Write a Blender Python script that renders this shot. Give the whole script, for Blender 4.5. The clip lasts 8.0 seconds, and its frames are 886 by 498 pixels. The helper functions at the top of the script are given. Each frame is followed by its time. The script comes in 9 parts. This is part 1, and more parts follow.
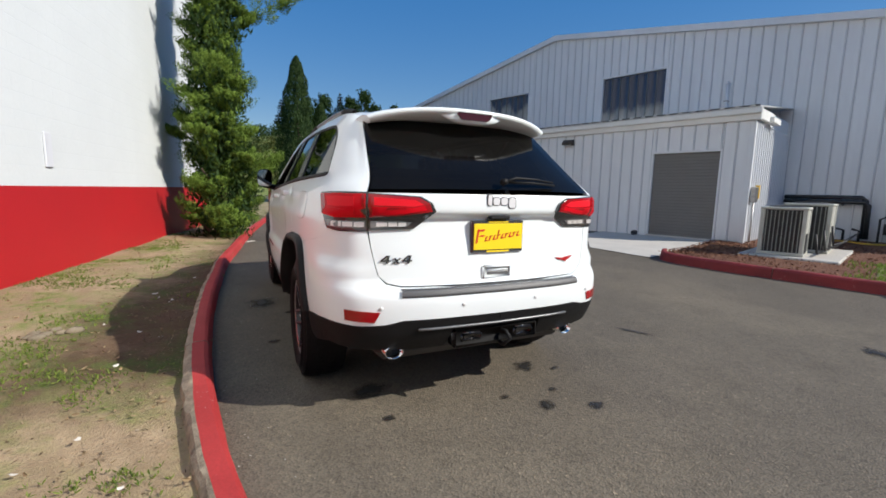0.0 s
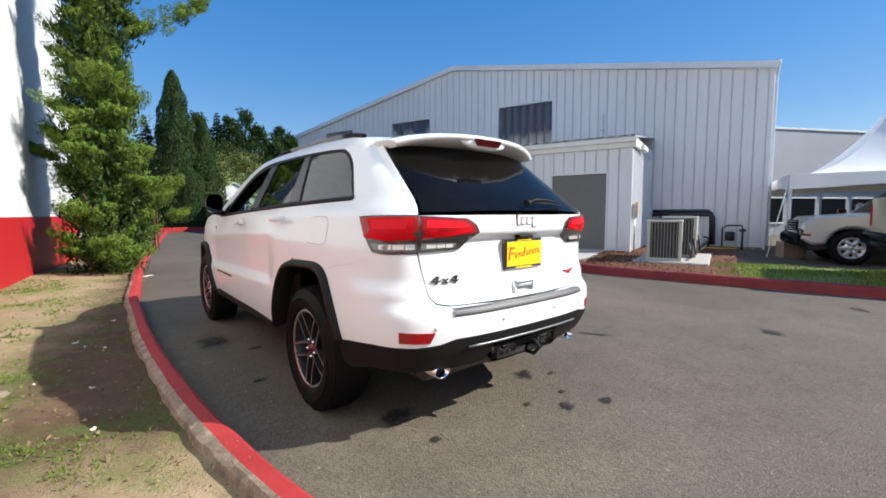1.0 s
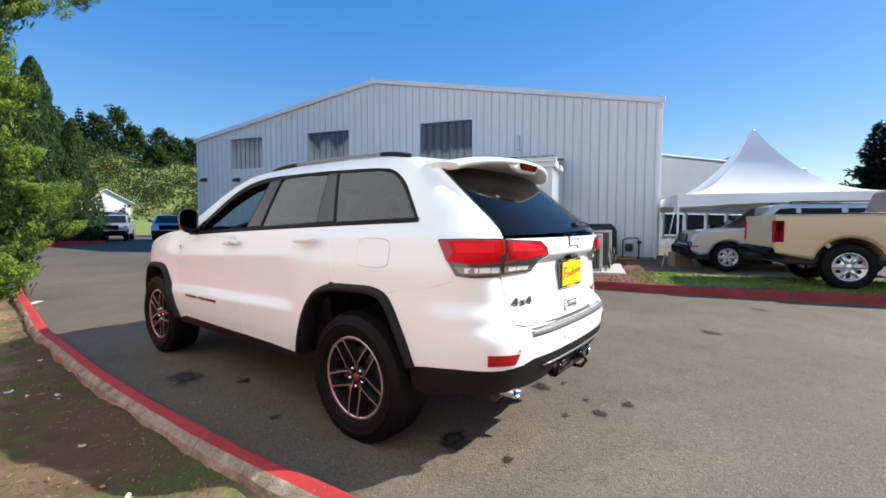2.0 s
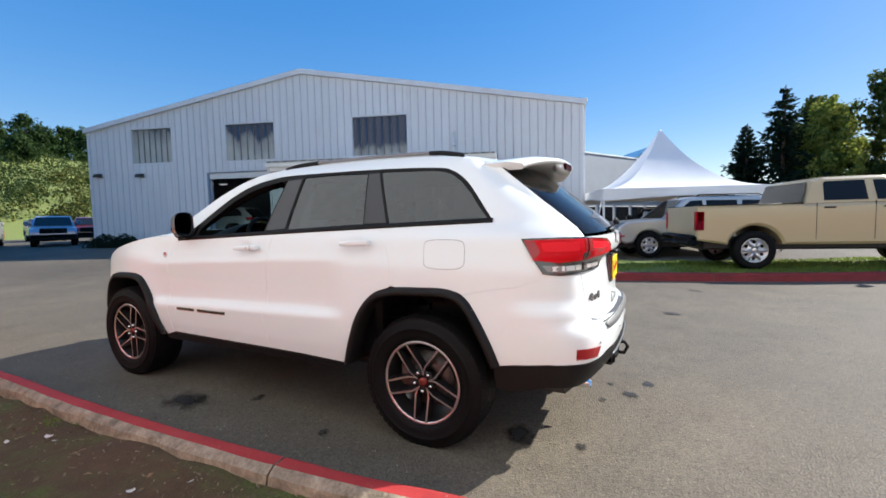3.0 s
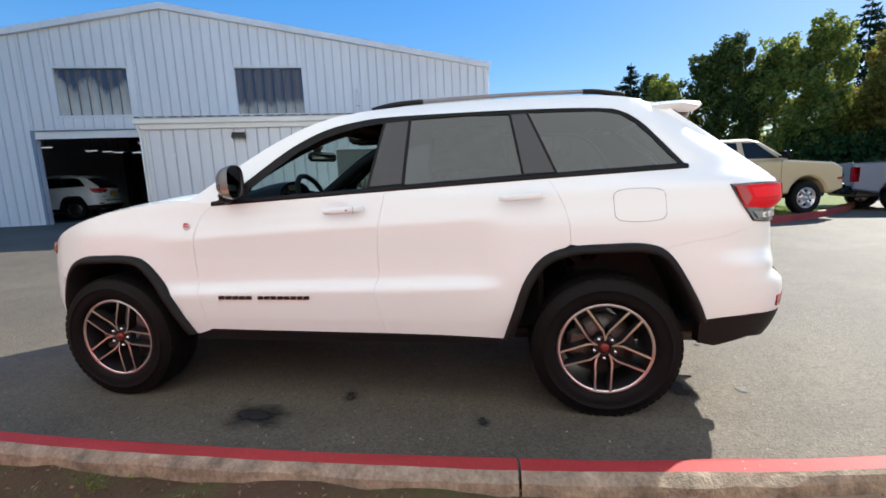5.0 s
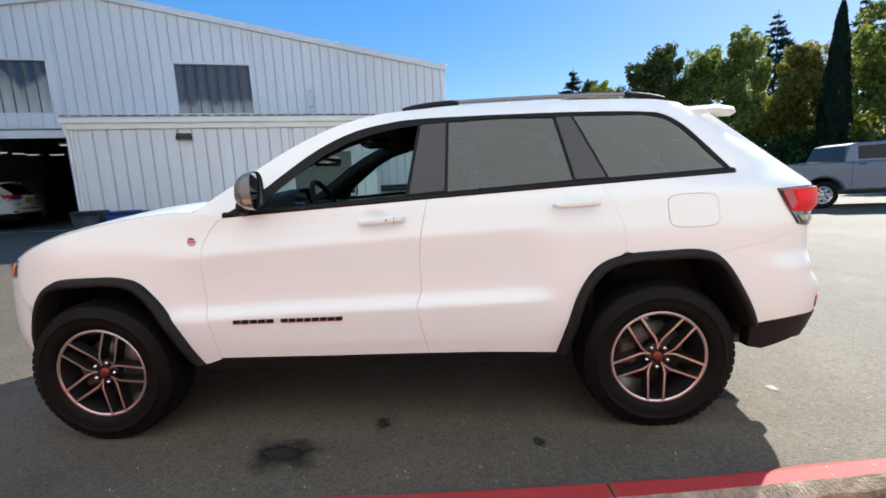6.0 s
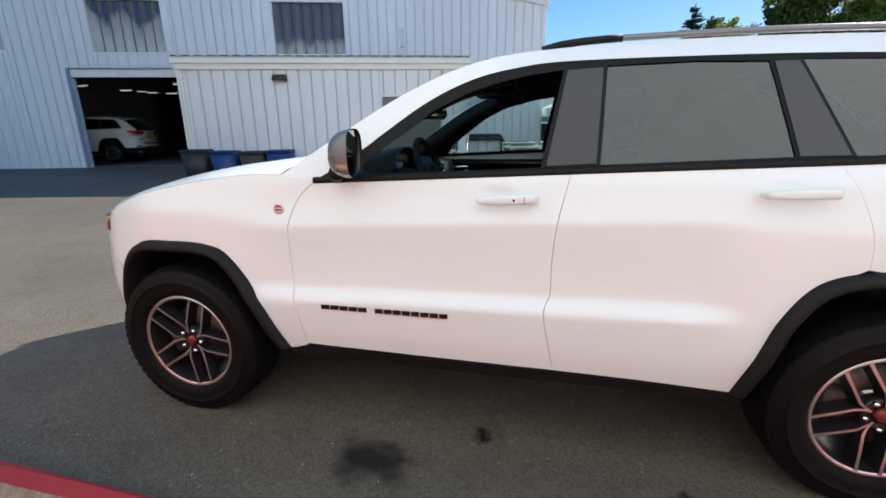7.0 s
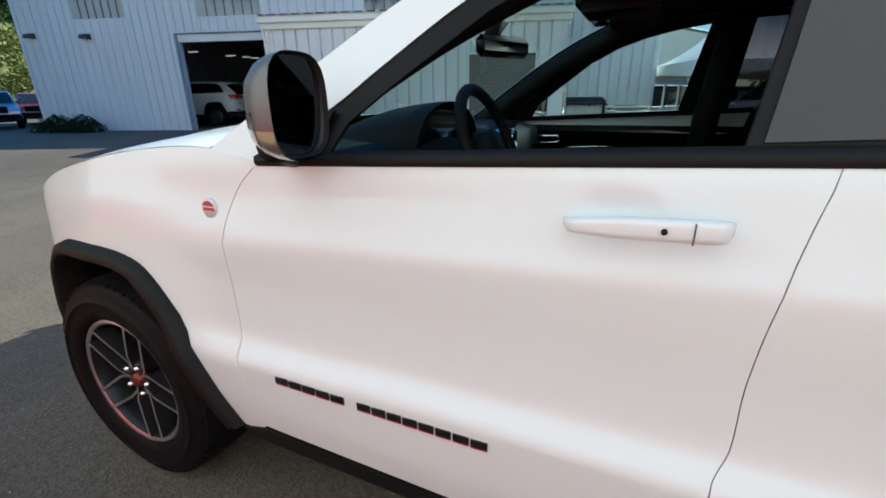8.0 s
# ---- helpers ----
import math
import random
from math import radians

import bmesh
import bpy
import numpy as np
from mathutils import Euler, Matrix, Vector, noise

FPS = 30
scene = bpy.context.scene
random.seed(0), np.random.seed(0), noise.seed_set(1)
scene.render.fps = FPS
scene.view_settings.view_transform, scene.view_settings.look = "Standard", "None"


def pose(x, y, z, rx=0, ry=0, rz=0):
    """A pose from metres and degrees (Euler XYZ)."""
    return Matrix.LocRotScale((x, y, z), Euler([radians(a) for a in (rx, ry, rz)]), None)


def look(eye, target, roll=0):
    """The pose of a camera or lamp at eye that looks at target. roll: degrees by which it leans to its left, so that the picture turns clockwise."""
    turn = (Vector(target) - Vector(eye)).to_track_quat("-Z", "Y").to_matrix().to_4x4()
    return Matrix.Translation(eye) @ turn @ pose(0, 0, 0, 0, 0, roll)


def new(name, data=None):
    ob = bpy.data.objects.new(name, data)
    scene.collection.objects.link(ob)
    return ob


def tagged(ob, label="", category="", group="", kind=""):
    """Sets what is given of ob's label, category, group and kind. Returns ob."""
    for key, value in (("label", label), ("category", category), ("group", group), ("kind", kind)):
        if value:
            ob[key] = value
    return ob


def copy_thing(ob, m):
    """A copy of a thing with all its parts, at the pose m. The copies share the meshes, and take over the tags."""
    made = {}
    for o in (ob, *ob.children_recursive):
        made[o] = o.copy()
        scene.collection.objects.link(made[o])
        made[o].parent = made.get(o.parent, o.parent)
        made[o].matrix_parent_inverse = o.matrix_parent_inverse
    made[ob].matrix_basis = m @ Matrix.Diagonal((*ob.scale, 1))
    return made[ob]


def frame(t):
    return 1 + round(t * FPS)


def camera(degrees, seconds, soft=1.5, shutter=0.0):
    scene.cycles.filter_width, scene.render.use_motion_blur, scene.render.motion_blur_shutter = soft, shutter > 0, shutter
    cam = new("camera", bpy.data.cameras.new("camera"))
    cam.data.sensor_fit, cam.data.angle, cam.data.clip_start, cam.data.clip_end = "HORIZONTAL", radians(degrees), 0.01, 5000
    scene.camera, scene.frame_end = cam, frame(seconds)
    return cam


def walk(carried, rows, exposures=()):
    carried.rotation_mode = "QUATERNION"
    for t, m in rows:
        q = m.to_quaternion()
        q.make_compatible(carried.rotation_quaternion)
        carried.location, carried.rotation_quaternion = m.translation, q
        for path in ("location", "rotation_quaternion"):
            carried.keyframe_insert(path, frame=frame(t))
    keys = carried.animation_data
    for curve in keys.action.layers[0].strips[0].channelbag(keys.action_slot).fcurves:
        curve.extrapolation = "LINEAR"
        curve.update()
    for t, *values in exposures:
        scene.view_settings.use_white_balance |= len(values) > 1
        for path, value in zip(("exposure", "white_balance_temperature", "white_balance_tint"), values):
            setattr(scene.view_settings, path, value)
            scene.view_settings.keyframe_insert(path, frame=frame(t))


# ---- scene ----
cam = camera(91.6, 8.0, 1.7)
PATH = [
    (0, (-1.179, -2.661, 1.21), (0.168, -1.206, 0.943), 1.2),
    (0.3, (-1.341, -2.524, 1.203), (0.106, -1.150, 1.061), 0.8),
    (0.5, (-1.492, -2.439, 1.202), (0.052, -1.178, 1.032), -0.2),
    (0.8, (-1.648, -2.269, 1.225), (-0.019, -1.123, 1.043), 0.1),
    (1, (-1.742, -2.134, 1.205), (-0.068, -1.051, 1.041), -0.2),
    (1.5, (-1.926, -1.718, 1.215), (-0.203, -0.717, 1.05), 1.8),
    (2, (-2.151, -1.334, 1.265), (-0.272, -0.657, 1.154), -0.0),
    (2.2, (-2.244, -1.187, 1.305), (-0.332, -0.615, 1.175), -0.6),
    (3.3, (-2.374, -0.241, 1.304), (-0.395, -0.016, 1.121), -1.3),
    (3.5, (-2.392, -0.069, 1.317), (-0.414, 0.116, 1.088), -1.6),
    (3.8, (-2.335, 0.183, 1.269), (-0.354, 0.365, 1.060), -3.3),
    (4, (-2.277, 0.371, 1.274), (-0.3, 0.515, 1.011), -2.4),
    (4.2, (-2.225, 0.539, 1.274), (-0.241, 0.635, 1.035), 0.2),
    (4.5, (-2.149, 0.791, 1.239), (-0.167, 0.719, 0.981), -0.6),
    (4.7, (-2.081, 0.938, 1.245), (-0.108, 0.77, 0.964), -1.9),
    (5.8, (-1.737, 1.494, 1.294), (0.171, 0.98, 0.983), -2.0),
    (6, (-1.7, 1.58, 1.301), (0.204, 1.05, 0.996), -2.8),
    (6.2, (-1.652, 1.639, 1.295), (0.255, 1.138, 0.959), -2.3),
    (6.5, (-1.533, 1.671, 1.328), (0.383, 1.277, 0.91), -2.1),
    (6.8, (-1.323, 1.677, 1.344), (0.618, 1.444, 0.925), -2.2),
    (7, (-1.167, 1.679, 1.376), (0.756, 1.509, 0.854), -0.7),
    (7.3, (-0.885, 1.678, 1.341), (1.036, 1.526, 0.805), -2.9),
    (7.5, (-0.706, 1.636, 1.34), (1.192, 1.505, 0.724), -4.3),
    (8, (-0.251, 1.524, 1.315), (1.624, 1.749, 0.657), -0.8),
]
walk(cam, [(t, look(eye, target, roll)) for t, eye, target, roll in PATH],
     exposures=[(0, -0.03, 6490, 10), (0.5, 0.17, 6460, 10), (1, 0.40, 6440, 10), (2, 0.59, 6430, 10), (3.5, 0.57, 6430, 9), (4.5, 0.68, 6410, 8), (6, 0.71, 6395, 7), (7, 0.73, 6355, 6), (8, 0.63, 6210, 2)])

# ---- world, sun ----
SUN = Vector((0.695, -1.272, 1.0)).normalized()
world = bpy.data.worlds.new("world")
scene.world = world
world.use_nodes = True
wn = world.node_tree
sky = wn.nodes.new("ShaderNodeTexSky")
sky.sky_type, sky.sun_disc = "NISHITA", False
sky.sun_elevation, sky.sun_rotation = math.asin(SUN.z), math.atan2(SUN.x, SUN.y)
sky.altitude, sky.air_density, sky.dust_density, sky.ozone_density = 50, 1.0, 0.2, 3.0
soft_sky = wn.nodes.new("ShaderNodeGamma")
soft_sky.inputs["Gamma"].default_value = 0.42
hue = wn.nodes.new("ShaderNodeHueSaturation")
hue.inputs["Saturation"].default_value = 2.35
hue.inputs["Hue"].default_value = 0.515
wn.links.new(sky.outputs[0], soft_sky.inputs["Color"])
wn.links.new(soft_sky.outputs[0], hue.inputs["Color"])
wn.links.new(hue.outputs[0], wn.nodes["Background"].inputs[0])
wn.nodes["Background"].inputs[1].default_value = 0.296
sun = new("sun", bpy.data.lights.new("sun", "SUN"))
sun.data.energy, sun.data.angle, sun.data.color = 5.7, radians(0.55), (1.0, 0.95, 0.87)
sun.matrix_world = look(SUN * 50, (0, 0, 0))


# ---- materials ----
def nd(tree, kind, **kw):
    n = tree.nodes.new("ShaderNode" + kind)
    for k, v in kw.items():
        if k in n.inputs:
            n.inputs[k].default_value = v
    return n


def ramp(tree, src, stops):
    r = tree.nodes.new("ShaderNodeValToRGB")
    el = r.color_ramp.elements
    while len(el) < len(stops):
        el.new(0.5)
    for e, (p, c) in zip(el, stops):
        e.position, e.color = p, (*c, 1)
    tree.links.new(src, r.inputs[0])
    return r.outputs[0]


def noise_out(tree, scale, detail=4.0, rough=0.55, stretch=None):
    tc = tree.nodes.new("ShaderNodeTexCoord")
    src = tc.outputs["Object"]
    if stretch:
        mp = tree.nodes.new("ShaderNodeMapping")
        mp.inputs["Scale"].default_value = stretch
        tree.links.new(src, mp.inputs[0])
        src = mp.outputs[0]
    n = tree.nodes.new("ShaderNodeTexNoise")
    n.inputs["Scale"].default_value, n.inputs["Detail"].default_value, n.inputs["Roughness"].default_value = scale, detail, rough
    tree.links.new(src, n.inputs["Vector"])
    return n.outputs["Fac"]


def mixc(tree, fac, a, b, mode="MIX"):
    m = tree.nodes.new("ShaderNodeMix")
    m.data_type, m.blend_type = "RGBA", mode
    for sock, v in ((m.inputs[0], fac), (m.inputs[6], a), (m.inputs[7], b)):
        if isinstance(v, (int, float)):
            sock.default_value = v
        elif isinstance(v, tuple):
            sock.default_value = (*v, 1)
        else:
            tree.links.new(v, sock)
    return m.outputs[2]


def bump_to(tree, bsdf, src, strength, dist=0.01):
    b = tree.nodes.new("ShaderNodeBump")
    b.inputs["Strength"].default_value, b.inputs["Distance"].default_value = strength, dist
    tree.links.new(src, b.inputs["Height"])
    tree.links.new(b.outputs[0], bsdf.inputs["Normal"])


def material(name, color, rough=0.5, metal=0.0, dark=0.85, scale=3.0, fine=40.0, fine_amt=0.12, bump=0.0, coat=0.0, ior=1.5, rnd=0.0, stretch=None):
    """A surface whose colour varies at two scales, with fine relief."""
    m = bpy.data.materials.new(name)
    m.use_nodes = True
    t = m.node_tree
    p = t.nodes["Principled BSDF"]
    a = noise_out(t, scale, 5, 0.6, stretch)
    b = noise_out(t, fine, 3, 0.6, stretch)
    col = ramp(t, a, [(0.3, tuple(c * dark for c in color)), (0.7, color)])
    col = mixc(t, fine_amt, col, ramp(t, b, [(0.3, (0.35,) * 3), (0.7, (1, 1, 1))]), "MULTIPLY")
    if rnd:
        oi = t.nodes.new("ShaderNodeObjectInfo")
        col = mixc(t, rnd, col, ramp(t, oi.outputs["Random"], [(0, (0.5,) * 3), (1, (1.0,) * 3)]), "MULTIPLY")
    t.links.new(col, p.inputs["Base Color"])
    p.inputs["Roughness"].default_value, p.inputs["Metallic"].default_value = rough, metal
    p.inputs["IOR"].default_value, p.inputs["Coat Weight"].default_value = ior, coat
    p.inputs["Coat Roughness"].default_value = 0.03
    if bump:
        bump_to(t, p, b, bump)
    return m


def plain(name, color, rough=0.4, metal=0.0, coat=0.0, emit=0.0, trans=0.0, ior=1.5, alpha=1.0):
    m = bpy.data.materials.new(name)
    m.use_nodes = True
    p = m.node_tree.nodes["Principled BSDF"]
    p.inputs["Base Color"].default_value = (*color, 1)
    p.inputs["Roughness"].default_value, p.inputs["Metallic"].default_value = rough, metal
    p.inputs["Coat Weight"].default_value, p.inputs["Coat Roughness"].default_value = coat, 0.03
    p.inputs["Transmission Weight"].default_value, p.inputs["IOR"].default_value = trans, ior
    if emit:
        p.inputs["Emission Color"].default_value = (*color, 1)
        p.inputs["Emission Strength"].default_value = emit
    return m


def thin_glass(name, tint, gloss=0.06, rough=0.0, dust=0.0):
    """A thin pane: clear or tinted straight through, with a mirror-like skin that grows at grazing angles."""
    m = bpy.data.materials.new(name)
    m.use_nodes = True
    t = m.node_tree
    t.nodes.remove(t.nodes["Principled BSDF"])
    tr, gl, mx = t.nodes.new("ShaderNodeBsdfTransparent"), t.nodes.new("ShaderNodeBsdfGlossy"), t.nodes.new("ShaderNodeMixShader")
    tr.inputs[0].default_value = (*tint, 1)
    gl.inputs["Roughness"].default_value = rough
    fr = t.nodes.new("ShaderNodeFresnel")
    fr.inputs[0].default_value = 1.5 + gloss * 4
    t.links.new(fr.outputs[0], mx.inputs[0])
    t.links.new(tr.outputs[0], mx.inputs[1])
    t.links.new(gl.outputs[0], mx.inputs[2])
    last = mx
    if dust:
        df, last = t.nodes.new("ShaderNodeBsdfDiffuse"), t.nodes.new("ShaderNodeMixShader")
        df.inputs[0].default_value = (0.40, 0.38, 0.35, 1)
        t.links.new(ramp(t, noise_out(t, 3.0, 4), [(0.3, (dust * 0.7,) * 3), (0.7, (dust * 1.3,) * 3)]), last.inputs[0])
        t.links.new(mx.outputs[0], last.inputs[1])
        t.links.new(df.outputs[0], last.inputs[2])
    t.links.new(last.outputs[0], t.nodes["Material Output"].inputs[0])
    return m


def ground_material():
    """Worn asphalt: grey binder with pale stone grains, broad tyre-polished and dusty patches, oil spots."""
    m = bpy.data.materials.new("asphalt")
    m.use_nodes = True
    t = m.node_tree
    p = t.nodes["Principled BSDF"]
    big, mid = noise_out(t, 0.32, 6, 0.65), noise_out(t, 2.2, 6, 0.65)
    grain = t.nodes.new("ShaderNodeTexVoronoi")
    grain.inputs["Scale"].default_value = 95
    tc = t.nodes.new("ShaderNodeTexCoord")
    t.links.new(tc.outputs["Object"], grain.inputs["Vector"])
    col = ramp(t, big, [(0.28, (0.110, 0.094, 0.073)), (0.52, (0.143, 0.122, 0.094)), (0.74, (0.195, 0.165, 0.122))])
    col = mixc(t, 0.5, col, ramp(t, mid, [(0.25, (0.55, 0.54, 0.52)), (0.5, (0.9, 0.9, 0.9)), (0.8, (1, 1, 1))]), "MULTIPLY")
    col = mixc(t, 0.62, col, ramp(t, grain.outputs["Color"], [(0.15, (0.48,) * 3), (0.6, (1.0,) * 3), (0.90, (1.15, 1.12, 1.08)), (0.97, (2.2, 2.1, 1.95)), (1.0, (3.0, 2.9, 2.7))]), "MULTIPLY")
    stones = t.nodes.new("ShaderNodeTexVoronoi")
    stones.inputs["Scale"].default_value = 44
    t.links.new(tc.outputs["Object"], stones.inputs["Vector"])
    col = mixc(t, 0.42, col, ramp(t, stones.outputs["Color"], [(0.05, (0.75,) * 3), (0.45, (1.0,) * 3), (0.93, (1.05,) * 3), (1.0, (1.9, 1.8, 1.65))]), "MULTIPLY")
    t.links.new(col, p.inputs["Base Color"])
    p.inputs["Roughness"].default_value = 0.74
    p.inputs["Specular IOR Level"].default_value = 0.28
    bump_to(t, p, grain.outputs["Distance"], 0.6, 0.006)
    return m


def soil_material(name, dirt, grass, amount, scale=1.1, bare=None):
    """Bare soil with a thin, patchy turf."""
    m = bpy.data.materials.new(name)
    m.use_nodes = True
    t = m.node_tree
    p = t.nodes["Principled BSDF"]
    patch, fine, mid = noise_out(t, scale, 5, 0.65), noise_out(t, 60, 4, 0.7), noise_out(t, 7, 5, 0.6)
    if bare:
        # trodden bare earth along the kerb, darkened with its grass for the shade there; straw and thin turf towards
        # the wall
        sep, dot, tc = t.nodes.new("ShaderNodeSeparateXYZ"), t.nodes.new("ShaderNodeVectorMath"), t.nodes.new("ShaderNodeTexCoord")
        dot.operation = "DOT_PRODUCT"
        dot.inputs[1].default_value = (1.8, -0.87, 0.0)
        t.links.new(tc.outputs["Object"], sep.inputs[0])
        t.links.new(tc.outputs["Object"], dot.inputs[0])
        off, low, add, mr = [t.nodes.new("ShaderNodeMath") for _ in range(3)] + [t.nodes.new("ShaderNodeMapRange")]
        off.operation, low.operation, add.operation = "ADD", "MINIMUM", "MULTIPLY_ADD"
        t.links.new(dot.outputs["Value"], off.inputs[0])
        off.inputs[1].default_value = 3.6
        t.links.new(off.outputs[0], low.inputs[0])
        t.links.new(sep.outputs["Y"], low.inputs[1])
        t.links.new(patch, add.inputs[0])
        add.inputs[1].default_value = 2.4
        t.links.new(low.outputs[0], add.inputs[2])
        mr.inputs[1].default_value, mr.inputs[2].default_value = 0.9, 2.0
        t.links.new(add.outputs[0], mr.inputs[0])
        dirt = mixc(t, mr.outputs[0], dirt, bare)
        grass = mixc(t, mr.outputs[0], grass, tuple(0.5 * c for c in grass))
    d = mixc(t, 0.6, dirt, ramp(t, mid, [(0.3, (0.5, 0.46, 0.42)), (0.7, (1.1, 1.1, 1.1))]), "MULTIPLY")
    g = mixc(t, 0.8, grass, ramp(t, fine, [(0.3, (0.4,) * 3), (0.7, (1.05,) * 3)]), "MULTIPLY")
    sel = ramp(t, patch, [(amount - 0.05, (0, 0, 0)), (amount + 0.12, (1, 1, 1))])
    sel = mixc(t, 1.0, sel, ramp(t, mid, [(0.38, (0.1,) * 3), (0.62, (1,) * 3)]), "MULTIPLY")
    col = mixc(t, sel, d, g)
    col = mixc(t, 0.35, col, ramp(t, fine, [(0.3, (0.4,) * 3), (0.7, (1.1,) * 3)]), "MULTIPLY")
    t.links.new(col, p.inputs["Base Color"])
    p.inputs["Roughness"].default_value = 0.95
    bump_to(t, p, fine, 0.8, 0.02)
    return m


def leaf_material(name, c1, c2, through_light=0.38):
    m = bpy.data.materials.new(name)
    m.use_nodes = True
    t = m.node_tree
    p = t.nodes["Principled BSDF"]
    ge = t.nodes.new("ShaderNodeNewGeometry")
    col = ramp(t, ge.outputs["Random Per Island"], [(0.1, c1), (0.9, c2)])
    col = mixc(t, 0.5, col, ramp(t, noise_out(t, 1.3, 3), [(0.3, (0.5,) * 3), (0.7, (1.1,) * 3)]), "MULTIPLY")
    t.links.new(col, p.inputs["Base Color"])
    p.inputs["Roughness"].default_value = 0.75
    p.inputs["Specular IOR Level"].default_value = 0.25
    tl = t.nodes.new("ShaderNodeBsdfTranslucent")
    t.links.new(col, tl.inputs[0])
    mx = t.nodes.new("ShaderNodeMixShader")
    mx.inputs[0].default_value = through_light
    t.links.new(p.outputs[0], mx.inputs[1])
    t.links.new(tl.outputs[0], mx.inputs[2])
    t.links.new(mx.outputs[0], t.nodes["Material Output"].inputs[0])
    return m


def kerb_paint(name="kerb_paint", c1=(0.34, 0.022, 0.022), c2=(0.49, 0.042, 0.040)):
    """Red kerb paint, faded and chipped down to concrete in places."""
    m = bpy.data.materials.new(name)
    m.use_nodes = True
    t = m.node_tree
    p = t.nodes["Principled BSDF"]
    a, b, c = noise_out(t, 2.0, 5, 0.6), noise_out(t, 25, 5, 0.7), noise_out(t, 90, 3)
    col = ramp(t, a, [(0.3, c1), (0.7, c2)])
    col = mixc(t, ramp(t, b, [(0.66, (0, 0, 0)), (0.72, (1, 1, 1))]), col, (0.45, 0.36, 0.3))
    col = mixc(t, 0.4, col, ramp(t, c, [(0.3, (0.6,) * 3), (0.7, (1.1,) * 3)]), "MULTIPLY")
    t.links.new(col, p.inputs["Base Color"])
    p.inputs["Roughness"].default_value = 0.7
    bump_to(t, p, b, 0.3, 0.006)
    return m


def wall_white():
    """White-painted masonry over a red-painted base course."""
    m = material("white_masonry_paint", (0.66, 0.685, 0.685), 0.75, dark=0.94, scale=0.8, fine=25, fine_amt=0.05)
    t = m.node_tree
    p = t.nodes["Principled BSDF"]
    br = t.nodes.new("ShaderNodeTexBrick")
    for k, v in (("Scale", 1.0), ("Brick Width", 0.4), ("Row Height", 0.2), ("Mortar Size", 0.006), ("Mortar Smooth", 0.4)):
        br.inputs[k].default_value = v
    tc = t.nodes.new("ShaderNodeTexCoord")
    sep, comb = t.nodes.new("ShaderNodeSeparateXYZ"), t.nodes.new("ShaderNodeCombineXYZ")
    t.links.new(tc.outputs["Object"], sep.inputs[0])
    t.links.new(sep.outputs["Y"], comb.inputs["X"])
    t.links.new(sep.outputs["Z"], comb.inputs["Y"])
    t.links.new(comb.outputs[0], br.inputs["Vector"])
    inv = t.nodes.new("ShaderNodeMath")
    inv.operation = "SUBTRACT"
    inv.inputs[0].default_value = 1.0
    t.links.new(br.outputs["Fac"], inv.inputs[1])
    bump_to(t, p, inv.outputs[0], 0.3, 0.004)
    base = p.inputs["Base Color"].links[0].from_socket
    t.links.new(mixc(t, br.outputs["Fac"], base, (0.615, 0.64, 0.645)), p.inputs["Base Color"])
    return m


PAINT = plain("white_car_paint", (0.770, 0.817, 0.825), 0.34, coat=0.6)
BLACKTRIM = material("black_plastic", (0.009, 0.009, 0.0095), 0.55, dark=0.8, scale=8, fine=300, bump=0.15)
GLOSSBLACK = plain("gloss_black_trim", (0.012, 0.012, 0.014), 0.12, coat=0.5)
SATINGREY = plain("pillar_film", (0.032, 0.032, 0.036), 0.26)
RUBBER = material("tyre_rubber", (0.0065, 0.0065, 0.007), 0.6, dark=0.75, scale=9, fine=120, bump=0.2)
RUBBERSEAL = plain("rubber_seal", (0.007, 0.007, 0.007), 0.6)
DARKRIM = plain("dark_rim_paint", (0.035, 0.036, 0.04), 0.3, 0.6)
MACHINED = material("machined_alloy", (0.66, 0.665, 0.68), 0.30, 0.9, dark=0.85, scale=20, fine=400, fine_amt=0.1)
DULLCHROME = plain("dull_chrome", (0.50, 0.50, 0.51), 0.25, 0.9)
CHROME = plain("chrome", (0.75, 0.75, 0.76), 0.08, 1.0)
STEEL = material("brushed_steel", (0.45, 0.44, 0.43), 0.4, 1.0, dark=0.7, scale=15, fine=200)
DISCSTEEL = material("worn_disc_steel", (0.20, 0.19, 0.18), 0.5, 0.8, dark=0.55, scale=25, fine=200)
REDLENS = plain("red_lens", (0.30, 0.002, 0.006), 0.2, coat=0.3)
REDLENS2 = plain("red_lens_bright", (0.56, 0.004, 0.012), 0.3)
BULBCELL = plain("bulb_reflector", (0.66, 0.63, 0.61), 0.3, 0.35, coat=0.4)
CLEARLENS = plain("clear_lens", (0.17, 0.16, 0.155), 0.2, 0.3, coat=1.0)
SMOKE = plain("smoked_lens_frame", (0.03, 0.03, 0.032), 0.15, coat=1.0)
LENSSHINE = plain("red_lens_shine", (0.74, 0.014, 0.026), 0.35)
REDMETAL = plain("red_badge_enamel", (0.36, 0.012, 0.015), 0.3)
BADGEROSE = plain("rose_badge_enamel", (0.46, 0.08, 0.10), 0.25, coat=0.5)
RAILGREY = plain("satin_graphite_rail", (0.20, 0.20, 0.21), 0.32, 0.5)
CAPRED = plain("dull_red_cap", (0.20, 0.035, 0.03), 0.35, 0.4)
ORANGE = plain("amber_lens", (0.75, 0.16, 0.02), 0.2, coat=1.0)
PRIVACY = thin_glass("privacy_glass", (0.085, 0.085, 0.09), 0.12)
CLEARGLASS = thin_glass("green_tinted_glass", (0.54, 0.70, 0.66), 0.02)
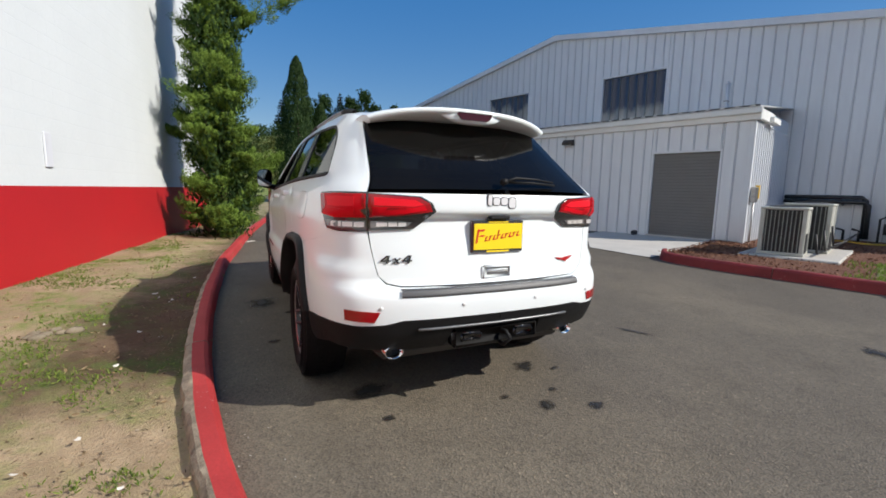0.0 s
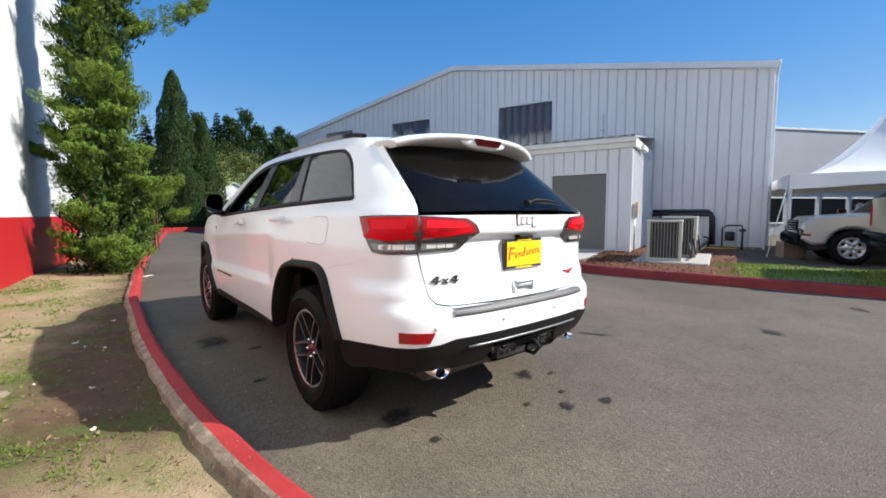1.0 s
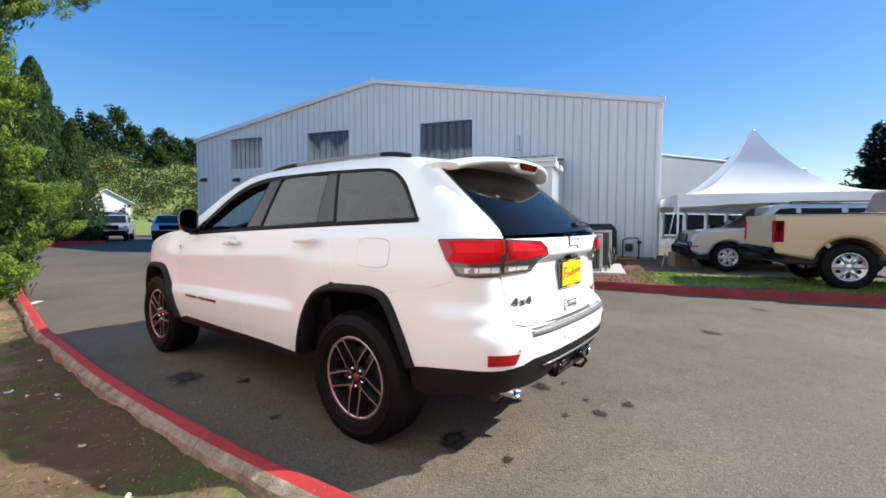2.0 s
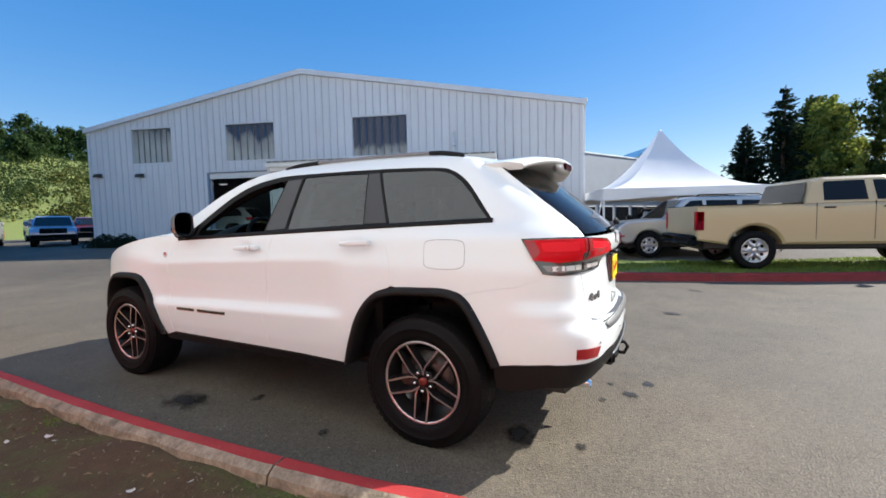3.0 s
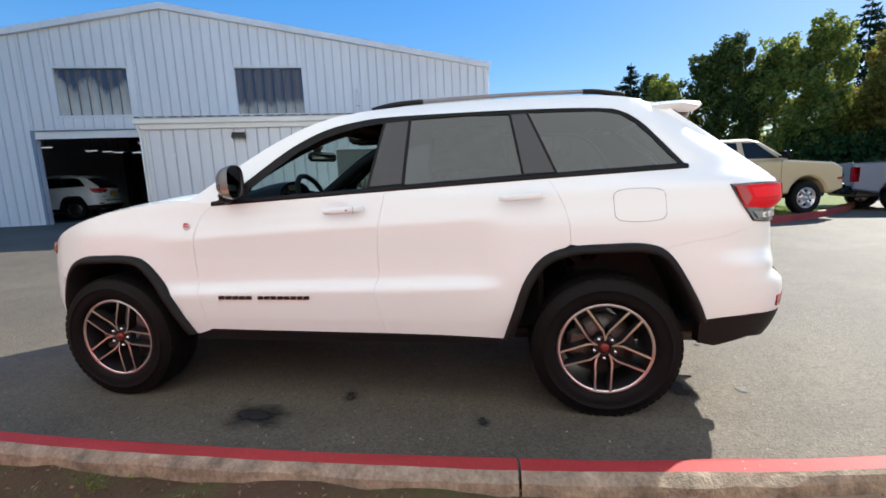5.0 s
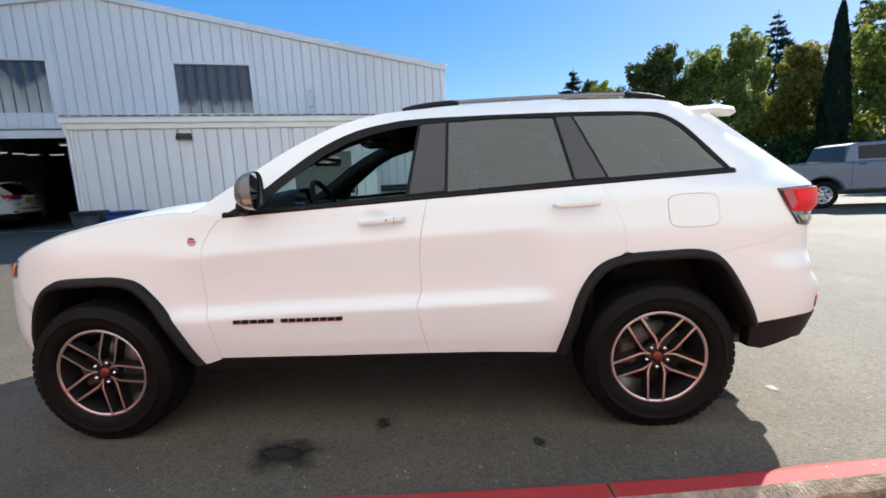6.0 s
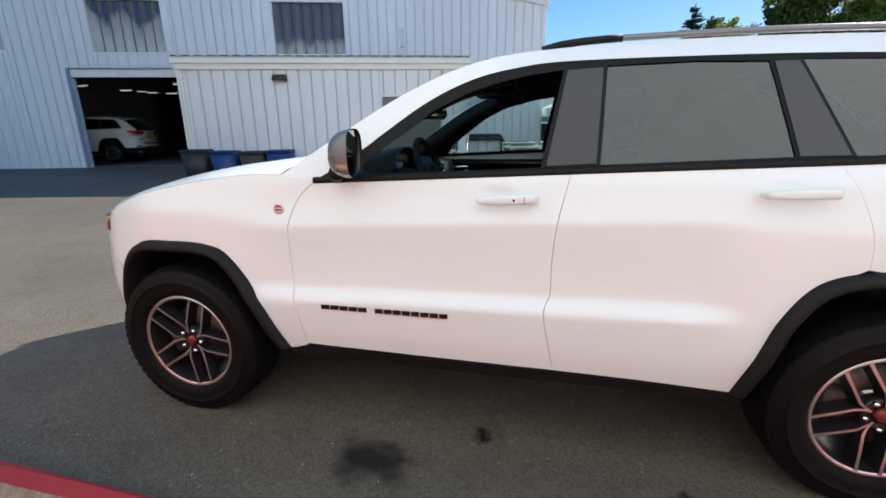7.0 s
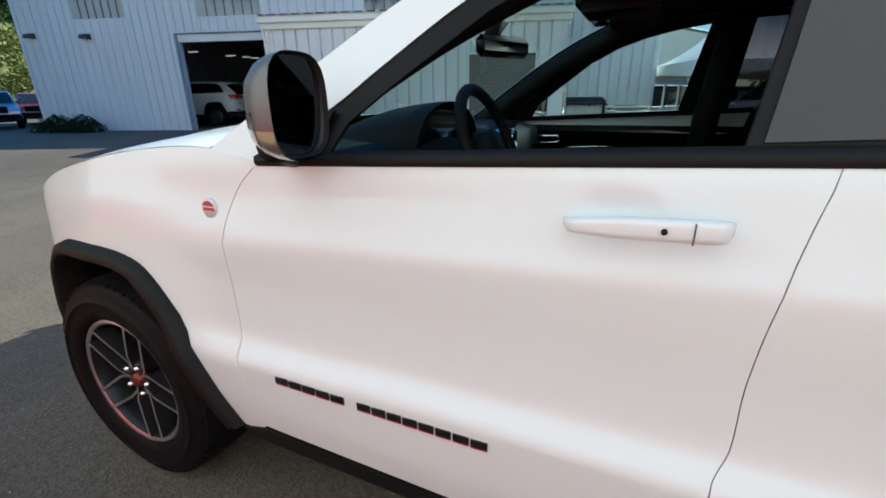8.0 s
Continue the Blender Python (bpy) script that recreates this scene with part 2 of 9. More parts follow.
INTERIOR = material("black_interior_vinyl", (0.007, 0.007, 0.0075), 0.65, dark=0.8, scale=10, fine=200, bump=0.1)
HEADLINER = material("dark_headliner_cloth", (0.03, 0.03, 0.031), 0.95, scale=20, fine=300)
MIRROR = plain("mirror_glass", (0.5, 0.52, 0.54), 0.02, 1.0)
YELLOW = plain("yellow_plate", (0.85, 0.62, 0.01), 0.4)
SATINGREYMETAL = plain("satin_grey_cap", (0.16, 0.165, 0.17), 0.34, 0.4)
# colour of the shade painted into the cladding grooves
LAPSHADE = plain("lap_joint_shade", (0.43, 0.46, 0.50), 0.7)
ASPHALT = ground_material()
LAWN = soil_material("dry_lawn_soil", (0.47, 0.350, 0.215), (0.22, 0.30, 0.05), 0.47, 1.3, (0.140, 0.080, 0.040))
GREENLAWN = soil_material("mown_grass", (0.26, 0.24, 0.10), (0.22, 0.33, 0.06), 0.18, 0.6)
MULCH = soil_material("bark_mulch", (0.20, 0.085, 0.045), (0.16, 0.06, 0.03), 0.4, 4.0)
KERBRED = kerb_paint()
KERBDARK = kerb_paint("dull_kerb_paint", (0.15, 0.014, 0.016), (0.27, 0.024, 0.026))
CONCRETE = material("old_concrete", (0.50, 0.415, 0.295), 0.9, dark=0.34, scale=9, fine=60, fine_amt=0.5, bump=0.8)
SLAB = material("pale_concrete_slab", (0.55, 0.52, 0.47), 0.85, dark=0.85, scale=1.5, fine=80, fine_amt=0.2, bump=0.2)
CLADDING = material("grey_white_steel_cladding", (0.735, 0.755, 0.775), 0.5, dark=0.9, scale=0.5, fine=6, fine_amt=0.10, stretch=(1, 1, 0.15))
TRIMWHITE = material("white_metal_trim", (0.78, 0.78, 0.75), 0.45, dark=0.9, scale=2, fine=30, fine_amt=0.08)
ROLLUP = material("grey_door_paint", (0.17, 0.165, 0.155), 0.55, dark=0.9, scale=1.5, fine=40, fine_amt=0.1)
ROOFSTEEL = material("galvanised_roof", (0.5, 0.5, 0.5), 0.4, 0.5, dark=0.8, scale=3, fine=40)
DARKSTEEL = material("dark_pipe_paint", (0.03, 0.03, 0.032), 0.5, dark=0.7, scale=6, fine=60)
# floor colour darkened to put the indoor dimness into it
SHOPFLOOR = material("dim_workshop_floor", (0.16, 0.155, 0.15), 0.6, dark=0.6, scale=1.2, fine=20)
WHITEWALL = wall_white()
REDWALL = material("red_base_paint", (0.44, 0.011, 0.016), 0.55, dark=0.93, scale=0.9, fine=30, fine_amt=0.06)
BARK = material("bark", (0.16, 0.11, 0.075), 0.95, dark=0.5, scale=6, fine=40, fine_amt=0.4, bump=0.8, stretch=(1, 1, 0.25))
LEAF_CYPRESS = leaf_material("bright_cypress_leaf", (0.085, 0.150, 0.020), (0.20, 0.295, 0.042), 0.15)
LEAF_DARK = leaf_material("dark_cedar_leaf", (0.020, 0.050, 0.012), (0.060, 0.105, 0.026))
LEAF_FIR = leaf_material("fir_needles", (0.010, 0.022, 0.012), (0.03, 0.05, 0.022))
LEAF_MAPLE = leaf_material("maple_leaf", (0.13, 0.19, 0.03), (0.42, 0.44, 0.10), 0.52)
LEAF_DEEP = leaf_material("deep_green_maple_leaf", (0.042, 0.070, 0.016), (0.15, 0.175, 0.040), 0.42)
LEAF_RUSSET = leaf_material("turning_leaf", (0.20, 0.14, 0.03), (0.44, 0.38, 0.08), 0.5)
LEAF_HILL = leaf_material("hill_scrub_leaf", (0.050, 0.068, 0.014), (0.135, 0.135, 0.024))
LEAF_BUSH = leaf_material("hill_bush_leaf", (0.035, 0.062, 0.015), (0.075, 0.105, 0.024))
for dull in (BLACKTRIM, RUBBER, RUBBERSEAL, INTERIOR, HEADLINER):
    dull.node_tree.nodes["Principled BSDF"].inputs["Specular IOR Level"].default_value = 0.22
RUBBER.node_tree.nodes["Principled BSDF"].inputs["Specular IOR Level"].default_value = 0.13
for lens in (REDLENS2, LENSSHINE):
    lens.node_tree.nodes["Principled BSDF"].inputs["Specular IOR Level"].default_value = 0.12


# ---- building blocks ----
from mathutils.geometry import delaunay_2d_cdt


def mesh_from(name, verts, faces, mats, slots=None, smooth=False):
    me = bpy.data.meshes.new(name)
    me.from_pydata([tuple(v) for v in verts], [], faces)
    for m in mats if isinstance(mats, (list, tuple)) else [mats]:
        me.materials.append(m)
    if slots:
        me.polygons.foreach_set("material_index", slots)
    if smooth:
        me.polygons.foreach_set("use_smooth", [True] * len(faces))
    me.update()
    return me


def part(name, bm, mat, parent, label=""):
    """Links a Shape or a mesh as one mesh object under a thing or a part."""
    me = bm.mesh(name, mat) if isinstance(bm, Shape) else bm
    ob = new(name, me)
    ob.parent = parent
    if label:
        ob["label"] = label
    return ob


def thing(name, label, category, m=None, group="", kind="", shape=None, mat=None):
    ob = new(name, shape.mesh(name, mat) if shape else None)
    if m is not None:
        ob.matrix_world = m
    return tagged(ob, label, category, group, kind)


class Shape:
    """Collects vertices and faces of one mesh."""

    def __init__(self, smooth=False):
        self.v, self.f, self.s, self.smooth, self.slot = [], [], [], smooth, 0

    def add(self, verts, faces, m=None):
        n = len(self.v)
        self.v += [m @ Vector(v) for v in verts] if m is not None else [Vector(v) for v in verts]
        self.f += [tuple(i + n for i in f) for f in faces]
        self.s += [self.slot] * len(faces)
        return self

    def weld(self):
        """Joins vertices that fall together."""
        seen, remap, out = {}, [], []
        for p in self.v:
            key = (round(p.x, 4), round(p.y, 4), round(p.z, 4))
            if key not in seen:
                seen[key] = len(out)
                out.append(p)
            remap.append(seen[key])
        keep = [(tuple(dict.fromkeys(remap[i] for i in f)), k) for f, k in zip(self.f, self.s)]
        keep = [(f, k) for f, k in keep if len(f) > 2]
        self.v, self.f, self.s = out, [f for f, k in keep], [k for f, k in keep]
        return self

    def mesh(self, name, mats):
        return mesh_from(name, self.v, self.f, mats, self.s, self.smooth)

    def box(self, lo, hi, c=0.0, m=None):
        """A box from corner to corner, with its edges chamfered by c."""
        lo, hi = [min(a, b) for a, b in zip(lo, hi)], [max(a, b) for a, b in zip(lo, hi)]
        if c <= 0:
            v = [(x, y, z) for x in (lo[0], hi[0]) for y in (lo[1], hi[1]) for z in (lo[2], hi[2])]
            return self.add(v, [(0, 1, 3, 2), (4, 6, 7, 5), (0, 4, 5, 1), (2, 3, 7, 6), (0, 2, 6, 4), (1, 5, 7, 3)], m)
        c = min(c, 0.45 * min(h - l for l, h in zip(lo, hi)))
        v, idx = [], {}
        for sx in (0, 1):
            for sy in (0, 1):
                for sz in (0, 1):
                    p = [(lo, hi)[s][k] for k, s in enumerate((sx, sy, sz))]
                    for k in range(3):
                        q = [p[j] + (0 if j == k else (c if (sx, sy, sz)[j] == 0 else -c)) for j in range(3)]
                        idx[sx, sy, sz, k] = len(v)
                        v.append(q)
        f = []
        for k in range(3):
            a, b = [j for j in range(3) if j != k]
            for s in (0, 1):
                ring = []
                for sa, sb in ((0, 0), (1, 0), (1, 1), (0, 1)):
                    key = [0, 0, 0]
                    key[k], key[a], key[b] = s, sa, sb
                    ring.append(idx[(*key, k)])
                f.append(ring if (s == 1) == (k != 1) else ring[::-1])
            for sa in (0, 1):
                for sb in (0, 1):
                    key0, key1 = [0, 0, 0], [0, 0, 0]
                    key0[k], key0[a], key0[b] = 0, sa, sb
                    key1[k], key1[a], key1[b] = 1, sa, sb
                    q = [idx[(*key0, a)], idx[(*key1, a)], idx[(*key1, b)], idx[(*key0, b)]]
                    f.append(q if (sa == sb) == (k != 1) else q[::-1])
        for sx in (0, 1):
            for sy in (0, 1):
                for sz in (0, 1):
                    t = [idx[sx, sy, sz, k] for k in range(3)]
                    f.append(t if (sx + sy + sz) % 2 == 1 else t[::-1])
        return self.add(v, f, m)

    def cyl(self, a, b, r, r2=None, n=16, caps=True):
        a, b = Vector(a), Vector(b)
        r2 = r if r2 is None else r2
        q = (b - a).to_track_quat("Z", "Y")
        v = [a + q @ Vector((r * math.cos(t), r * math.sin(t), 0)) for t in (2 * math.pi * i / n for i in range(n))]
        v += [b + q @ Vector((r2 * math.cos(t), r2 * math.sin(t), 0)) for t in (2 * math.pi * i / n for i in range(n))]
        f = [(i, (i + 1) % n, n + (i + 1) % n, n + i) for i in range(n)]
        if caps:
            f += [tuple(range(n))[::-1], tuple(range(n, 2 * n))]
        return self.add(v, f)

    def tube(self, pts, r, n=8, caps=True):
        """A round bar along a line of points; r may be a list."""
        pts = [Vector(p) for p in pts]
        rs = r if isinstance(r, (list, tuple)) else [r] * len(pts)
        v, up = [], None
        for i, p in enumerate(pts):
            d = (pts[min(i + 1, len(pts) - 1)] - pts[max(i - 1, 0)]).normalized()
            if up is None:
                up = Vector((0, 0, 1)) if abs(d.z) < 0.9 else Vector((1, 0, 0))
            s = d.cross(up).normalized()
            up = s.cross(d).normalized()
            v += [p + rs[i] * (math.cos(t) * s + math.sin(t) * up) for t in (2 * math.pi * k / n for k in range(n))]
        f = [(i * n + k, i * n + (k + 1) % n, (i + 1) * n + (k + 1) % n, (i + 1) * n + k) for i in range(len(pts) - 1) for k in range(n)]
        if caps:
            f += [tuple(range(n))[::-1], tuple(range((len(pts) - 1) * n, len(pts) * n))]
        return self.add(v, f)

    def lathe(self, profile, n=48, axis="X", closed=False):
        """Turns (along, radius) pairs about an axis through the origin."""
        v = []
        for a, r in profile:
            for k in range(n):
                t = 2 * math.pi * k / n
                c, s = r * math.cos(t), r * math.sin(t)
                v.append((a, c, s) if axis == "X" else (c, s, a))
        m = len(profile)
        f = [(i * n + k, i * n + (k + 1) % n, ((i + 1) % m) * n + (k + 1) % n, ((i + 1) % m) * n + k) for i in range(m if closed else m - 1) for k in range(n)]
        return self.add(v, f)

    def prism(self, poly, to3d, t0, t1):
        """A flat outline, filled, between depths t0 and t1; to3d(a, b, t) places it."""
        n = len(poly)
        v2, _, tri = fill(poly)
        m = len(v2)
        v = [to3d(a, b, t0) for a, b in v2] + [to3d(a, b, t1) for a, b in v2]
        f = [tuple(t) for t in tri] + [tuple(i + m for i in t)[::-1] for t in tri]
        k = 2 * m
        v += [to3d(a, b, t0) for a, b in poly] + [to3d(a, b, t1) for a, b in poly]
        f += [(k + i, k + n + i, k + n + (i + 1) % n, k + (i + 1) % n) for i in range(n)]
        return self.add(v, f)

    def grid(self, fn, us, vs, flip=False):
        v = [fn(a, b) for a in us for b in vs]
        n = len(vs)
        f = [(i * n + j, i * n + j + 1, (i + 1) * n + j + 1, (i + 1) * n + j) for i in range(len(us) - 1) for j in range(n - 1)]
        return self.add(v, [q[::-1] for q in f] if flip else f)


def fill(outline, holes=(), step=0.0):
    """Triangles of a flat outline with holes, and with inner points every step."""
    pts, edges = [], []
    for loop in (outline, *holes):
        k = len(pts)
        pts += [Vector(p) for p in loop]
        edges += [(k + i, k + (i + 1) % len(loop)) for i in range(len(loop))]
    if step:
        xs, ys = [p[0] for p in outline], [p[1] for p in outline]
        A = np.array([pts[a] for a, b in edges])
        D = np.array([pts[b] for a, b in edges]) - A
        L2 = np.maximum((D * D).sum(1), 1e-12)
        for x in np.arange(min(xs) + step * 0.5, max(xs), step):
            for y in np.arange(min(ys) + step * 0.5, max(ys), step):
                r = np.array((x, y)) - A
                t = np.clip((r * D).sum(1) / L2, 0, 1)
                if (((r - D * t[:, None]) ** 2).sum(1)).min() >= (0.35 * step) ** 2:
                    pts.append(Vector((x, y)))
    v, e, f, *_ = delaunay_2d_cdt(pts, edges, [], 1, 1e-6)
    v = [tuple(p) for p in v]
    tri = [tuple(t) for t in f]
    if holes:
        mid = [(sum(v[i][0] for i in t) / 3, sum(v[i][1] for i in t) / 3) for t in tri]
        tri = [t for t, c in zip(tri, mid) if not any(inside(c, h) for h in holes)]
    return v, e, tri


def inside(p, loop):
    hit = False
    for i in range(len(loop)):
        (x0, y0), (x1, y1) = loop[i - 1], loop[i]
        if (y0 > p[1]) != (y1 > p[1]) and p[0] < x0 + (p[1] - y0) / (y1 - y0) * (x1 - x0):
            hit = not hit
    return hit


def spline(pts, n=8, closed=False):
    """Catmull-Rom through the points, n steps a span."""
    P = [np.array(p, float) for p in pts]
    m, out = len(P), []
    for i in range(m if closed else m - 1):
        p0, p1, p2, p3 = (P[(i - 1) % m], P[i], P[(i + 1) % m], P[(i + 2) % m]) if closed else (P[max(i - 1, 0)], P[i], P[i + 1], P[min(i + 2, m - 1)])
        for k in range(n):
            t = k / n
            out.append(0.5 * (2 * p1 + (p2 - p0) * t + (2 * p0 - 5 * p1 + 4 * p2 - p3) * t * t + (3 * p1 - p0 - 3 * p2 + p3) * t ** 3))
    if not closed:
        out.append(P[-1])
    return [tuple(float(c) for c in p) for p in out]


def smooth_interp(xs, ys):
    """A gentle curve through the pairs (no overshoot)."""
    xs, ys = np.array(xs, float), np.array(ys, float)
    d = np.diff(ys) / np.diff(xs)
    m = np.zeros_like(xs)
    m[0], m[-1] = d[0], d[-1]
    for i in range(1, len(xs) - 1):
        m[i] = 0 if d[i - 1] * d[i] <= 0 else 2 * d[i - 1] * d[i] / (d[i - 1] + d[i])

    def f(x):
        x = min(max(x, xs[0]), xs[-1])
        i = min(max(int(np.searchsorted(xs, x)) - 1, 0), len(xs) - 2)
        h = xs[i + 1] - xs[i]
        t = (x - xs[i]) / h
        return float((2 * t ** 3 - 3 * t * t + 1) * ys[i] + (t ** 3 - 2 * t * t + t) * h * m[i] + (-2 * t ** 3 + 3 * t * t) * ys[i + 1] + (t ** 3 - t * t) * h * m[i + 1])
    return f


def structure(name, label, category, shape, mat):
    return thing(name, label, category, None, "", "structure", shape, mat)


# ---- ground ----
def ease(t):
    t = max(0.0, min(1.0, t))
    return t * t * (3 - 2 * t)


def ground_z(x, y):
    """The yard climbs a little towards the warehouse, more so at its far end."""
    return ease((x - 3.5) / 11.0) * (0.07 + 0.31 * ease(y / 11.0))


def build_ground():
    g = Shape(True)
    xs = [-600, -150, -40, -12, -4, 0, 2, *[3.5 + 0.55 * k for k in range(21)], 18, 25, 45, 100, 250, 600]
    ys = [-600, -150, -40, -20, -10, -5, *[-1 + 0.6 * k for k in range(21)], 14, 25, 45, 100, 250, 600]
    g.grid(lambda x, y: (x, y, ground_z(x, y)), xs, ys, True)
    structure("ground", "worn grey asphalt yard with pale stone grains", "ground", g, ASPHALT)


NEAR_KERB = spline([(-0.95, -9), (-0.88, -5), (-0.80, -2.4), (-0.68, -1.02), (-0.5, 0.04), (-0.26, 1.01), (0.06, 2.1), (0.42, 3.16), (0.85, 4.4), (1.38, 5.65), (2.2, 7.6), (3.1, 9.64), (4.33, 12.24), (6.6, 16.8), (9.5, 22.5), (13, 29)], 12)
FAR_KERB = spline([(7.7, 0.62), (7.15, 0.35), (6.85, -0.4), (6.68, -1.5), (6.48, -3.5), (6.42, -5.5), (6.6, -7.5), (7.2, -9.8), (8.6, -12.5), (11, -16), (14, -20)], 12)


def offset_line(line, d):
    """The line shifted to its left by d."""
    out = []
    for i, p in enumerate(line):
        a, b = line[max(i - 1, 0)], line[min(i + 1, len(line) - 1)]
        t = Vector((b[0] - a[0], b[1] - a[1])).normalized()
        out.append((p[0] - t.y * d, p[1] + t.x * d))
    return out


def lengths(line):
    s = [0.0]
    for a, b in zip(line, line[1:]):
        s.append(s[-1] + math.dist(a, b))
    return s


def along(line, s, at):
    i = min(max(int(np.searchsorted(s, at)) - 1, 0), len(line) - 2)
    t = (at - s[i]) / max(s[i + 1] - s[i], 1e-9)
    a, b = Vector(line[i]), Vector(line[i + 1])
    d = (b - a).normalized()
    return a + (b - a) * t, d


def kerb_thing(name, label, line, side, height, width, joints, wall_mat, lawn_depth=0.12, paint=None):
    """Cast kerb sections along a line that is its road-side foot; side 1: the soil lies to its left."""
    root = thing(name, label, "kerb", None, "", "structure")
    s = lengths(line)
    cuts = [0.0, *joints, s[-1]]
    prof = [(0.0, -0.05), (0.012, 0.02), (0.022, height - 0.035), (0.034, height - 0.012), (0.055, height), (width - 0.04, height), (width - 0.025, height - 0.008), (width, height - 0.03), (width + 0.05, -lawn_depth)]
    rnd = random.Random(5)
    for a, b in zip(cuts, cuts[1:]):
        n = max(2, int((b - a) / 0.07))
        sh, jit = Shape(), []
        for i in range(n + 1):
            at = a + 0.006 + (b - a - 0.012) * i / n
            p, d = along(line, s, at)
            nrm = Vector((-d.y, d.x)) * side
            w = [0.006 * noise.noise(Vector((at * 3, k * 7.0, 0.5))) + (0.016 * noise.noise(Vector((at * 9, k * 3.0, 2.5))) if k > 5 else 0.003 * noise.noise(Vector((at * 14, k * 3.0, 1.5)))) for k in range(len(prof))]
            for k, (o, z) in enumerate(prof):
                q = p + nrm * (o + w[k])
                sh.v.append(Vector((q.x, q.y, ground_z(q.x, q.y) + z + (0.004 * noise.noise(Vector((at * 2, 3.0 + k, 1))) if 1 < k < 8 else 0))))
        m = len(prof)
        for i in range(n):
            for k in range(m - 1):
                f = (i * m + k, (i + 1) * m + k, (i + 1) * m + k + 1, i * m + k + 1)
                sh.f.append(f if side > 0 else f[::-1])
                sh.s.append(0 if k < 5 else 1)
        for e, base in ((0, 0), (1, n * m)):
            f = tuple(base + k for k in range(m))
            sh.f.append(f if (e == 0) == (side > 0) else f[::-1])
            sh.s.append(1)
        part("kerb_section", sh.mesh("kerb_section", [paint or KERBRED, wall_mat]), None, root)
    return root


def lawn_sheet(name, label, inner, outer, zfun, mat, n_across=24):
    """A soil sheet between two lines of equally many points."""
    sh = Shape(True)

    def at(i, j):
        t = (j / n_across) ** 1.6
        a, b = inner[i], outer[i]
        x, y = a[0] + (b[0] - a[0]) * t, a[1] + (b[1] - a[1]) * t
        return (x, y, zfun(x, y, t))
    sh.grid(at, range(len(inner)), range(n_across + 1), True)
    if sh.v and (Vector(sh.v[sh.f[0][1]]) - sh.v[sh.f[0][0]]).cross(sh.v[sh.f[0][2]] - sh.v[sh.f[0][1]]).z < 0:
        sh.f = [f[::-1] for f in sh.f]
    return structure(name, label, "lawn", sh, mat)


build_ground()
s_near = lengths(NEAR_KERB)
crack = min(range(len(NEAR_KERB)), key=lambda i: math.dist(NEAR_KERB[i], (-0.36, 0.62)))
kerb_thing("kerb_near", "cast concrete kerb with faded red painted top", NEAR_KERB, 1, 0.13, 0.165, [s_near[crack] + k * 3.05 for k in range(-2, 8) if 1 < s_near[crack] + k * 3.05 < s_near[-1] - 1], CONCRETE)
s_far = lengths(FAR_KERB)
kerb_thing("kerb_far", "dark red painted kerb along the planting bed", FAR_KERB, 1, 0.16, 0.16, [2.4 + 3.0 * k for k in range(8) if 2.4 + 3.0 * k < s_far[-1] - 1], CONCRETE, 0.05, KERBDARK)

# the building wall that stands along the lawn: its foot runs through these
WALL_P, WALL_D = Vector((-0.82, 5.18)), Vector((0.4346, 0.9006))
WALL_N = Vector((WALL_D.y, -WALL_D.x))


def lawn_z(x, y, t):
    n = noise.noise(Vector((x * 0.9, y * 0.9, 0))) * 0.02 + noise.noise(Vector((x * 4, y * 4, 3))) * 0.008
    bank = (0.020 + 0.050 * noise.noise(Vector((x * 2.3, y * 2.3, 4))) + 0.025 * noise.noise(Vector((x * 8, y * 8, 6)))) * max(0.0, 1 - t * 9)
    return ground_z(x, y) + 0.045 + max(bank, -0.03) + 0.05 * min(1, t * 2.5) + n * min(1, t * 12)


inner = offset_line(NEAR_KERB, 0.15)
inner = [p for i, p in enumerate(inner) if i % 2 == 0]
outer = []
for p in inner:
    k = (Vector(p) - WALL_P).dot(WALL_D)
    if k < 4.6:
        q = WALL_P + WALL_D * k - WALL_N * 0.3
    else:
        q = Vector(p) + Vector((-9.0, 2.0))
    outer.append(tuple(q))
lawn_sheet("lawn", "dry trodden lawn of bare soil with thin grass", inner, outer, lawn_z, LAWN)
bed_in = offset_line(FAR_KERB, 0.15)[::2]
bed = [p for p in bed_in if p[1] > -2.6]
lawn_sheet("planting_bed", "bark mulch bed beside the metal building", bed, [(14.5, min(p[1], 0.3) if p[1] > -2.5 else p[1]) for p in bed], lambda x, y, t: 0.13 + 0.03 * noise.noise(Vector((x, y, 5))) * min(1, t * 8), MULCH)
strip = [p for p in bed_in if p[1] < -2.3]
lawn_sheet("grass_strip", "mown green grass strip behind the red kerb", strip, [(p[0] + 2.6, p[1] + 0.1) for p in strip], lambda x, y, t: 0.13 + 0.02 * noise.noise(Vector((x * 2, y * 2, 9))) * min(1, t * 8), GREENLAWN)


# ---- the long metal building ----
FX, YR, YL, YP = 14.55, -3.2, 18.0, 7.79      # facade plane, ends, ridge
EAVE, PEAK = 5.58, 7.45
DEPTH = 26.0


def roof_z(y):
    return EAVE + (PEAK - EAVE) * (1 - (abs(y - YP) / ((YL - YP) if y > YP else (YP - YR))))


WINDOWS = [(13.86, 15.81, 4.02, 5.47), (9.09, 11.28, 3.96, 5.45), (3.45, 5.68, 3.92, 5.45)]
GARAGE = (8.9, 12.15, 0.0, 3.46)


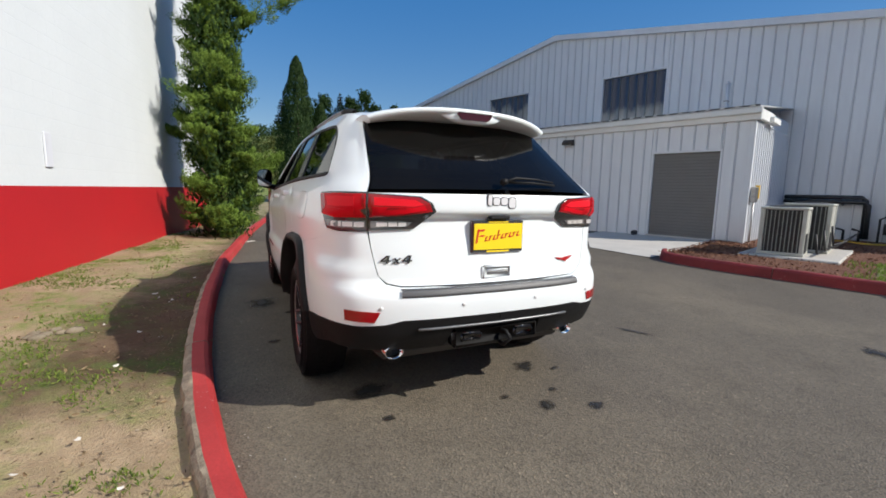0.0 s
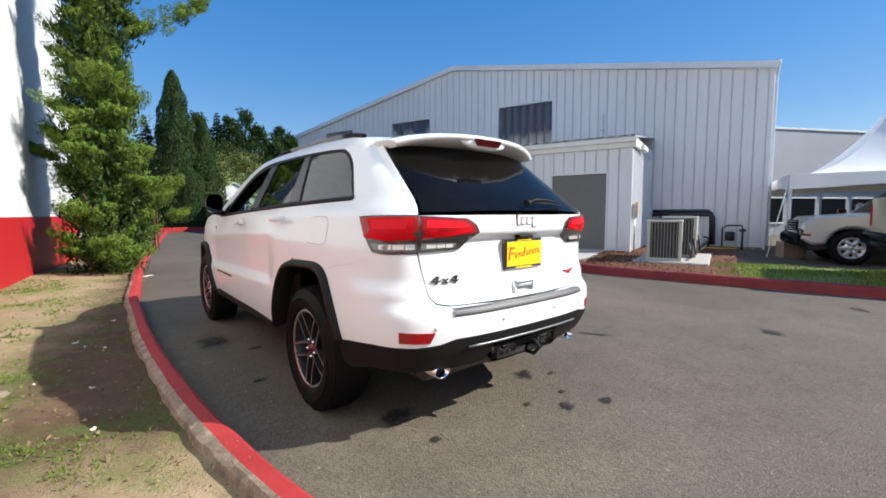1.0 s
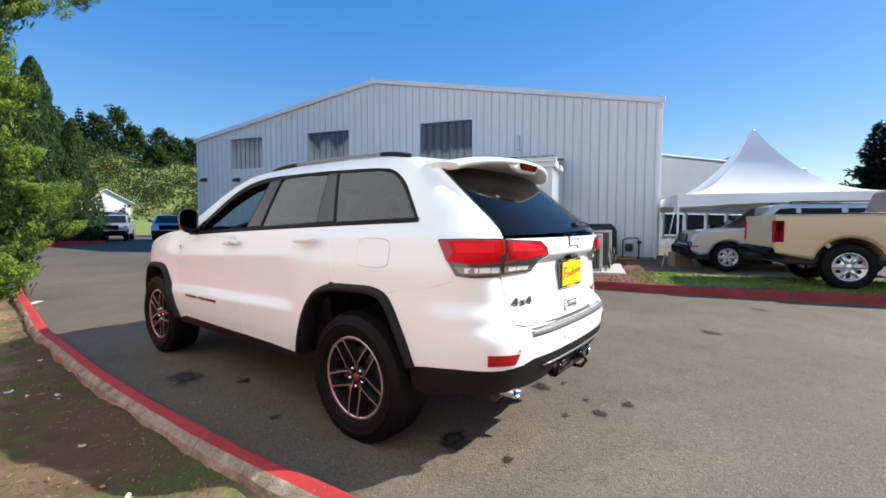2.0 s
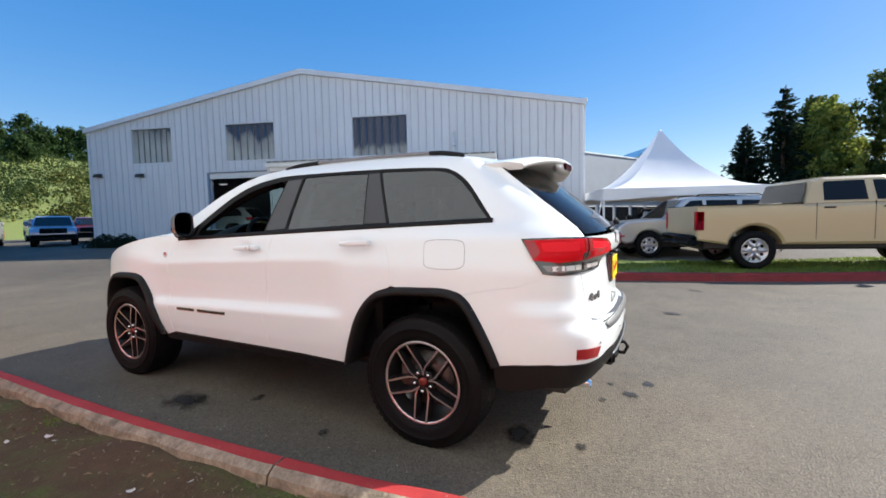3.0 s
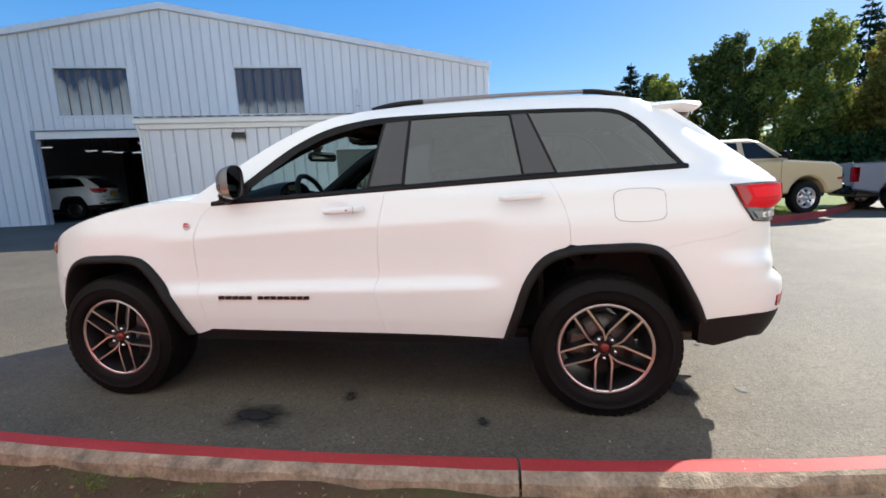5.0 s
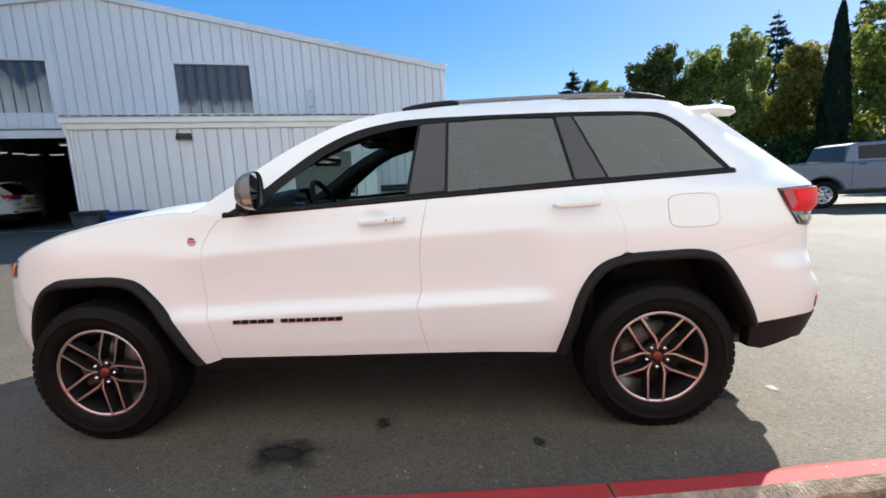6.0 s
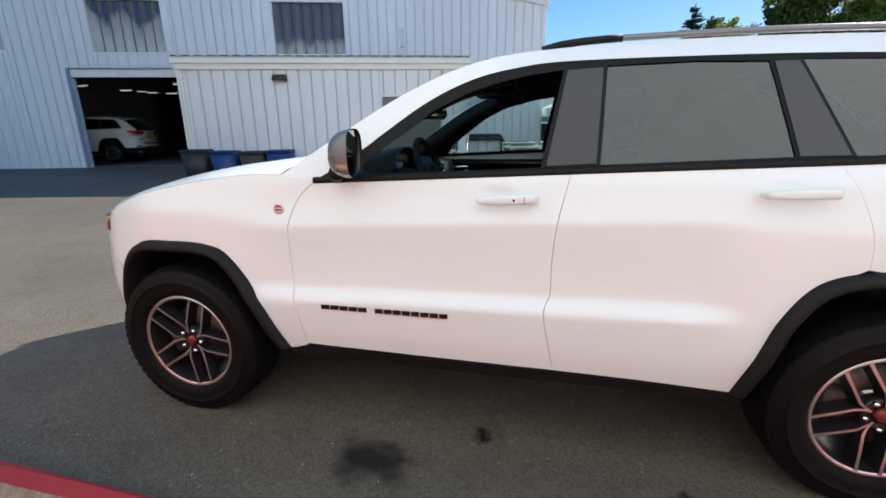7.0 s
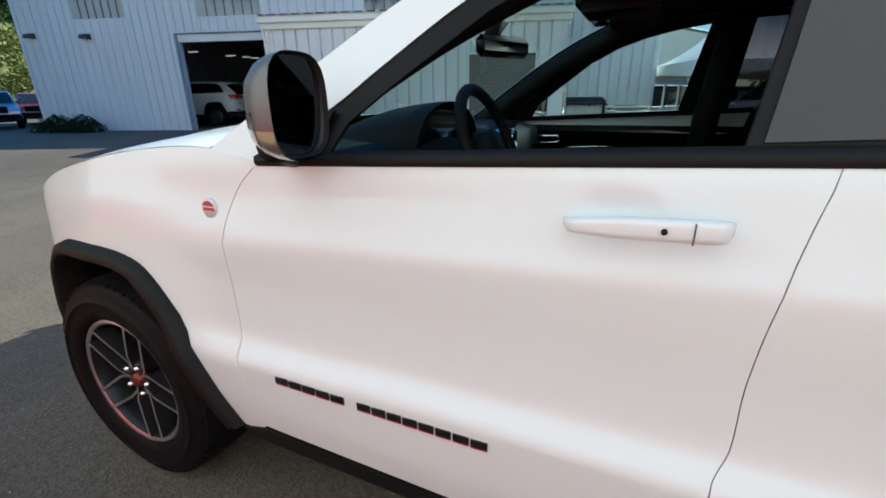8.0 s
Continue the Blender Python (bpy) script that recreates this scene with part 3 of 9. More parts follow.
def cladding_pan(sh, y0, y1, foot, tops, x, h=0.03):
    """One flat pan of a cladding sheet, proud of the grooves at both its sides."""
    b = 0.008
    (ta, tb), v = tops, []
    for xx, c in ((x, 0.0), (x - h, b)):
        v += [(xx, y0 + c, foot), (xx, y1 - c, foot), (xx, y1 - c, tb), (xx, y0 + c, ta)]
    sh.add(v, [(4, 7, 6, 5), (0, 4, 5, 1), (1, 5, 6, 2), (2, 6, 7, 3), (3, 7, 4, 0)])


def rib_bar(sh, y, z0, z1, x, out=-1, h=0.036, axis="y"):
    """One rolled trapezoid rib of a cladding sheet."""
    a, b = 0.031, 0.021
    if axis == "y":
        v = [(x, y - a, z0), (x + out * h, y - b, z0), (x + out * h, y + b, z0), (x, y + a, z0), (x, y - a, z1), (x + out * h, y - b, z1), (x + out * h, y + b, z1), (x, y + a, z1)]
    else:
        v = [(y - a, x, z0), (y - b, x + out * h, z0), (y + b, x + out * h, z0), (y + a, x, z0), (y - a, x, z1), (y - b, x + out * h, z1), (y + b, x + out * h, z1), (y + a, x, z1)]
    sh.add(v, [(0, 1, 5, 4), (1, 2, 6, 5), (2, 3, 7, 6), (4, 5, 6, 7), (3, 2, 1, 0)])


def metal_building():
    root = thing("warehouse", "grey-white ribbed steel warehouse with high window panels", "building", None, "", "structure")
    outline = [(YR, 0), (YL, 0), (YL, roof_z(YL)), (YP, PEAK), (YR, roof_z(YR))]
    gar = (GARAGE[0], GARAGE[1], GARAGE[2], GARAGE[3])
    outline = [(YR, 0), (gar[0], 0), (gar[0], gar[3]), (gar[1], gar[3]), (gar[1], 0), (YL, 0), (YL, EAVE), (YP, PEAK), (YR, EAVE)]
    holes = [[(a, c), (b, c), (b, d), (a, d)] for a, b, c, d in WINDOWS]
    v2, _, tri = fill(outline, holes)
    sh = Shape()
    for x in (FX, FX + 0.2):
        sh.add([(x, a, b) for a, b in v2], tri)
    for loop in (outline, *holes):
        n = len(loop)
        sh.add([(x, a, b) for x in (FX, FX + 0.2) for a, b in loop], [(i, (i + 1) % n, n + (i + 1) % n, n + i) for i in range(n)])
    part("wall_front", sh.weld(), CLADDING, root)
    opens = [*WINDOWS, gar]
    y = YR + 0.08
    while y < YL - 0.08:
        ye = min(y + 0.267, YL - 0.07)
        cuts = sorted({y, ye, *(e for a, b, c, d in opens for e in (a - 0.055, b + 0.055) if y + 0.01 < e < ye - 0.01)})
        rb = Shape()
        for y0, y1 in zip(cuts, cuts[1:]):
            foot, m = 0.02, (y0 + y1) / 2
            for a, b, c, d in sorted(opens, key=lambda o: o[2]):
                if a - 0.055 < m < b + 0.055:
                    if c - 0.07 > foot:
                        cladding_pan(rb, y0, y1, foot, (c - 0.07, c - 0.07), FX, 0.026)
                    foot = d + 0.058
            cladding_pan(rb, y0, y1, foot, (roof_z(y0) - 0.06, roof_z(y1) - 0.06), FX, 0.026)
        # dark strip in each groove paints the shadow of the sheet lap
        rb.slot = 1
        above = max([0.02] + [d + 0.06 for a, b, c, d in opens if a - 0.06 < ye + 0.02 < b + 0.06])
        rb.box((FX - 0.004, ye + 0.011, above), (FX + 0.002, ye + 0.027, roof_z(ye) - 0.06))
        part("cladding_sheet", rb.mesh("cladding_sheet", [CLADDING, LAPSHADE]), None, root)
        y += 0.305
    for nm, yy, out in (("wall_side_near", YR, -1), ("wall_side_far", YL, 1)):
        w = Shape().box((FX + 0.2, yy - out * 0.2, 0), (FX + DEPTH, yy, EAVE))
        part(nm, w, CLADDING, root)
        rb = Shape()
        for i in range(int(DEPTH / 0.305)):
            rib_bar(rb, FX + 0.3 + i * 0.305, 0.02, EAVE - 0.02, yy, out, axis="x")
        part("cladding_ribs", rb, CLADDING, root)
    bk = Shape().add([(FX + DEPTH, a, b) for a, b in [(YR, 0), (YL, 0), (YL, EAVE), (YP, PEAK), (YR, EAVE)]], [(0, 1, 2, 3, 4)])
    part("wall_back", bk, CLADDING, root)
    for nm, y0, y1 in (("roof_near", YR - 0.12, YP), ("roof_far", YL + 0.12, YP)):
        z0 = EAVE + 0.0
        r = Shape().add([(x, yy, zz + o) for o in (-0.04, 0.02) for x, yy, zz in ((FX - 0.12, y0, z0), (FX + DEPTH, y0, z0), (FX + DEPTH, y1, PEAK), (FX - 0.12, y1, PEAK))],
                        [(0, 1, 2, 3), (4, 5, 6, 7), (0, 4, 5, 1), (1, 5, 6, 2), (2, 6, 7, 3), (3, 7, 4, 0)])
        part(nm, r, ROOFSTEEL, root)
        tr = Shape().add([(x, yy, zz) for x in (FX - 0.15, FX - 0.035) for yy, zz in ((y0, z0 - 0.16), (y1, PEAK - 0.16), (y1, PEAK + 0.03), (y0, z0 + 0.03))],
                         [(0, 1, 2, 3), (4, 7, 6, 5), (0, 4, 5, 1), (1, 5, 6, 2), (2, 6, 7, 3), (3, 7, 4, 0)])
        part("gable_trim", tr, CLADDING, root)
    gt = Shape().box((FX - 0.14, YR - 0.2, EAVE - 0.1), (FX + DEPTH, YR - 0.08, EAVE + 0.06), 0.02)
    part("gutter", gt, TRIMWHITE, root)
    dn = Shape().tube([(FX - 0.02, YR - 0.14, EAVE - 0.1), (FX + 0.1, YR - 0.12, EAVE - 0.35), (FX + 0.1, YR - 0.1, 0.2)], 0.045, 8)
    part("downpipe", dn, CLADDING, root)
    for yy in (YR, YL):
        part("corner_trim", Shape().box((FX - 0.036, yy - 0.06, 0), (FX + 0.06, yy + 0.06, EAVE), 0.008), CLADDING, root)
    part("plinth", Shape().box((FX - 0.045, YR, 0), (FX - 0.004, GARAGE[0], 0.14), 0.01), CONCRETE, root)
    # workshop seen through the garage opening
    fl = Shape().box((FX + 0.2, YR + 0.2, 0.0), (FX + DEPTH, YL - 0.2, 0.40))
    part("floor", fl, SHOPFLOOR, root)
    for a, b, c, d in WINDOWS:
        wroot = part("window", Shape().box((FX - 0.03, a - 0.05, c - 0.07), (FX + 0.05, b + 0.05, c - 0.004), 0.01), CLADDING, root)
        for lo, hi in (((FX - 0.034, a - 0.06, c), (FX + 0.06, a - 0.002, d + 0.05)), ((FX - 0.034, b + 0.002, c), (FX + 0.06, b + 0.06, d + 0.05)), ((FX - 0.036, a - 0.06, d + 0.002), (FX + 0.06, b + 0.06, d + 0.06))):
            part("frame", Shape().box(lo, hi, 0.008), CLADDING, wroot)
        n = 7
        w = (b - a) / n
        for i in range(n):
            pn = Shape(True)
            ys = [a + w * i + w * q for q in (0.0, 0.08, 0.16, 0.5, 0.84, 0.92, 1.0)]
            dx = [0.0, 0.0, 0.022, 0.022, 0.022, 0.0, 0.0]
            pn.grid(lambda q, z: (FX + 0.06 + dx[q], ys[q], z), range(7), [c + (d - c) * k / 4 for k in range(5)], True)
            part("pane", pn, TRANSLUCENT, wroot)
            if i:
                part("glazing_rib", Shape().box((FX + 0.035, a + w * i - 0.014, c), (FX + 0.062, a + w * i + 0.014, d), 0.004), GLAZINGBAR, wroot)
    a, b, c, d = GARAGE
    part("garage_header", Shape().box((FX + 0.02, a, d - 0.24), (FX + 0.12, b, d - 0.004), 0.01), TRIMWHITE, root)
    for lo, hi in (((FX - 0.04, a - 0.09, 0), (FX + 0.22, a - 0.002, d)), ((FX - 0.04, b + 0.002, 0), (FX + 0.22, b + 0.10, d)), ((FX - 0.042, a - 0.09, d + 0.002), (FX + 0.22, b + 0.10, d + 0.032))):
        part("door_jamb", Shape().box(lo, hi, 0.01), CLADBLUE, root)
    return root


def translucent_panel():
    """Old corrugated glazing: dark and glossy, milky with dirt towards its foot."""
    m = bpy.data.materials.new("weathered_glazing")
    m.use_nodes = True
    t = m.node_tree
    p = t.nodes["Principled BSDF"]
    tc, sep = t.nodes.new("ShaderNodeTexCoord"), t.nodes.new("ShaderNodeSeparateXYZ")
    t.links.new(tc.outputs["Object"], sep.inputs[0])
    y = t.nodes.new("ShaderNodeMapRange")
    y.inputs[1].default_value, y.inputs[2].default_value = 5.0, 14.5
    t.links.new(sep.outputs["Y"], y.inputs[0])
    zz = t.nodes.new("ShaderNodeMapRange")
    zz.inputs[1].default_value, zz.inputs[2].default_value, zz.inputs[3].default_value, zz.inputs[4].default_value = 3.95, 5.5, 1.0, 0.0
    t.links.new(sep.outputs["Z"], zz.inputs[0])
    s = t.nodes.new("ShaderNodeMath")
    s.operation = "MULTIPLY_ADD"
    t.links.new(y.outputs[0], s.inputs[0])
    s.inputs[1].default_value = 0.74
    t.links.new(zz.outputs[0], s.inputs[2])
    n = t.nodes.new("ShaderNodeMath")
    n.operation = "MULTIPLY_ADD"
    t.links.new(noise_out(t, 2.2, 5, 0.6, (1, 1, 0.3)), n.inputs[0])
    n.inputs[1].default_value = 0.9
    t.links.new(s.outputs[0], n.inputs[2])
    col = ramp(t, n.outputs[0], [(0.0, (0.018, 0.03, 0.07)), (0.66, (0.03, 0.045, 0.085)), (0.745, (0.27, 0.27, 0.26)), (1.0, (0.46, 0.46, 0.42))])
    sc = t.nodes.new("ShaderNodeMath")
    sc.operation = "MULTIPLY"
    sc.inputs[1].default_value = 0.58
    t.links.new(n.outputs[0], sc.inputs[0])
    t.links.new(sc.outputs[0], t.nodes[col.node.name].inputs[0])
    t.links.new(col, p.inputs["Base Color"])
    p.inputs["Roughness"].default_value = 0.25
    return m


GLAZINGBAR = material("weathered_glazing_bar", (0.13, 0.135, 0.14), 0.6, dark=0.7, scale=4, fine=30)
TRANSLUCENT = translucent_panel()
CLADBLUE = material("blue_grey_jamb_paint", (0.20, 0.27, 0.36), 0.5, dark=0.9, scale=2, fine=30, fine_amt=0.1)
metal_building()


# ---- the low annex in front of it ----
AX, AYR, AYL, AZ = 10.91, -0.02, 7.16, 2.96


def annex():
    root = thing("annex", "low ribbed steel annex with white fascia and roll-up door", "building", None, "", "structure")
    a, b, c, d = 0.62, 2.17, 0.0, 2.30
    outline = [(AYR, 0), (a, 0), (a, d), (b, d), (b, 0), (AYL, 0), (AYL, AZ), (AYR, AZ)]
    v2, _, tri = fill(outline)
    sh = Shape()
    for x in (AX, AX + 0.15):
        sh.add([(x, p, q) for p, q in v2], tri)
    n = len(outline)
    sh.add([(x, p, q) for x in (AX, AX + 0.15) for p, q in outline], [(i, (i + 1) % n, n + (i + 1) % n, n + i) for i in range(n)])
    part("wall_front", sh.weld(), CLADDING, root)
    y = AYR + 0.16
    while y < AYL - 0.05:
        rb = Shape()
        cuts = sorted({y - 0.134, y + 0.134, *(e for e in (a - 0.06, b + 0.06) if y - 0.124 < e < y + 0.124)})
        for y0, y1 in zip(cuts, cuts[1:]):
            cladding_pan(rb, y0, y1, d + 0.05 if a - 0.06 < (y0 + y1) / 2 < b + 0.06 else 0.03, (AZ, AZ), AX, 0.024)
        # painted shadow line in the groove between two pans
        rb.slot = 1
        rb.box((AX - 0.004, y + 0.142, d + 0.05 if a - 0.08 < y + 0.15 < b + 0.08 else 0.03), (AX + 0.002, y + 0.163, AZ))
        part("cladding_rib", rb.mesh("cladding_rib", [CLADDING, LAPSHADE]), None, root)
        y += 0.305
    for yy, out in ((AYR, -1), (AYL, 1)):
        part("wall_side", Shape().box((AX + 0.15, yy, 0), (FX - 0.004, yy - out * 0.15, AZ + 0.35)), CLADDING, root)
        x = AX + 0.2
        while x < FX - 0.1:
            rb = Shape()
            rib_bar(rb, x, 0.03, AZ, yy, out, h=0.03, axis="x")
            part("cladding_rib", rb, CLADDING, root)
            x += 0.205
    part("corner_trim", Shape().box((AX - 0.03, AYR - 0.03, 0), (AX + 0.07, AYR + 0.09, AZ), 0.006), CLADDING, root)
    part("corner_trim", Shape().box((AX - 0.03, AYL - 0.06, 0.0), (AX + 0.07, AYL + 0.035, AZ), 0.006), TRIMWHITE, root)
    part("fascia", Shape().box((AX - 0.10, AYR - 0.12, AZ), (AX - 0.005, AYL + 0.12, AZ + 0.25), 0.012), TRIMWHITE, root)
    part("gutter", Shape().box((AX - 0.17, AYR - 0.14, AZ + 0.13), (AX - 0.102, AYL + 0.14, AZ + 0.27), 0.02), TRIMWHITE, root)
    part("fascia_return", Shape().box((AX - 0.004, AYR - 0.12, AZ + 0.02), (AX + 0.75, AYR - 0.035, AZ + 0.25), 0.012), TRIMWHITE, root)
    part("eave_return", Shape().box((AX + 0.752, AYR - 0.20, AZ + 0.02), (AX + 1.5, AYR - 0.035, AZ + 0.16), 0.012), TRIMWHITE, root)
    part("downpipe", Shape().tube([(AX - 0.12, AYL + 0.06, AZ + 0.1), (AX - 0.06, AYL + 0.03, AZ - 0.2), (AX - 0.06, AYL + 0.03, 0.15)], 0.035, 8), TRIMWHITE, root)
    rise = 0.45
    r = Shape().add([(x, yy, zz + o) for o in (0.0, 0.02) for x, yy, zz in ((AX - 0.16, AYR - 0.1, AZ + 0.27), (FX - 0.05, AYR - 0.1, AZ + 0.27 + rise), (FX - 0.05, AYL + 0.1, AZ + 0.27 + rise), (AX - 0.16, AYL + 0.1, AZ + 0.27))],
                    [(0, 1, 2, 3), (4, 5, 6, 7), (0, 4, 5, 1), (1, 5, 6, 2), (2, 6, 7, 3), (3, 7, 4, 0)])
    part("roof_sheet", r, ROOFSTEEL, root)
    # dark bar drawn in for the shaded gaps between the rib ends
    part("rib_gap_shade", Shape().box((AX - 0.165, AYR - 0.08, AZ + 0.291), (AX - 0.120, AYL + 0.08, AZ + 0.322)), DARKSTEEL, root)
    y = AYR + 0.05
    while y < AYL:
        rb = Shape().add([(AX - 0.2, y - 0.05, AZ + 0.288), (AX - 0.2, y - 0.022, AZ + 0.326), (AX - 0.2, y + 0.022, AZ + 0.326), (AX - 0.2, y + 0.05, AZ + 0.288),
                          (FX - 0.06, y - 0.05, AZ + 0.29 + rise), (FX - 0.06, y - 0.022, AZ + 0.328 + rise), (FX - 0.06, y + 0.022, AZ + 0.328 + rise), (FX - 0.06, y + 0.05, AZ + 0.29 + rise)],
                         [(0, 1, 5, 4), (1, 2, 6, 5), (2, 3, 7, 6), (3, 2, 1, 0)])
        part("roof_rib", rb, ROOFSTEEL, root)
        y += 0.305
    door = part("roll_up_door", Shape().box((AX + 0.04, a, 0.16), (AX + 0.06, b, d)), ROLLUP, root)
    z = 0.16
    while z < d - 0.01:
        part("slat", Shape().box((AX + 0.028, a + 0.005, z + 0.003), (AX + 0.042, b - 0.005, min(z + 0.075, d)), 0.006), ROLLUP, door)
        z += 0.078
    for lo, hi in (((AX - 0.03, a - 0.055, 0.1), (AX + 0.08, a - 0.002, d + 0.05)), ((AX - 0.03, b + 0.002, 0.1), (AX + 0.08, b + 0.055, d + 0.05)), ((AX - 0.032, a - 0.055, d + 0.002), (AX + 0.08, b + 0.055, d + 0.055))):
        part("door_frame", Shape().box(lo, hi, 0.006), CLADDING, root)
    part("threshold", Shape().box((AX - 0.05, a - 0.05, 0.1), (AX + 0.1, b + 0.05, 0.165), 0.008), SLAB, root)
    return root


annex()
apron = Shape(True)
apron.grid(lambda i, k: (lambda x, y: (x, y, max(ground_z(x, y) + 0.014, 0.13 * ease((x - 8.5) / 2.4))))(7.28 + (10.95 - 7.28) * i / 10 + 0.35 * (k / 6) * (1 - i / 10), 0.62 + (1.45 + 1.4 * min(1.0, i / 7)) * k / 6), range(11), range(7), True)
structure("concrete_apron", "pale concrete slab sloping to the roll-up door", "pavement", apron, SLAB)


# ---- the white and red building beside the lawn ----
def side_building():
    root = thing("showroom", "white-painted masonry building with a red base band", "building", None, "", "structure")
    yaw = math.degrees(math.atan2(WALL_D.y, WALL_D.x)) - 90
    root.matrix_world = pose(WALL_P.x, WALL_P.y, 0, 0, 0, yaw)
    # its own axes: y along the wall, x outwards
    y0, y1 = -34.0, 8.0
    # unseen top raised to block sky and bounce sunlight onto the car
    band, top = 1.17, 13.0
    part("wall_base", Shape().box((-8, y0, -0.1), (0, y1, band)), REDWALL, root)
    part("wall_upper", Shape().box((-8, y0, band + 0.001), (-0.006, y1 - 0.006, top)), WHITEWALL, root)
    part("parapet_cap", Shape().box((-8.05, y0, top), (0.05, y1 + 0.05, top + 0.1), 0.02), TRIMWHITE, root)
    part("vent_cover", Shape().box((-0.004, -0.72, 1.40), (0.02, -0.57, 1.82), 0.006), VENTGREY, root)
    return root


VENTGREY = plain("grey_vent_paint", (0.62, 0.63, 0.66), 0.5)
side_building()


# ---- the white SUV: x to its right, y ahead, origin on the ground between the axles ----
CAR = Matrix(((0.9523, 0.3052, 0, 1.321), (-0.3052, 0.9523, 0, 1.107), (0, 0, 1, 0), (0, 0, 0, 1)))
PLAN = np.array(spline([(0, 2.33), (-0.35, 2.30), (-0.56, 2.185), (-0.705, 2.02), (-0.822, 1.82), (-0.895, 1.4575), (-0.915, 0.9), (-0.92, 0.3), (-0.92, -0.4), (-0.915, -0.95), (-0.90, -1.4575), (-0.878, -1.85), (-0.838, -2.10), (-0.765, -2.25), (-0.64, -2.33), (-0.38, -2.385), (0, -2.40)], 24))
PARC = np.concatenate([[0], np.cumsum(np.hypot(*np.diff(PLAN, axis=0).T))])
PTAN = np.gradient(PLAN, PARC, axis=0)
SIDE_O = smooth_interp([0.30, 0.38, 0.45, 0.55, 0.66, 0.71, 0.765, 0.80, 0.90, 1.0, 1.03, 1.06, 1.12, 1.20, 1.24, 1.30, 1.45, 1.58, 1.64, 1.69, 1.73],
                       [-0.01, 0.015, 0.03, 0.045, 0.052, 0.048, 0.02, 0.012, 0.012, 0.02, 0.02, 0.013, 0.002, -0.01, -0.03, -0.055, -0.125, -0.19, -0.225, -0.27, -0.36])
REAR_O = smooth_interp([0.30, 0.40, 0.48, 0.55, 0.66, 0.70, 0.725, 0.745, 0.80, 0.88, 1.065, 1.09, 1.105, 1.16, 1.21, 1.25, 1.30, 1.41, 1.59, 1.66, 1.73],
                       [-0.12, -0.03, 0.03, 0.055, 0.065, 0.06, 0.045, 0.0, -0.002, -0.006, -0.024, 0.006, 0.022, 0.022, 0.008, -0.035, -0.095, -0.235, -0.46, -0.55, -0.64])
FRONT_O = smooth_interp([0.30, 0.45, 0.6, 0.8, 0.95, 1.05, 1.2], [-0.08, 0.0, 0.03, 0.02, 0.0, -0.06, -0.2])


SIDE_R = smooth_interp([0.30, 0.38, 0.46, 0.60, 0.75, 0.90, 1.03, 1.12, 1.20, 1.24, 1.30, 1.45, 1.58, 1.64, 1.69, 1.73],
                       [-0.01, 0.015, 0.030, 0.047, 0.042, 0.030, 0.023, 0.004, -0.010, -0.03, -0.055, -0.125, -0.19, -0.225, -0.27, -0.36])
DENTS = ((-0.060, 1.147), (-1.020, 1.184))    # finger hollows behind the door handles


def side_o(y, z):
    """How far the flank stands out: an upper crease under the handles, a belly, a ledge low on the doors."""
    if z >= 1.24 or z <= 0.38:
        return SIDE_O(z)
    zu = float(np.interp(y, [-2.0, -0.97, -0.25, 0.50, 0.84, 1.9], [1.10, 1.068, 1.042, 1.010, 0.992, 0.955]))
    zl = float(np.interp(y, [-0.95, -0.25, 0.37, 0.86], [0.712, 0.699, 0.690, 0.672]))
    crisp = float(np.interp(z, [0.38, 0.46, 0.53, zl - 0.010, zl + 0.004, zl + 0.046, zl + 0.060, zl + 0.10, 0.885, zu - 0.012, zu, zu + 0.012, zu + 0.045, zu + 0.11, 1.20, 1.24],
                            [0.015, 0.030, 0.041, 0.052, 0.051, 0.019, 0.0135, 0.010, 0.010, 0.0215, 0.0225, 0.0205, 0.0105, -0.004, -0.0115, -0.03]))
    k = ease((y + 1.0) / 0.24) * ease((1.18 - y) / 0.30)
    o = crisp * k + SIDE_R(z) * (1 - k)
    if y < -1.9:
        # the ledge round the corner of the rear bumper
        e = ease((-1.93 - y) / 0.22)
        o += e * float(np.interp(z, [0.50, 0.62, 0.800, 0.812, 0.865, 0.885, 1.0], [0.0, 0.004, 0.016, 0.015, -0.012, -0.014, 0.0]))
    for cy, cz in DENTS:
        d = ((y - cy) / 0.062) ** 2 + ((z - cz) / 0.030) ** 2
        if d < 3:
            o -= 0.008 * math.exp(-d * d * 1.6)
    return o


def u_of_y(y):
    k = (PLAN[:, 0] < -0.7)
    return float(np.interp(-y, -PLAN[k, 1], PARC[k]))


def u_of_x(x):
    k = PLAN[:, 1] < -2.0
    return float(np.interp(x, PLAN[k, 0], PARC[k]))


U_END = float(PARC[-1])


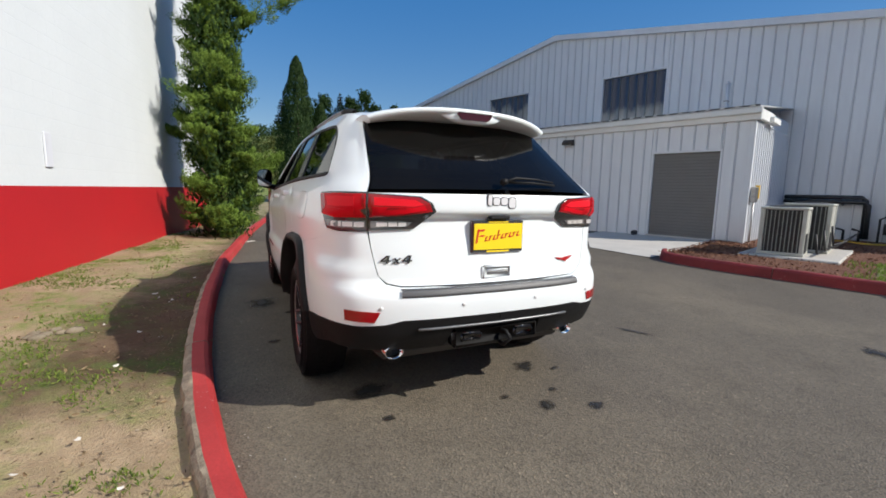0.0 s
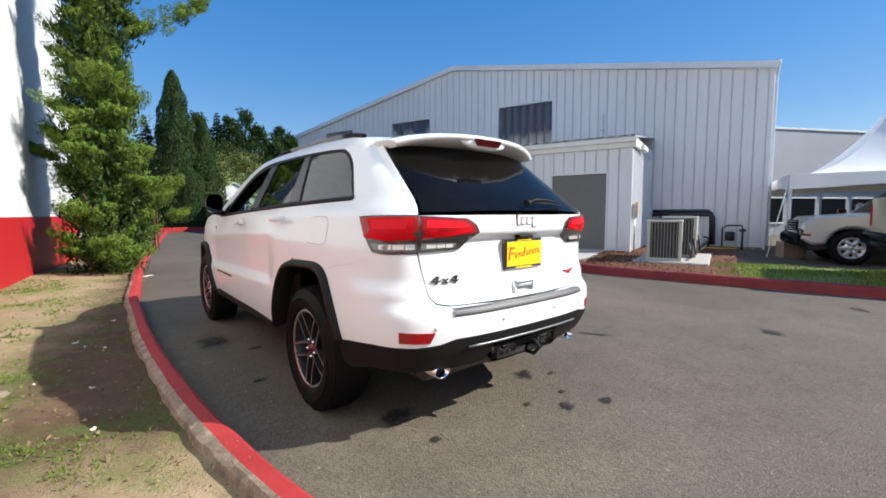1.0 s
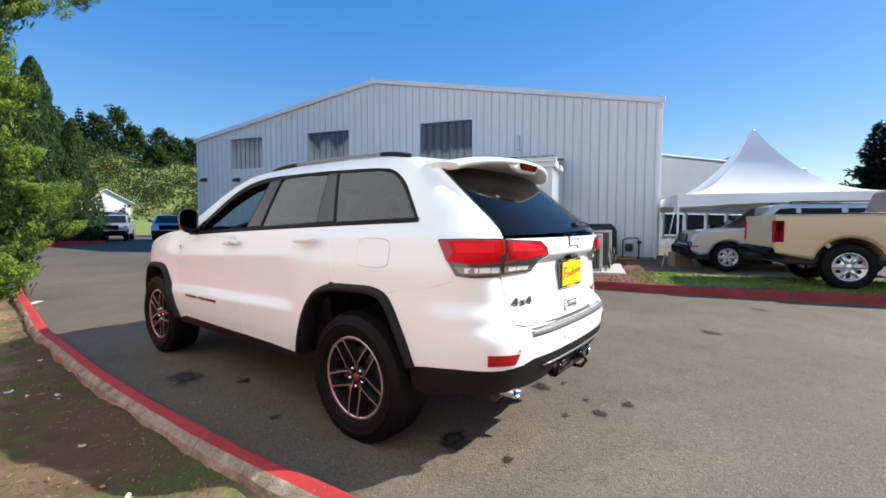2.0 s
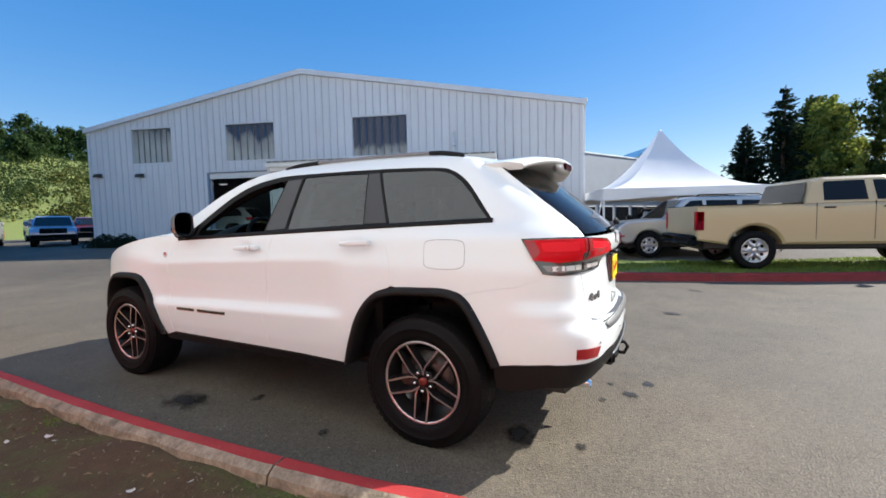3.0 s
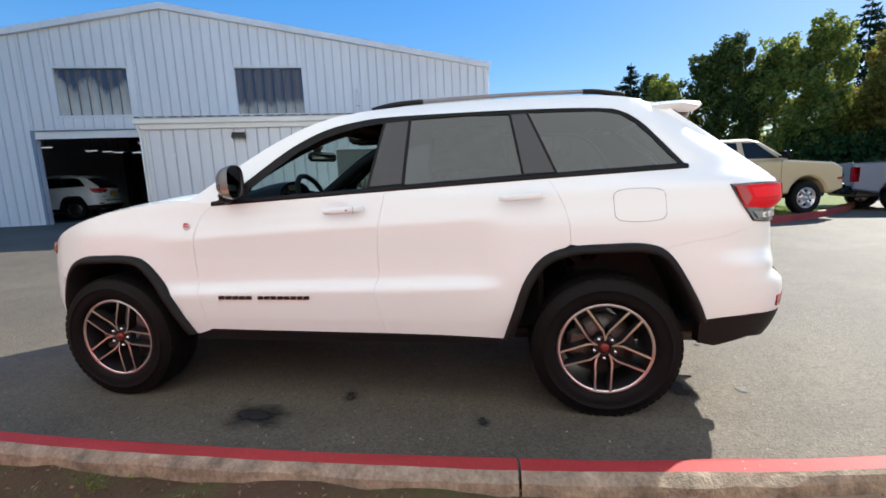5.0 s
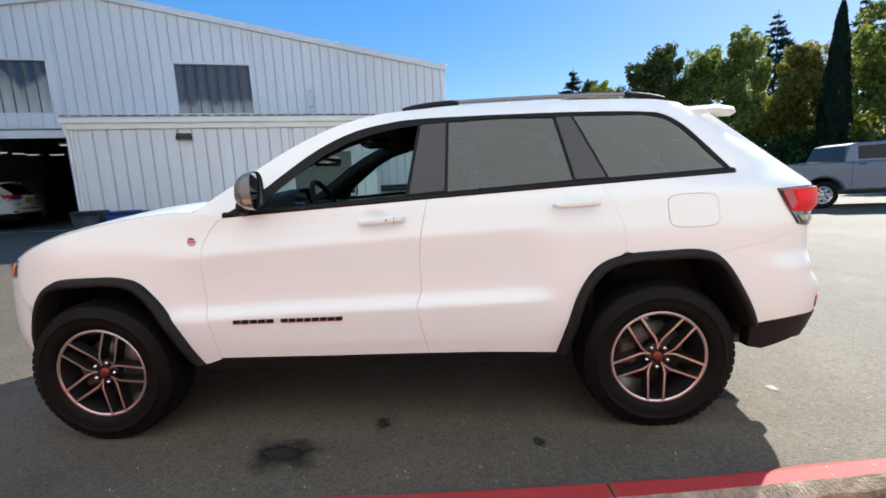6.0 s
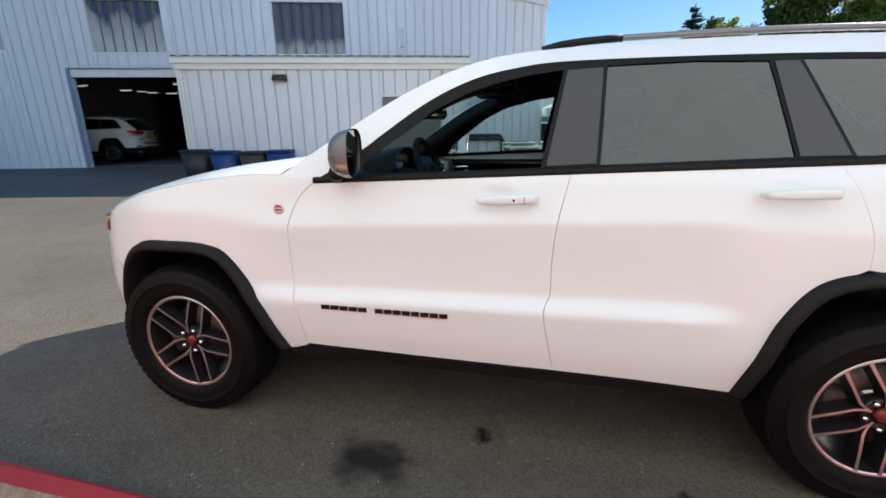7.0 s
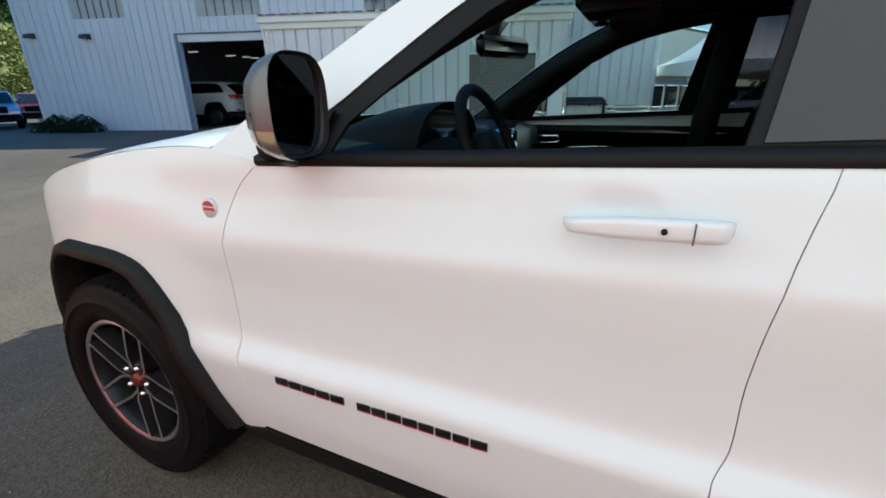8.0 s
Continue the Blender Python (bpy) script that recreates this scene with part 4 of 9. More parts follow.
def skin(u, z, out=0.0):
    """A point of the body's left half: u runs from the nose round the flank to the tail."""
    if u > U_END:
        p = skin(2 * U_END - u, z, out)
        return Vector((-p.x, p.y, p.z))
    b = np.array([np.interp(u, PARC, PLAN[:, 0]), np.interp(u, PARC, PLAN[:, 1])])
    t = np.array([np.interp(u, PARC, PTAN[:, 0]), np.interp(u, PARC, PTAN[:, 1])])
    t /= np.hypot(*t)
    n = np.array([t[1], -t[0]])            # outward
    sx, sy = n[0] ** 2, n[1] ** 2
    o = side_o(b[1], z) * sx + (REAR_O(z) if n[1] < 0 else FRONT_O(z)) * sy + out
    if z > 1.2 and b[1] < -1.0:
        o -= 0.035 * min(1, (z - 1.2) / 0.1) * min(1, (-1.0 - b[1]) / 0.8) * sx
    q = Vector((b[0] + n[0] * o, b[1] + n[1] * o, z))
    k = max(0.0, min(1.0, (z - 1.18) / 0.08))
    if k > 0 and b[1] < -1.5:
        # above the waist the tail leans forward as a whole, its corners with it
        fwd = -REAR_O(z) * max(0.0, min(1.0, (-1.55 - b[1]) / 0.70)) ** 1.2
        so = -SIDE_O(z) + 0.035 * min(1, (z - 1.2) / 0.1) * min(1, (-1.0 - b[1]) / 0.8)
        q = q.lerp(Vector((b[0] - n[0] * so, b[1] + fwd + min(0.0, n[1]) * out, z)) + Vector((n[0] * out, 0, 0)), k)
    return q


def u_at(y, z):
    """Where along the flank the skin at height z lies at y."""
    if z < 1.18 or y > -1.5:
        return u_of_y(y)
    a, b = u_of_y(-1.4), u_of_x(-0.3)
    for _ in range(26):
        m = (a + b) / 2
        a, b = (m, b) if skin(m, z).y > y else (a, m)
    return a


def sy(y, z, out=0.0):
    return skin(u_at(y, z), z, out)


def yz(pts):
    return [(u_at(y, z), z) for y, z in pts]


def xz(pts):
    return [(u_of_x(x), z) for x, z in pts]


def dense(loop, step=0.04):
    out = []
    n = len(loop)
    for i in range(n):
        a, b = loop[i], loop[(i + 1) % n]
        k = max(1, int(math.dist(a, b) / step))
        out += [(a[0] + (b[0] - a[0]) * j / k, a[1] + (b[1] - a[1]) * j / k) for j in range(k)]
    return out


def panel(name, loop, mat, parent, out=0.0, fold=0.02, step=0.045, holes=(), mirror=False, label=""):
    """A sheet-metal or glass piece of the skin, with turned-in edges; mirror: its twin on the right."""
    loop = dense(loop)
    holes = [dense(h) for h in holes]
    v2, _, tri = fill(loop, holes, step)
    sh = Shape(True)
    sh.add([skin(a, b, out) for a, b in v2], tri)
    for lp in (loop, *holes):
        n = len(lp)
        if fold:
            sh.add([skin(a, b, o) for o in (out, out - fold) for a, b in lp], [(i, (i + 1) % n, n + (i + 1) % n, n + i) for i in range(n)])
    if mirror:
        sh.v = [Vector((-p.x, p.y, p.z)) for p in sh.v]
    # faces outwards
    f0 = sh.f[0]
    c = sum((sh.v[i] for i in f0), Vector()) / 3
    nn = (sh.v[f0[1]] - sh.v[f0[0]]).cross(sh.v[f0[2]] - sh.v[f0[0]])
    if nn.dot(c - Vector((0, c.y * 0.8, 0.8))) < 0:
        sh.f = [f[::-1] for f in sh.f]
    return part(name, sh, mat, parent, label)


HOODLINE = spline([(0.86, 1.213), (1.0, 1.212), (1.25, 1.184), (1.6, 1.116), (1.82, 1.040), (1.925, 0.98)], 6)
BELT = [(0.70, 1.184), (-0.3, 1.228), (-1.17, 1.262), (-1.86, 1.286)]
ROOFLINE = spline([(0.86, 1.208), (0.74, 1.286), (0.614, 1.366), (0.42, 1.487), (0.28, 1.560), (0.132, 1.622), (-0.045, 1.666), (-0.35, 1.694), (-0.85, 1.703), (-1.4, 1.692), (-1.62, 1.668), (-1.79, 1.632)], 5)
DLO_TOP = spline([(0.70, 1.186), (0.60, 1.246), (0.49, 1.318), (0.41, 1.378), (0.243, 1.494), (0.07, 1.576), (-0.107, 1.617), (-0.344, 1.636), (-1.05, 1.630), (-1.45, 1.616), (-1.57, 1.590), (-1.66, 1.530), (-1.74, 1.44), (-1.862, 1.286)], 5)
FGAP = spline([(0.70, 1.184), (0.775, 1.116), (0.825, 0.99), (0.828, 0.77), (0.80, 0.60), (0.775, 0.462)], 4)
SPLIT = spline([(-0.325, 1.229), (-0.285, 1.05), (-0.272, 0.90), (-0.272, 0.77), (-0.25, 0.70), (-0.275, 0.56), (-0.297, 0.452)], 4)
RGAP = spline([(-1.174, 1.262), (-1.24, 1.14), (-1.275, 1.02), (-1.278, 0.925)], 4)
ARCH_F = [(1.825, 0.44), (1.805, 0.62), (1.745, 0.79), (1.64, 0.885), (1.45, 0.905), (1.25, 0.90), (1.13, 0.85), (1.0, 0.67), (0.92, 0.52), (0.87, 0.43)]
ARCH_R = [(-0.935, 0.43), (-0.985, 0.575), (-1.045, 0.74), (-1.14, 0.865), (-1.28, 0.915), (-1.46, 0.925), (-1.64, 0.922), (-1.755, 0.865), (-1.87, 0.67), (-1.925, 0.535)]


def sub(line, y0, y1):
    """The stretch of a line of (y, z) between two y, in falling y."""
    return [p for p in line if y1 - 1e-6 <= p[0] <= y0 + 1e-6]


def cut(line, y):
    """The point of a line of falling (y, z) at y."""
    return (y, float(np.interp(-y, [-p[0] for p in line], [p[1] for p in line])))


def flare(arch, parent, mirror):
    """A black arch moulding: from the skin outwards, then turned in to the wheel housing."""
    a = spline(arch, 5)
    cy = 1.4575 if a[0][0] > 0 else -1.4575
    c = Vector((cy, 0.42))
    sh = Shape(True)
    rows = []
    for y, z in a:
        p = Vector((y, z))
        d = (p - c).normalized()
        q1, q2, q3 = p - d * 0.008, p - d * 0.034, p - d * 0.046
        lo = max(0.0, min(1.0, (z - 0.42) / 0.1))
        rows.append([sy(p.x, p.y, 0.0), sy(q1.x, q1.y, 0.026), sy(q2.x, q2.y, 0.036), sy(q3.x, q3.y, 0.024), sy(q3.x, q3.y, -0.07)])
    n = 5
    sh.v = [p for r in rows for p in r]
    sh.f = [(i * n + k, i * n + k + 1, (i + 1) * n + k + 1, (i + 1) * n + k) for i in range(len(rows) - 1) for k in range(n - 1)]
    sh.s = [0] * len(sh.f)
    if mirror:
        sh.v = [Vector((-p.x, p.y, p.z)) for p in sh.v]
        sh.f = [f[::-1] for f in sh.f]
    part("wheel_arch_flare", sh, BLACKTRIM, parent)
    # housing behind it
    ho = Shape(True)
    rr = []
    for y, z in a:
        d = (Vector((y, z)) - c).normalized()
        q = Vector((y, z)) - d * 0.044
        p0 = sy(q.x, q.y, -0.05)
        rr.append([p0, Vector((-0.56, q.x, q.y))])
    ho.v = [p for r in rr for p in r]
    ho.f = [(2 * i, 2 * i + 1, 2 * i + 3, 2 * i + 2) for i in range(len(rr) - 1)]
    ho.f.append(tuple(2 * i + 1 for i in range(len(rr))))
    ho.s = [0] * len(ho.f)
    if mirror:
        ho.v = [Vector((-p.x, p.y, p.z)) for p in ho.v]
    ho.smooth = False
    part("wheel_housing", ho, BLACKTRIM, parent)


def wheel(parent, m, mirror):
    """Alloy wheel with five pairs of spokes; its axis is x, its face towards -x."""
    hub = new("wheel", None)
    hub.parent = parent
    hub.matrix_local = m
    R0, RIM, W = 0.387, 0.239, 0.13
    ty = Shape(True)
    ty.lathe([(-W + 0.028, RIM + 0.002), (-W + 0.004, RIM + 0.012), (-W - 0.004, RIM + 0.035), (-W - 0.009, 0.290), (-W - 0.008, 0.314), (-W - 0.0115, 0.3165), (-W - 0.0115, 0.3195), (-W - 0.005, 0.3225), (-W + 0.000, 0.338), (-W + 0.004, 0.352), (-W + 0.016, 0.372), (-W + 0.035, R0 - 0.004), (-W + 0.06, R0), (W - 0.06, R0), (W - 0.035, R0 - 0.004), (W - 0.016, 0.372), (W + 0.004, 0.33), (W - 0.02, RIM + 0.01)], 72)
    part("tyre", ty, RUBBER, hub)
    tb = Shape()
    n = 56
    for k in range(n):
        for row, (x0, x1, off) in enumerate(((-W + 0.012, -W + 0.062, 0.0), (-0.058, -0.012, 0.5), (0.012, 0.058, 0.0), (W - 0.062, W - 0.012, 0.5))):
            a0, a1 = 2 * math.pi * (k + off) / n, 2 * math.pi * (k + off + 0.76) / n
            lo = R0 - 0.01
            v = []
            for a in (a0, a1):
                for x, r in ((x0, R0 - 0.011 if row == 0 else R0 + 0.002), (x1, R0 - 0.011 if row == 3 else R0 + 0.002)):
                    v.append((x, r * math.cos(a), r * math.sin(a)))
                    v.append((x, (lo - 0.01) * math.cos(a), (lo - 0.01) * math.sin(a)))
            tb.add(v, [(0, 2, 6, 4), (0, 1, 3, 2), (4, 6, 7, 5), (0, 4, 5, 1), (2, 3, 7, 6)])
    tagged(part("tread", tb, RUBBER, hub), kind="stuff")
    lg = Shape(True)
    lg.lathe([(-W + 0.024, RIM + 0.008), (-W + 0.011, RIM + 0.004), (-W + 0.010, RIM - 0.003), (-W + 0.016, RIM - 0.011)], 72)
    part("rim_lip", lg, MACHINED, hub, "bright machined rim lip")
    ba = Shape(True)
    ba.lathe([(-W + 0.016, RIM - 0.011), (-W + 0.05, RIM - 0.022), (0.02, RIM - 0.034), (W - 0.02, RIM - 0.02)], 60)
    part("rim_barrel", ba, DARKRIM, hub)
    face_x = -W + 0.012
    for k in range(5):
        base = math.radians(-90 + 72 * k)
        for s in (-1, 1):
            sp, tp = Shape(), Shape()
            pr = [(r, s * off, w, x) for r, off, w, x in ((0.030, 0.0235, 0.011, face_x + 0.024), (0.060, 0.036, 0.011, face_x + 0.022), (0.084, 0.0425, 0.0125, face_x + 0.017), (0.15, 0.0405, 0.0125, face_x + 0.009), (RIM - 0.006, 0.0385, 0.0145, face_x + 0.001))]
            vv, vt = [], []
            for r, off, w, x in pr:
                for e in (-1, 1):
                    for dx, dw in ((0.0, 0.0), (0.050, 0.007)):
                        a, b = r, off + e * (w * 0.5 + dw)
                        vv.append((x + dx, a * math.cos(base) - b * math.sin(base), a * math.sin(base) + b * math.cos(base)))
                    b = off + e * (w * 0.5 - 0.0012)
                    vt.append((x - 0.0015, r * math.cos(base) - b * math.sin(base), r * math.sin(base) + b * math.cos(base)))
            f = []
            for i in range(4):
                q = i * 4
                f += [(q, q + 4, q + 6, q + 2), (q, q + 1, q + 5, q + 4), (q + 2, q + 6, q + 7, q + 3)]
            sp.add(vv, f)
            spoke = part("spoke", sp, DARKRIM, hub)
            tp.add(vt, [(2 * i, 2 * i + 2, 2 * i + 3, 2 * i + 1) for i in range(4)])
            part("machined_face", tp, MACHINED, spoke, "bright machined spoke face")
    hb = Shape(True)
    hb.lathe([(face_x + 0.07, 0.068), (face_x + 0.032, 0.066), (face_x + 0.026, 0.058), (face_x + 0.030, 0.036)], 32)
    part("wheel_centre", hb, DARKRIM, hub)
    cp = Shape(True)
    cp.lathe([(face_x + 0.034, 0.027), (face_x + 0.018, 0.025), (face_x + 0.012, 0.017), (face_x + 0.012, 0.0)], 24)
    part("centre_cap", cp, CAPRED, hub, "dull red centre cap")
    for k in range(5):
        a = math.radians(-90 + 72 * k)
        c = (0.0, 0.0555 * math.cos(a), 0.0555 * math.sin(a))
        part("lug_nut", Shape(True).cyl((face_x + 0.04, c[1], c[2]), (face_x + 0.012, c[1], c[2]), 0.0105, 0.009, 6), CHROME, hub)
    di = Shape(True)
    di.lathe([(-0.02, 0.06), (-0.02, 0.165), (0.012, 0.165), (0.012, 0.06)], 40)
    part("brake_disc", di, DISCSTEEL, hub)
    ca = Shape().box((-0.05, 0.075, -0.07), (0.05, 0.185, 0.07), 0.02)
    part("brake_caliper", ca, DISCSTEEL, hub)
    return hub


def taillamp(parent, mirror):
    """Wrap-round rear lamp: smoked frame, red upper lens, clear lower lens; split at the tailgate."""
    root = None
    ya, yb = u_of_y(-2.035), u_of_x(-0.6845)
    xa, xb = u_of_x(-0.6815), u_of_x(-0.365)
    mid = (ya + yb) / 2
    outer = [(ya, 1.192), (mid, 1.197), (yb, 1.196), (yb, 1.012), (mid + 0.02, 1.008), (u_of_y(-2.14), 1.018), (u_of_y(-2.09), 1.09)]
    inner = [(xa, 1.196), (u_of_x(-0.44), 1.182), (u_of_x(-0.385), 1.15), (xb, 1.108), (u_of_x(-0.40), 1.07), (u_of_x(-0.47), 1.020), (xa, 1.012)]
    root = panel("taillight", outer, SMOKE, parent, 0.010, 0.03, 0.03, mirror=mirror)
    panel("tailgate_lamp", inner, SMOKE, root, 0.012, 0.03, 0.03, mirror=mirror)
    panel("red_lens", [(ya + 0.012, 1.186), (mid, 1.191), (yb - 0.004, 1.190), (yb - 0.004, 1.076), (mid, 1.073), (u_of_y(-2.092), 1.086)], REDLENS2, root, 0.016, 0.012, 0.03, mirror=mirror)
    panel("red_lens", [(xa + 0.004, 1.190), (u_of_x(-0.45), 1.176), (u_of_x(-0.40), 1.148), (u_of_x(-0.385), 1.108), (u_of_x(-0.52), 1.088), (xa + 0.004, 1.076)], REDLENS, root, 0.018, 0.012, 0.03, mirror=mirror)
    panel("dark_red_band", [(ya + 0.014, 1.182), (u_of_y(-2.095), 1.186), (u_of_y(-2.125), 1.128), (u_of_y(-2.10), 1.092), (u_of_y(-2.092), 1.092)], REDLENS, root, 0.0172, 0.004, 0.03, mirror=mirror)
    panel("dark_red_band", [(yb - 0.020, 1.186), (yb - 0.008, 1.186), (yb - 0.008, 1.080), (yb - 0.020, 1.080)], REDLENS, root, 0.0172, 0.004, 0.03, mirror=mirror)
    panel("dark_red_band", [(xa + 0.008, 1.186), (xa + 0.018, 1.185), (xa + 0.018, 1.081), (xa + 0.008, 1.080)], REDLENS, root, 0.0192, 0.004, 0.03, mirror=mirror)
    # lens tone patches; the two brightest put a pinkish reflection into the colour
    panel("lamp_cell", [(u_of_y(-2.125), 1.174), (mid, 1.178), (yb - 0.055, 1.177), (yb - 0.055, 1.130), (mid, 1.128), (u_of_y(-2.14), 1.130)], LENSSHINE, root, 0.0178, 0.004, 0.03, mirror=mirror)
    panel("lamp_cell", [(u_of_y(-2.14), 1.118), (mid, 1.115), (yb - 0.055, 1.115), (yb - 0.055, 1.088), (mid, 1.085), (u_of_y(-2.13), 1.092)], REDLENS2, root, 0.0178, 0.004, 0.03, mirror=mirror)
    panel("lamp_cell", [(xa + 0.018, 1.130), (u_of_x(-0.47), 1.128), (u_of_x(-0.425), 1.138), (u_of_x(-0.412), 1.116), (u_of_x(-0.52), 1.096), (xa + 0.018, 1.084)], REDLENS2, root, 0.0192, 0.004, 0.03, mirror=mirror)
    panel("lamp_cell", [(xa + 0.030, 1.176), (u_of_x(-0.47), 1.164), (u_of_x(-0.425), 1.142), (u_of_x(-0.47), 1.132), (xa + 0.030, 1.136)], LENSSHINE, root, 0.0195, 0.004, 0.03, mirror=mirror)
    panel("clear_lens", [(u_of_y(-2.13), 1.060), (mid + 0.02, 1.056), (yb - 0.01, 1.058), (yb - 0.01, 1.026), (mid + 0.02, 1.022), (u_of_y(-2.155), 1.028)], CLEARLENS, root, 0.015, 0.006, 0.03, mirror=mirror)
    panel("clear_lens", [(xa + 0.01, 1.058), (u_of_x(-0.55), 1.060), (u_of_x(-0.475), 1.055), (u_of_x(-0.50), 1.034), (xa + 0.01, 1.026)], CLEARLENS, root, 0.017, 0.006, 0.03, mirror=mirror)
    for c0, c1 in ((0.14, 0.44), (0.47, 0.72), (0.75, 0.97)):
        p, q = u_of_y(-2.15), yb - 0.012
        panel("bulb_cell", [(p + (q - p) * c0, 1.053), (p + (q - p) * c1, 1.053), (p + (q - p) * c1, 1.030), (p + (q - p) * c0, 1.030)], BULBCELL, root, 0.0165, 0.004, 0.03, mirror=mirror)
        p, q = xa + 0.014, u_of_x(-0.50)
        panel("bulb_cell", [(p + (q - p) * c0, 1.053), (p + (q - p) * c1, 1.053), (p + (q - p) * c1, 1.034), (p + (q - p) * c0, 1.032)], BULBCELL, root, 0.0185, 0.004, 0.03, mirror=mirror)
    return root


def suv():
    car = thing("suv", "white four-wheel-drive estate car with black arch mouldings", "car", CAR)
    for mirror in (False, True):
        K = dict(mirror=mirror)
        sg = 1 if not mirror else -1
        # flank panels
        top_f = [(0.70, 1.184), (0.78, 1.212), *HOODLINE]
        arch_f = spline(ARCH_F, 5)
        fender = yz(top_f + [(1.955, 0.90), (1.90, 0.80)] + [p for p in arch_f if p[1] > 0.70 or p[0] < 1.3] + [(0.80, 0.43)] + FGAP[::-1][:-1])
        panel("front_fender", shrink(fender, 0.0015), PAINT, car, step=0.024, **K)
        fdoor = yz(FGAP[::-1] + sub([(y, z) for y, z in spline(BELT, 8)], 0.69, -0.31) + SPLIT + [(0.2, 0.456)])
        d1 = panel("front_door", [(a, b) for a, b in shrink(fdoor, 0.0010)], PAINT, car, step=0.014 if not mirror else 0.03, **K)
        arch_r = spline(ARCH_R, 5)
        rlow = [p for p in arch_r if p[0] > -1.279]
        rdoor = yz(SPLIT[::-1] + sub(spline(BELT, 8), -0.34, -1.16) + RGAP + rlow[::-1] + [(-0.6, 0.446)])
        d2 = panel("rear_door", shrink(rdoor, 0.0010), PAINT, car, step=0.016 if not mirror else 0.03, **K)
        # quarter: from the door gap to the tailgate gap, with the rear roof pillar
        up = [cut(ROOFLINE, -1.60)] + [p for p in ROOFLINE if p[0] < -1.61]
        dlo_back = [cut(DLO_TOP, -1.58)] + [p for p in DLO_TOP if p[0] < -1.585]
        quarter = (yz(RGAP[::-1] + sub(spline(BELT, 8), -1.2, -1.85) + dlo_back[::-1])
                   + yz(up) + [(u_of_x(-0.70), 1.620), (u_of_x(-0.688), 1.60), (u_of_x(-0.688), 1.4), (u_of_x(-0.688), 1.199), ((u_of_y(-2.035) + u_of_x(-0.69)) / 2, 1.199), (u_of_y(-2.03), 1.195), (u_of_y(-2.09), 1.088), (u_of_y(-2.135), 1.015), (u_of_y(-2.12), 0.985)]
                   + yz([(-2.0, 0.945), (-1.85, 0.925), (-1.72, 0.895)] + [p for p in arch_r if -1.70 < p[0] < -1.282][::-1]))
        panel("rear_quarter", quarter, PAINT, car, 0, 0.02, 0.03, **K)
        # roof side and front pillar, above the windows
        rail = yz([p for p in ROOFLINE if p[0] > -1.59] + [cut(ROOFLINE, -1.60), cut(DLO_TOP, -1.58)] + [p for p in DLO_TOP if p[0] > -1.575][::-1])
        panel("roof_side_rail", rail, PAINT, car, 0, 0.015, 0.05, **K)
        panel("roof_side_lining", rail, INTERIOR, car, -0.03, 0.0, 0.08, **K)
        panel("rear_quarter_lining", quarter, INTERIOR, car, -0.035, 0.0, 0.08, **K)
        # glazing: one black surround, with panes let into it
        dlo = yz(DLO_TOP + [p for p in spline(BELT, 6)][::-1][1:-1])
        h_front = [(0.505, 1.214), (0.47, 1.272), (0.375, 1.345), (0.20, 1.468), (0.07, 1.530), (-0.05, 1.566), (-0.165, 1.588), (-0.285, 1.602), (-0.215, 1.246)]
        h_mid = [(-0.445, 1.612), (-0.75, 1.616), (-0.985, 1.606), (-1.045, 1.284), (-0.425, 1.256)]
        h_quart = [(-1.09, 1.610), (-1.46, 1.600), (-1.562, 1.574), (-1.635, 1.524), (-1.705, 1.450), (-1.826, 1.303), (-1.225, 1.286)]
        holes = [yz(h_front), yz(h_mid), yz(h_quart)]
        panel("window_surround", dlo, RUBBERSEAL, car, -0.004, 0.012, 0.05, holes, **K)
        seal = Shape(True)
        bl = spline(BELT, 10)
        seal.grid(lambda i, k: [sy(bl[i][0], bl[i][1] - 0.006, 0.002), sy(bl[i][0], bl[i][1] + 0.002, 0.010), sy(bl[i][0], bl[i][1] + 0.016, 0.010), sy(bl[i][0], bl[i][1] + 0.022, -0.004)][k], range(len(bl)), range(4))
        if mirror:
            seal.v = [Vector((-p.x, p.y, p.z)) for p in seal.v]
        part("belt_seal", seal, RUBBERSEAL, car)
        bp = yz([(-0.235, 1.252), (-0.30, 1.60), (-0.43, 1.605), (-0.41, 1.262)])
        panel("centre_pillar_cover", bp, SATINGREY, car, 0.0, 0.004, 0.06, **K)
        cp = yz([(-0.998, 1.604), (-1.078, 1.604), (-1.208, 1.289), (-1.056, 1.286)])
        panel("rear_pillar_cover", cp, SATINGREY, car, 0.0, 0.004, 0.06, **K)
        g2 = panel("rear_door_glass", yz(h_mid), PRIVACY, car, -0.010, 0.0, 0.08, label="dark tinted privacy glass", **K)
        g3 = panel("quarter_glass", yz(h_quart), PRIVACY, car, -0.008, 0.0, 0.08, label="dark tinted privacy glass", **K)
        if not mirror:
            panel("window_sticker", yz([(-0.575, 1.560), (-0.93, 1.568), (-0.965, 1.325), (-0.575, 1.315)]), STICKER, g2, -0.018, 0.0, 0.1, label="pale paper sheet behind the tinted glass")
        if mirror:
            panel("front_door_glass", yz(h_front), CLEARGLASS, car, -0.010, 0.0, 0.08, label="green tinted side glass", **K)
        # sills
        sill = yz([(0.87, 0.425), (0.775, 0.455), (0.2, 0.449), (-0.297, 0.445), (-0.6, 0.440), (-0.93, 0.425), (-0.91, 0.398), (0.85, 0.398)])
        panel("sill_moulding", sill, BLACKTRIM, car, 0.006, 0.04, 0.06, **K)
        for arch in (ARCH_F, ARCH_R):
            flare(arch, car, mirror)
        # bumpers
        arch_tail = [p for p in arch_r if p[0] < -1.72]
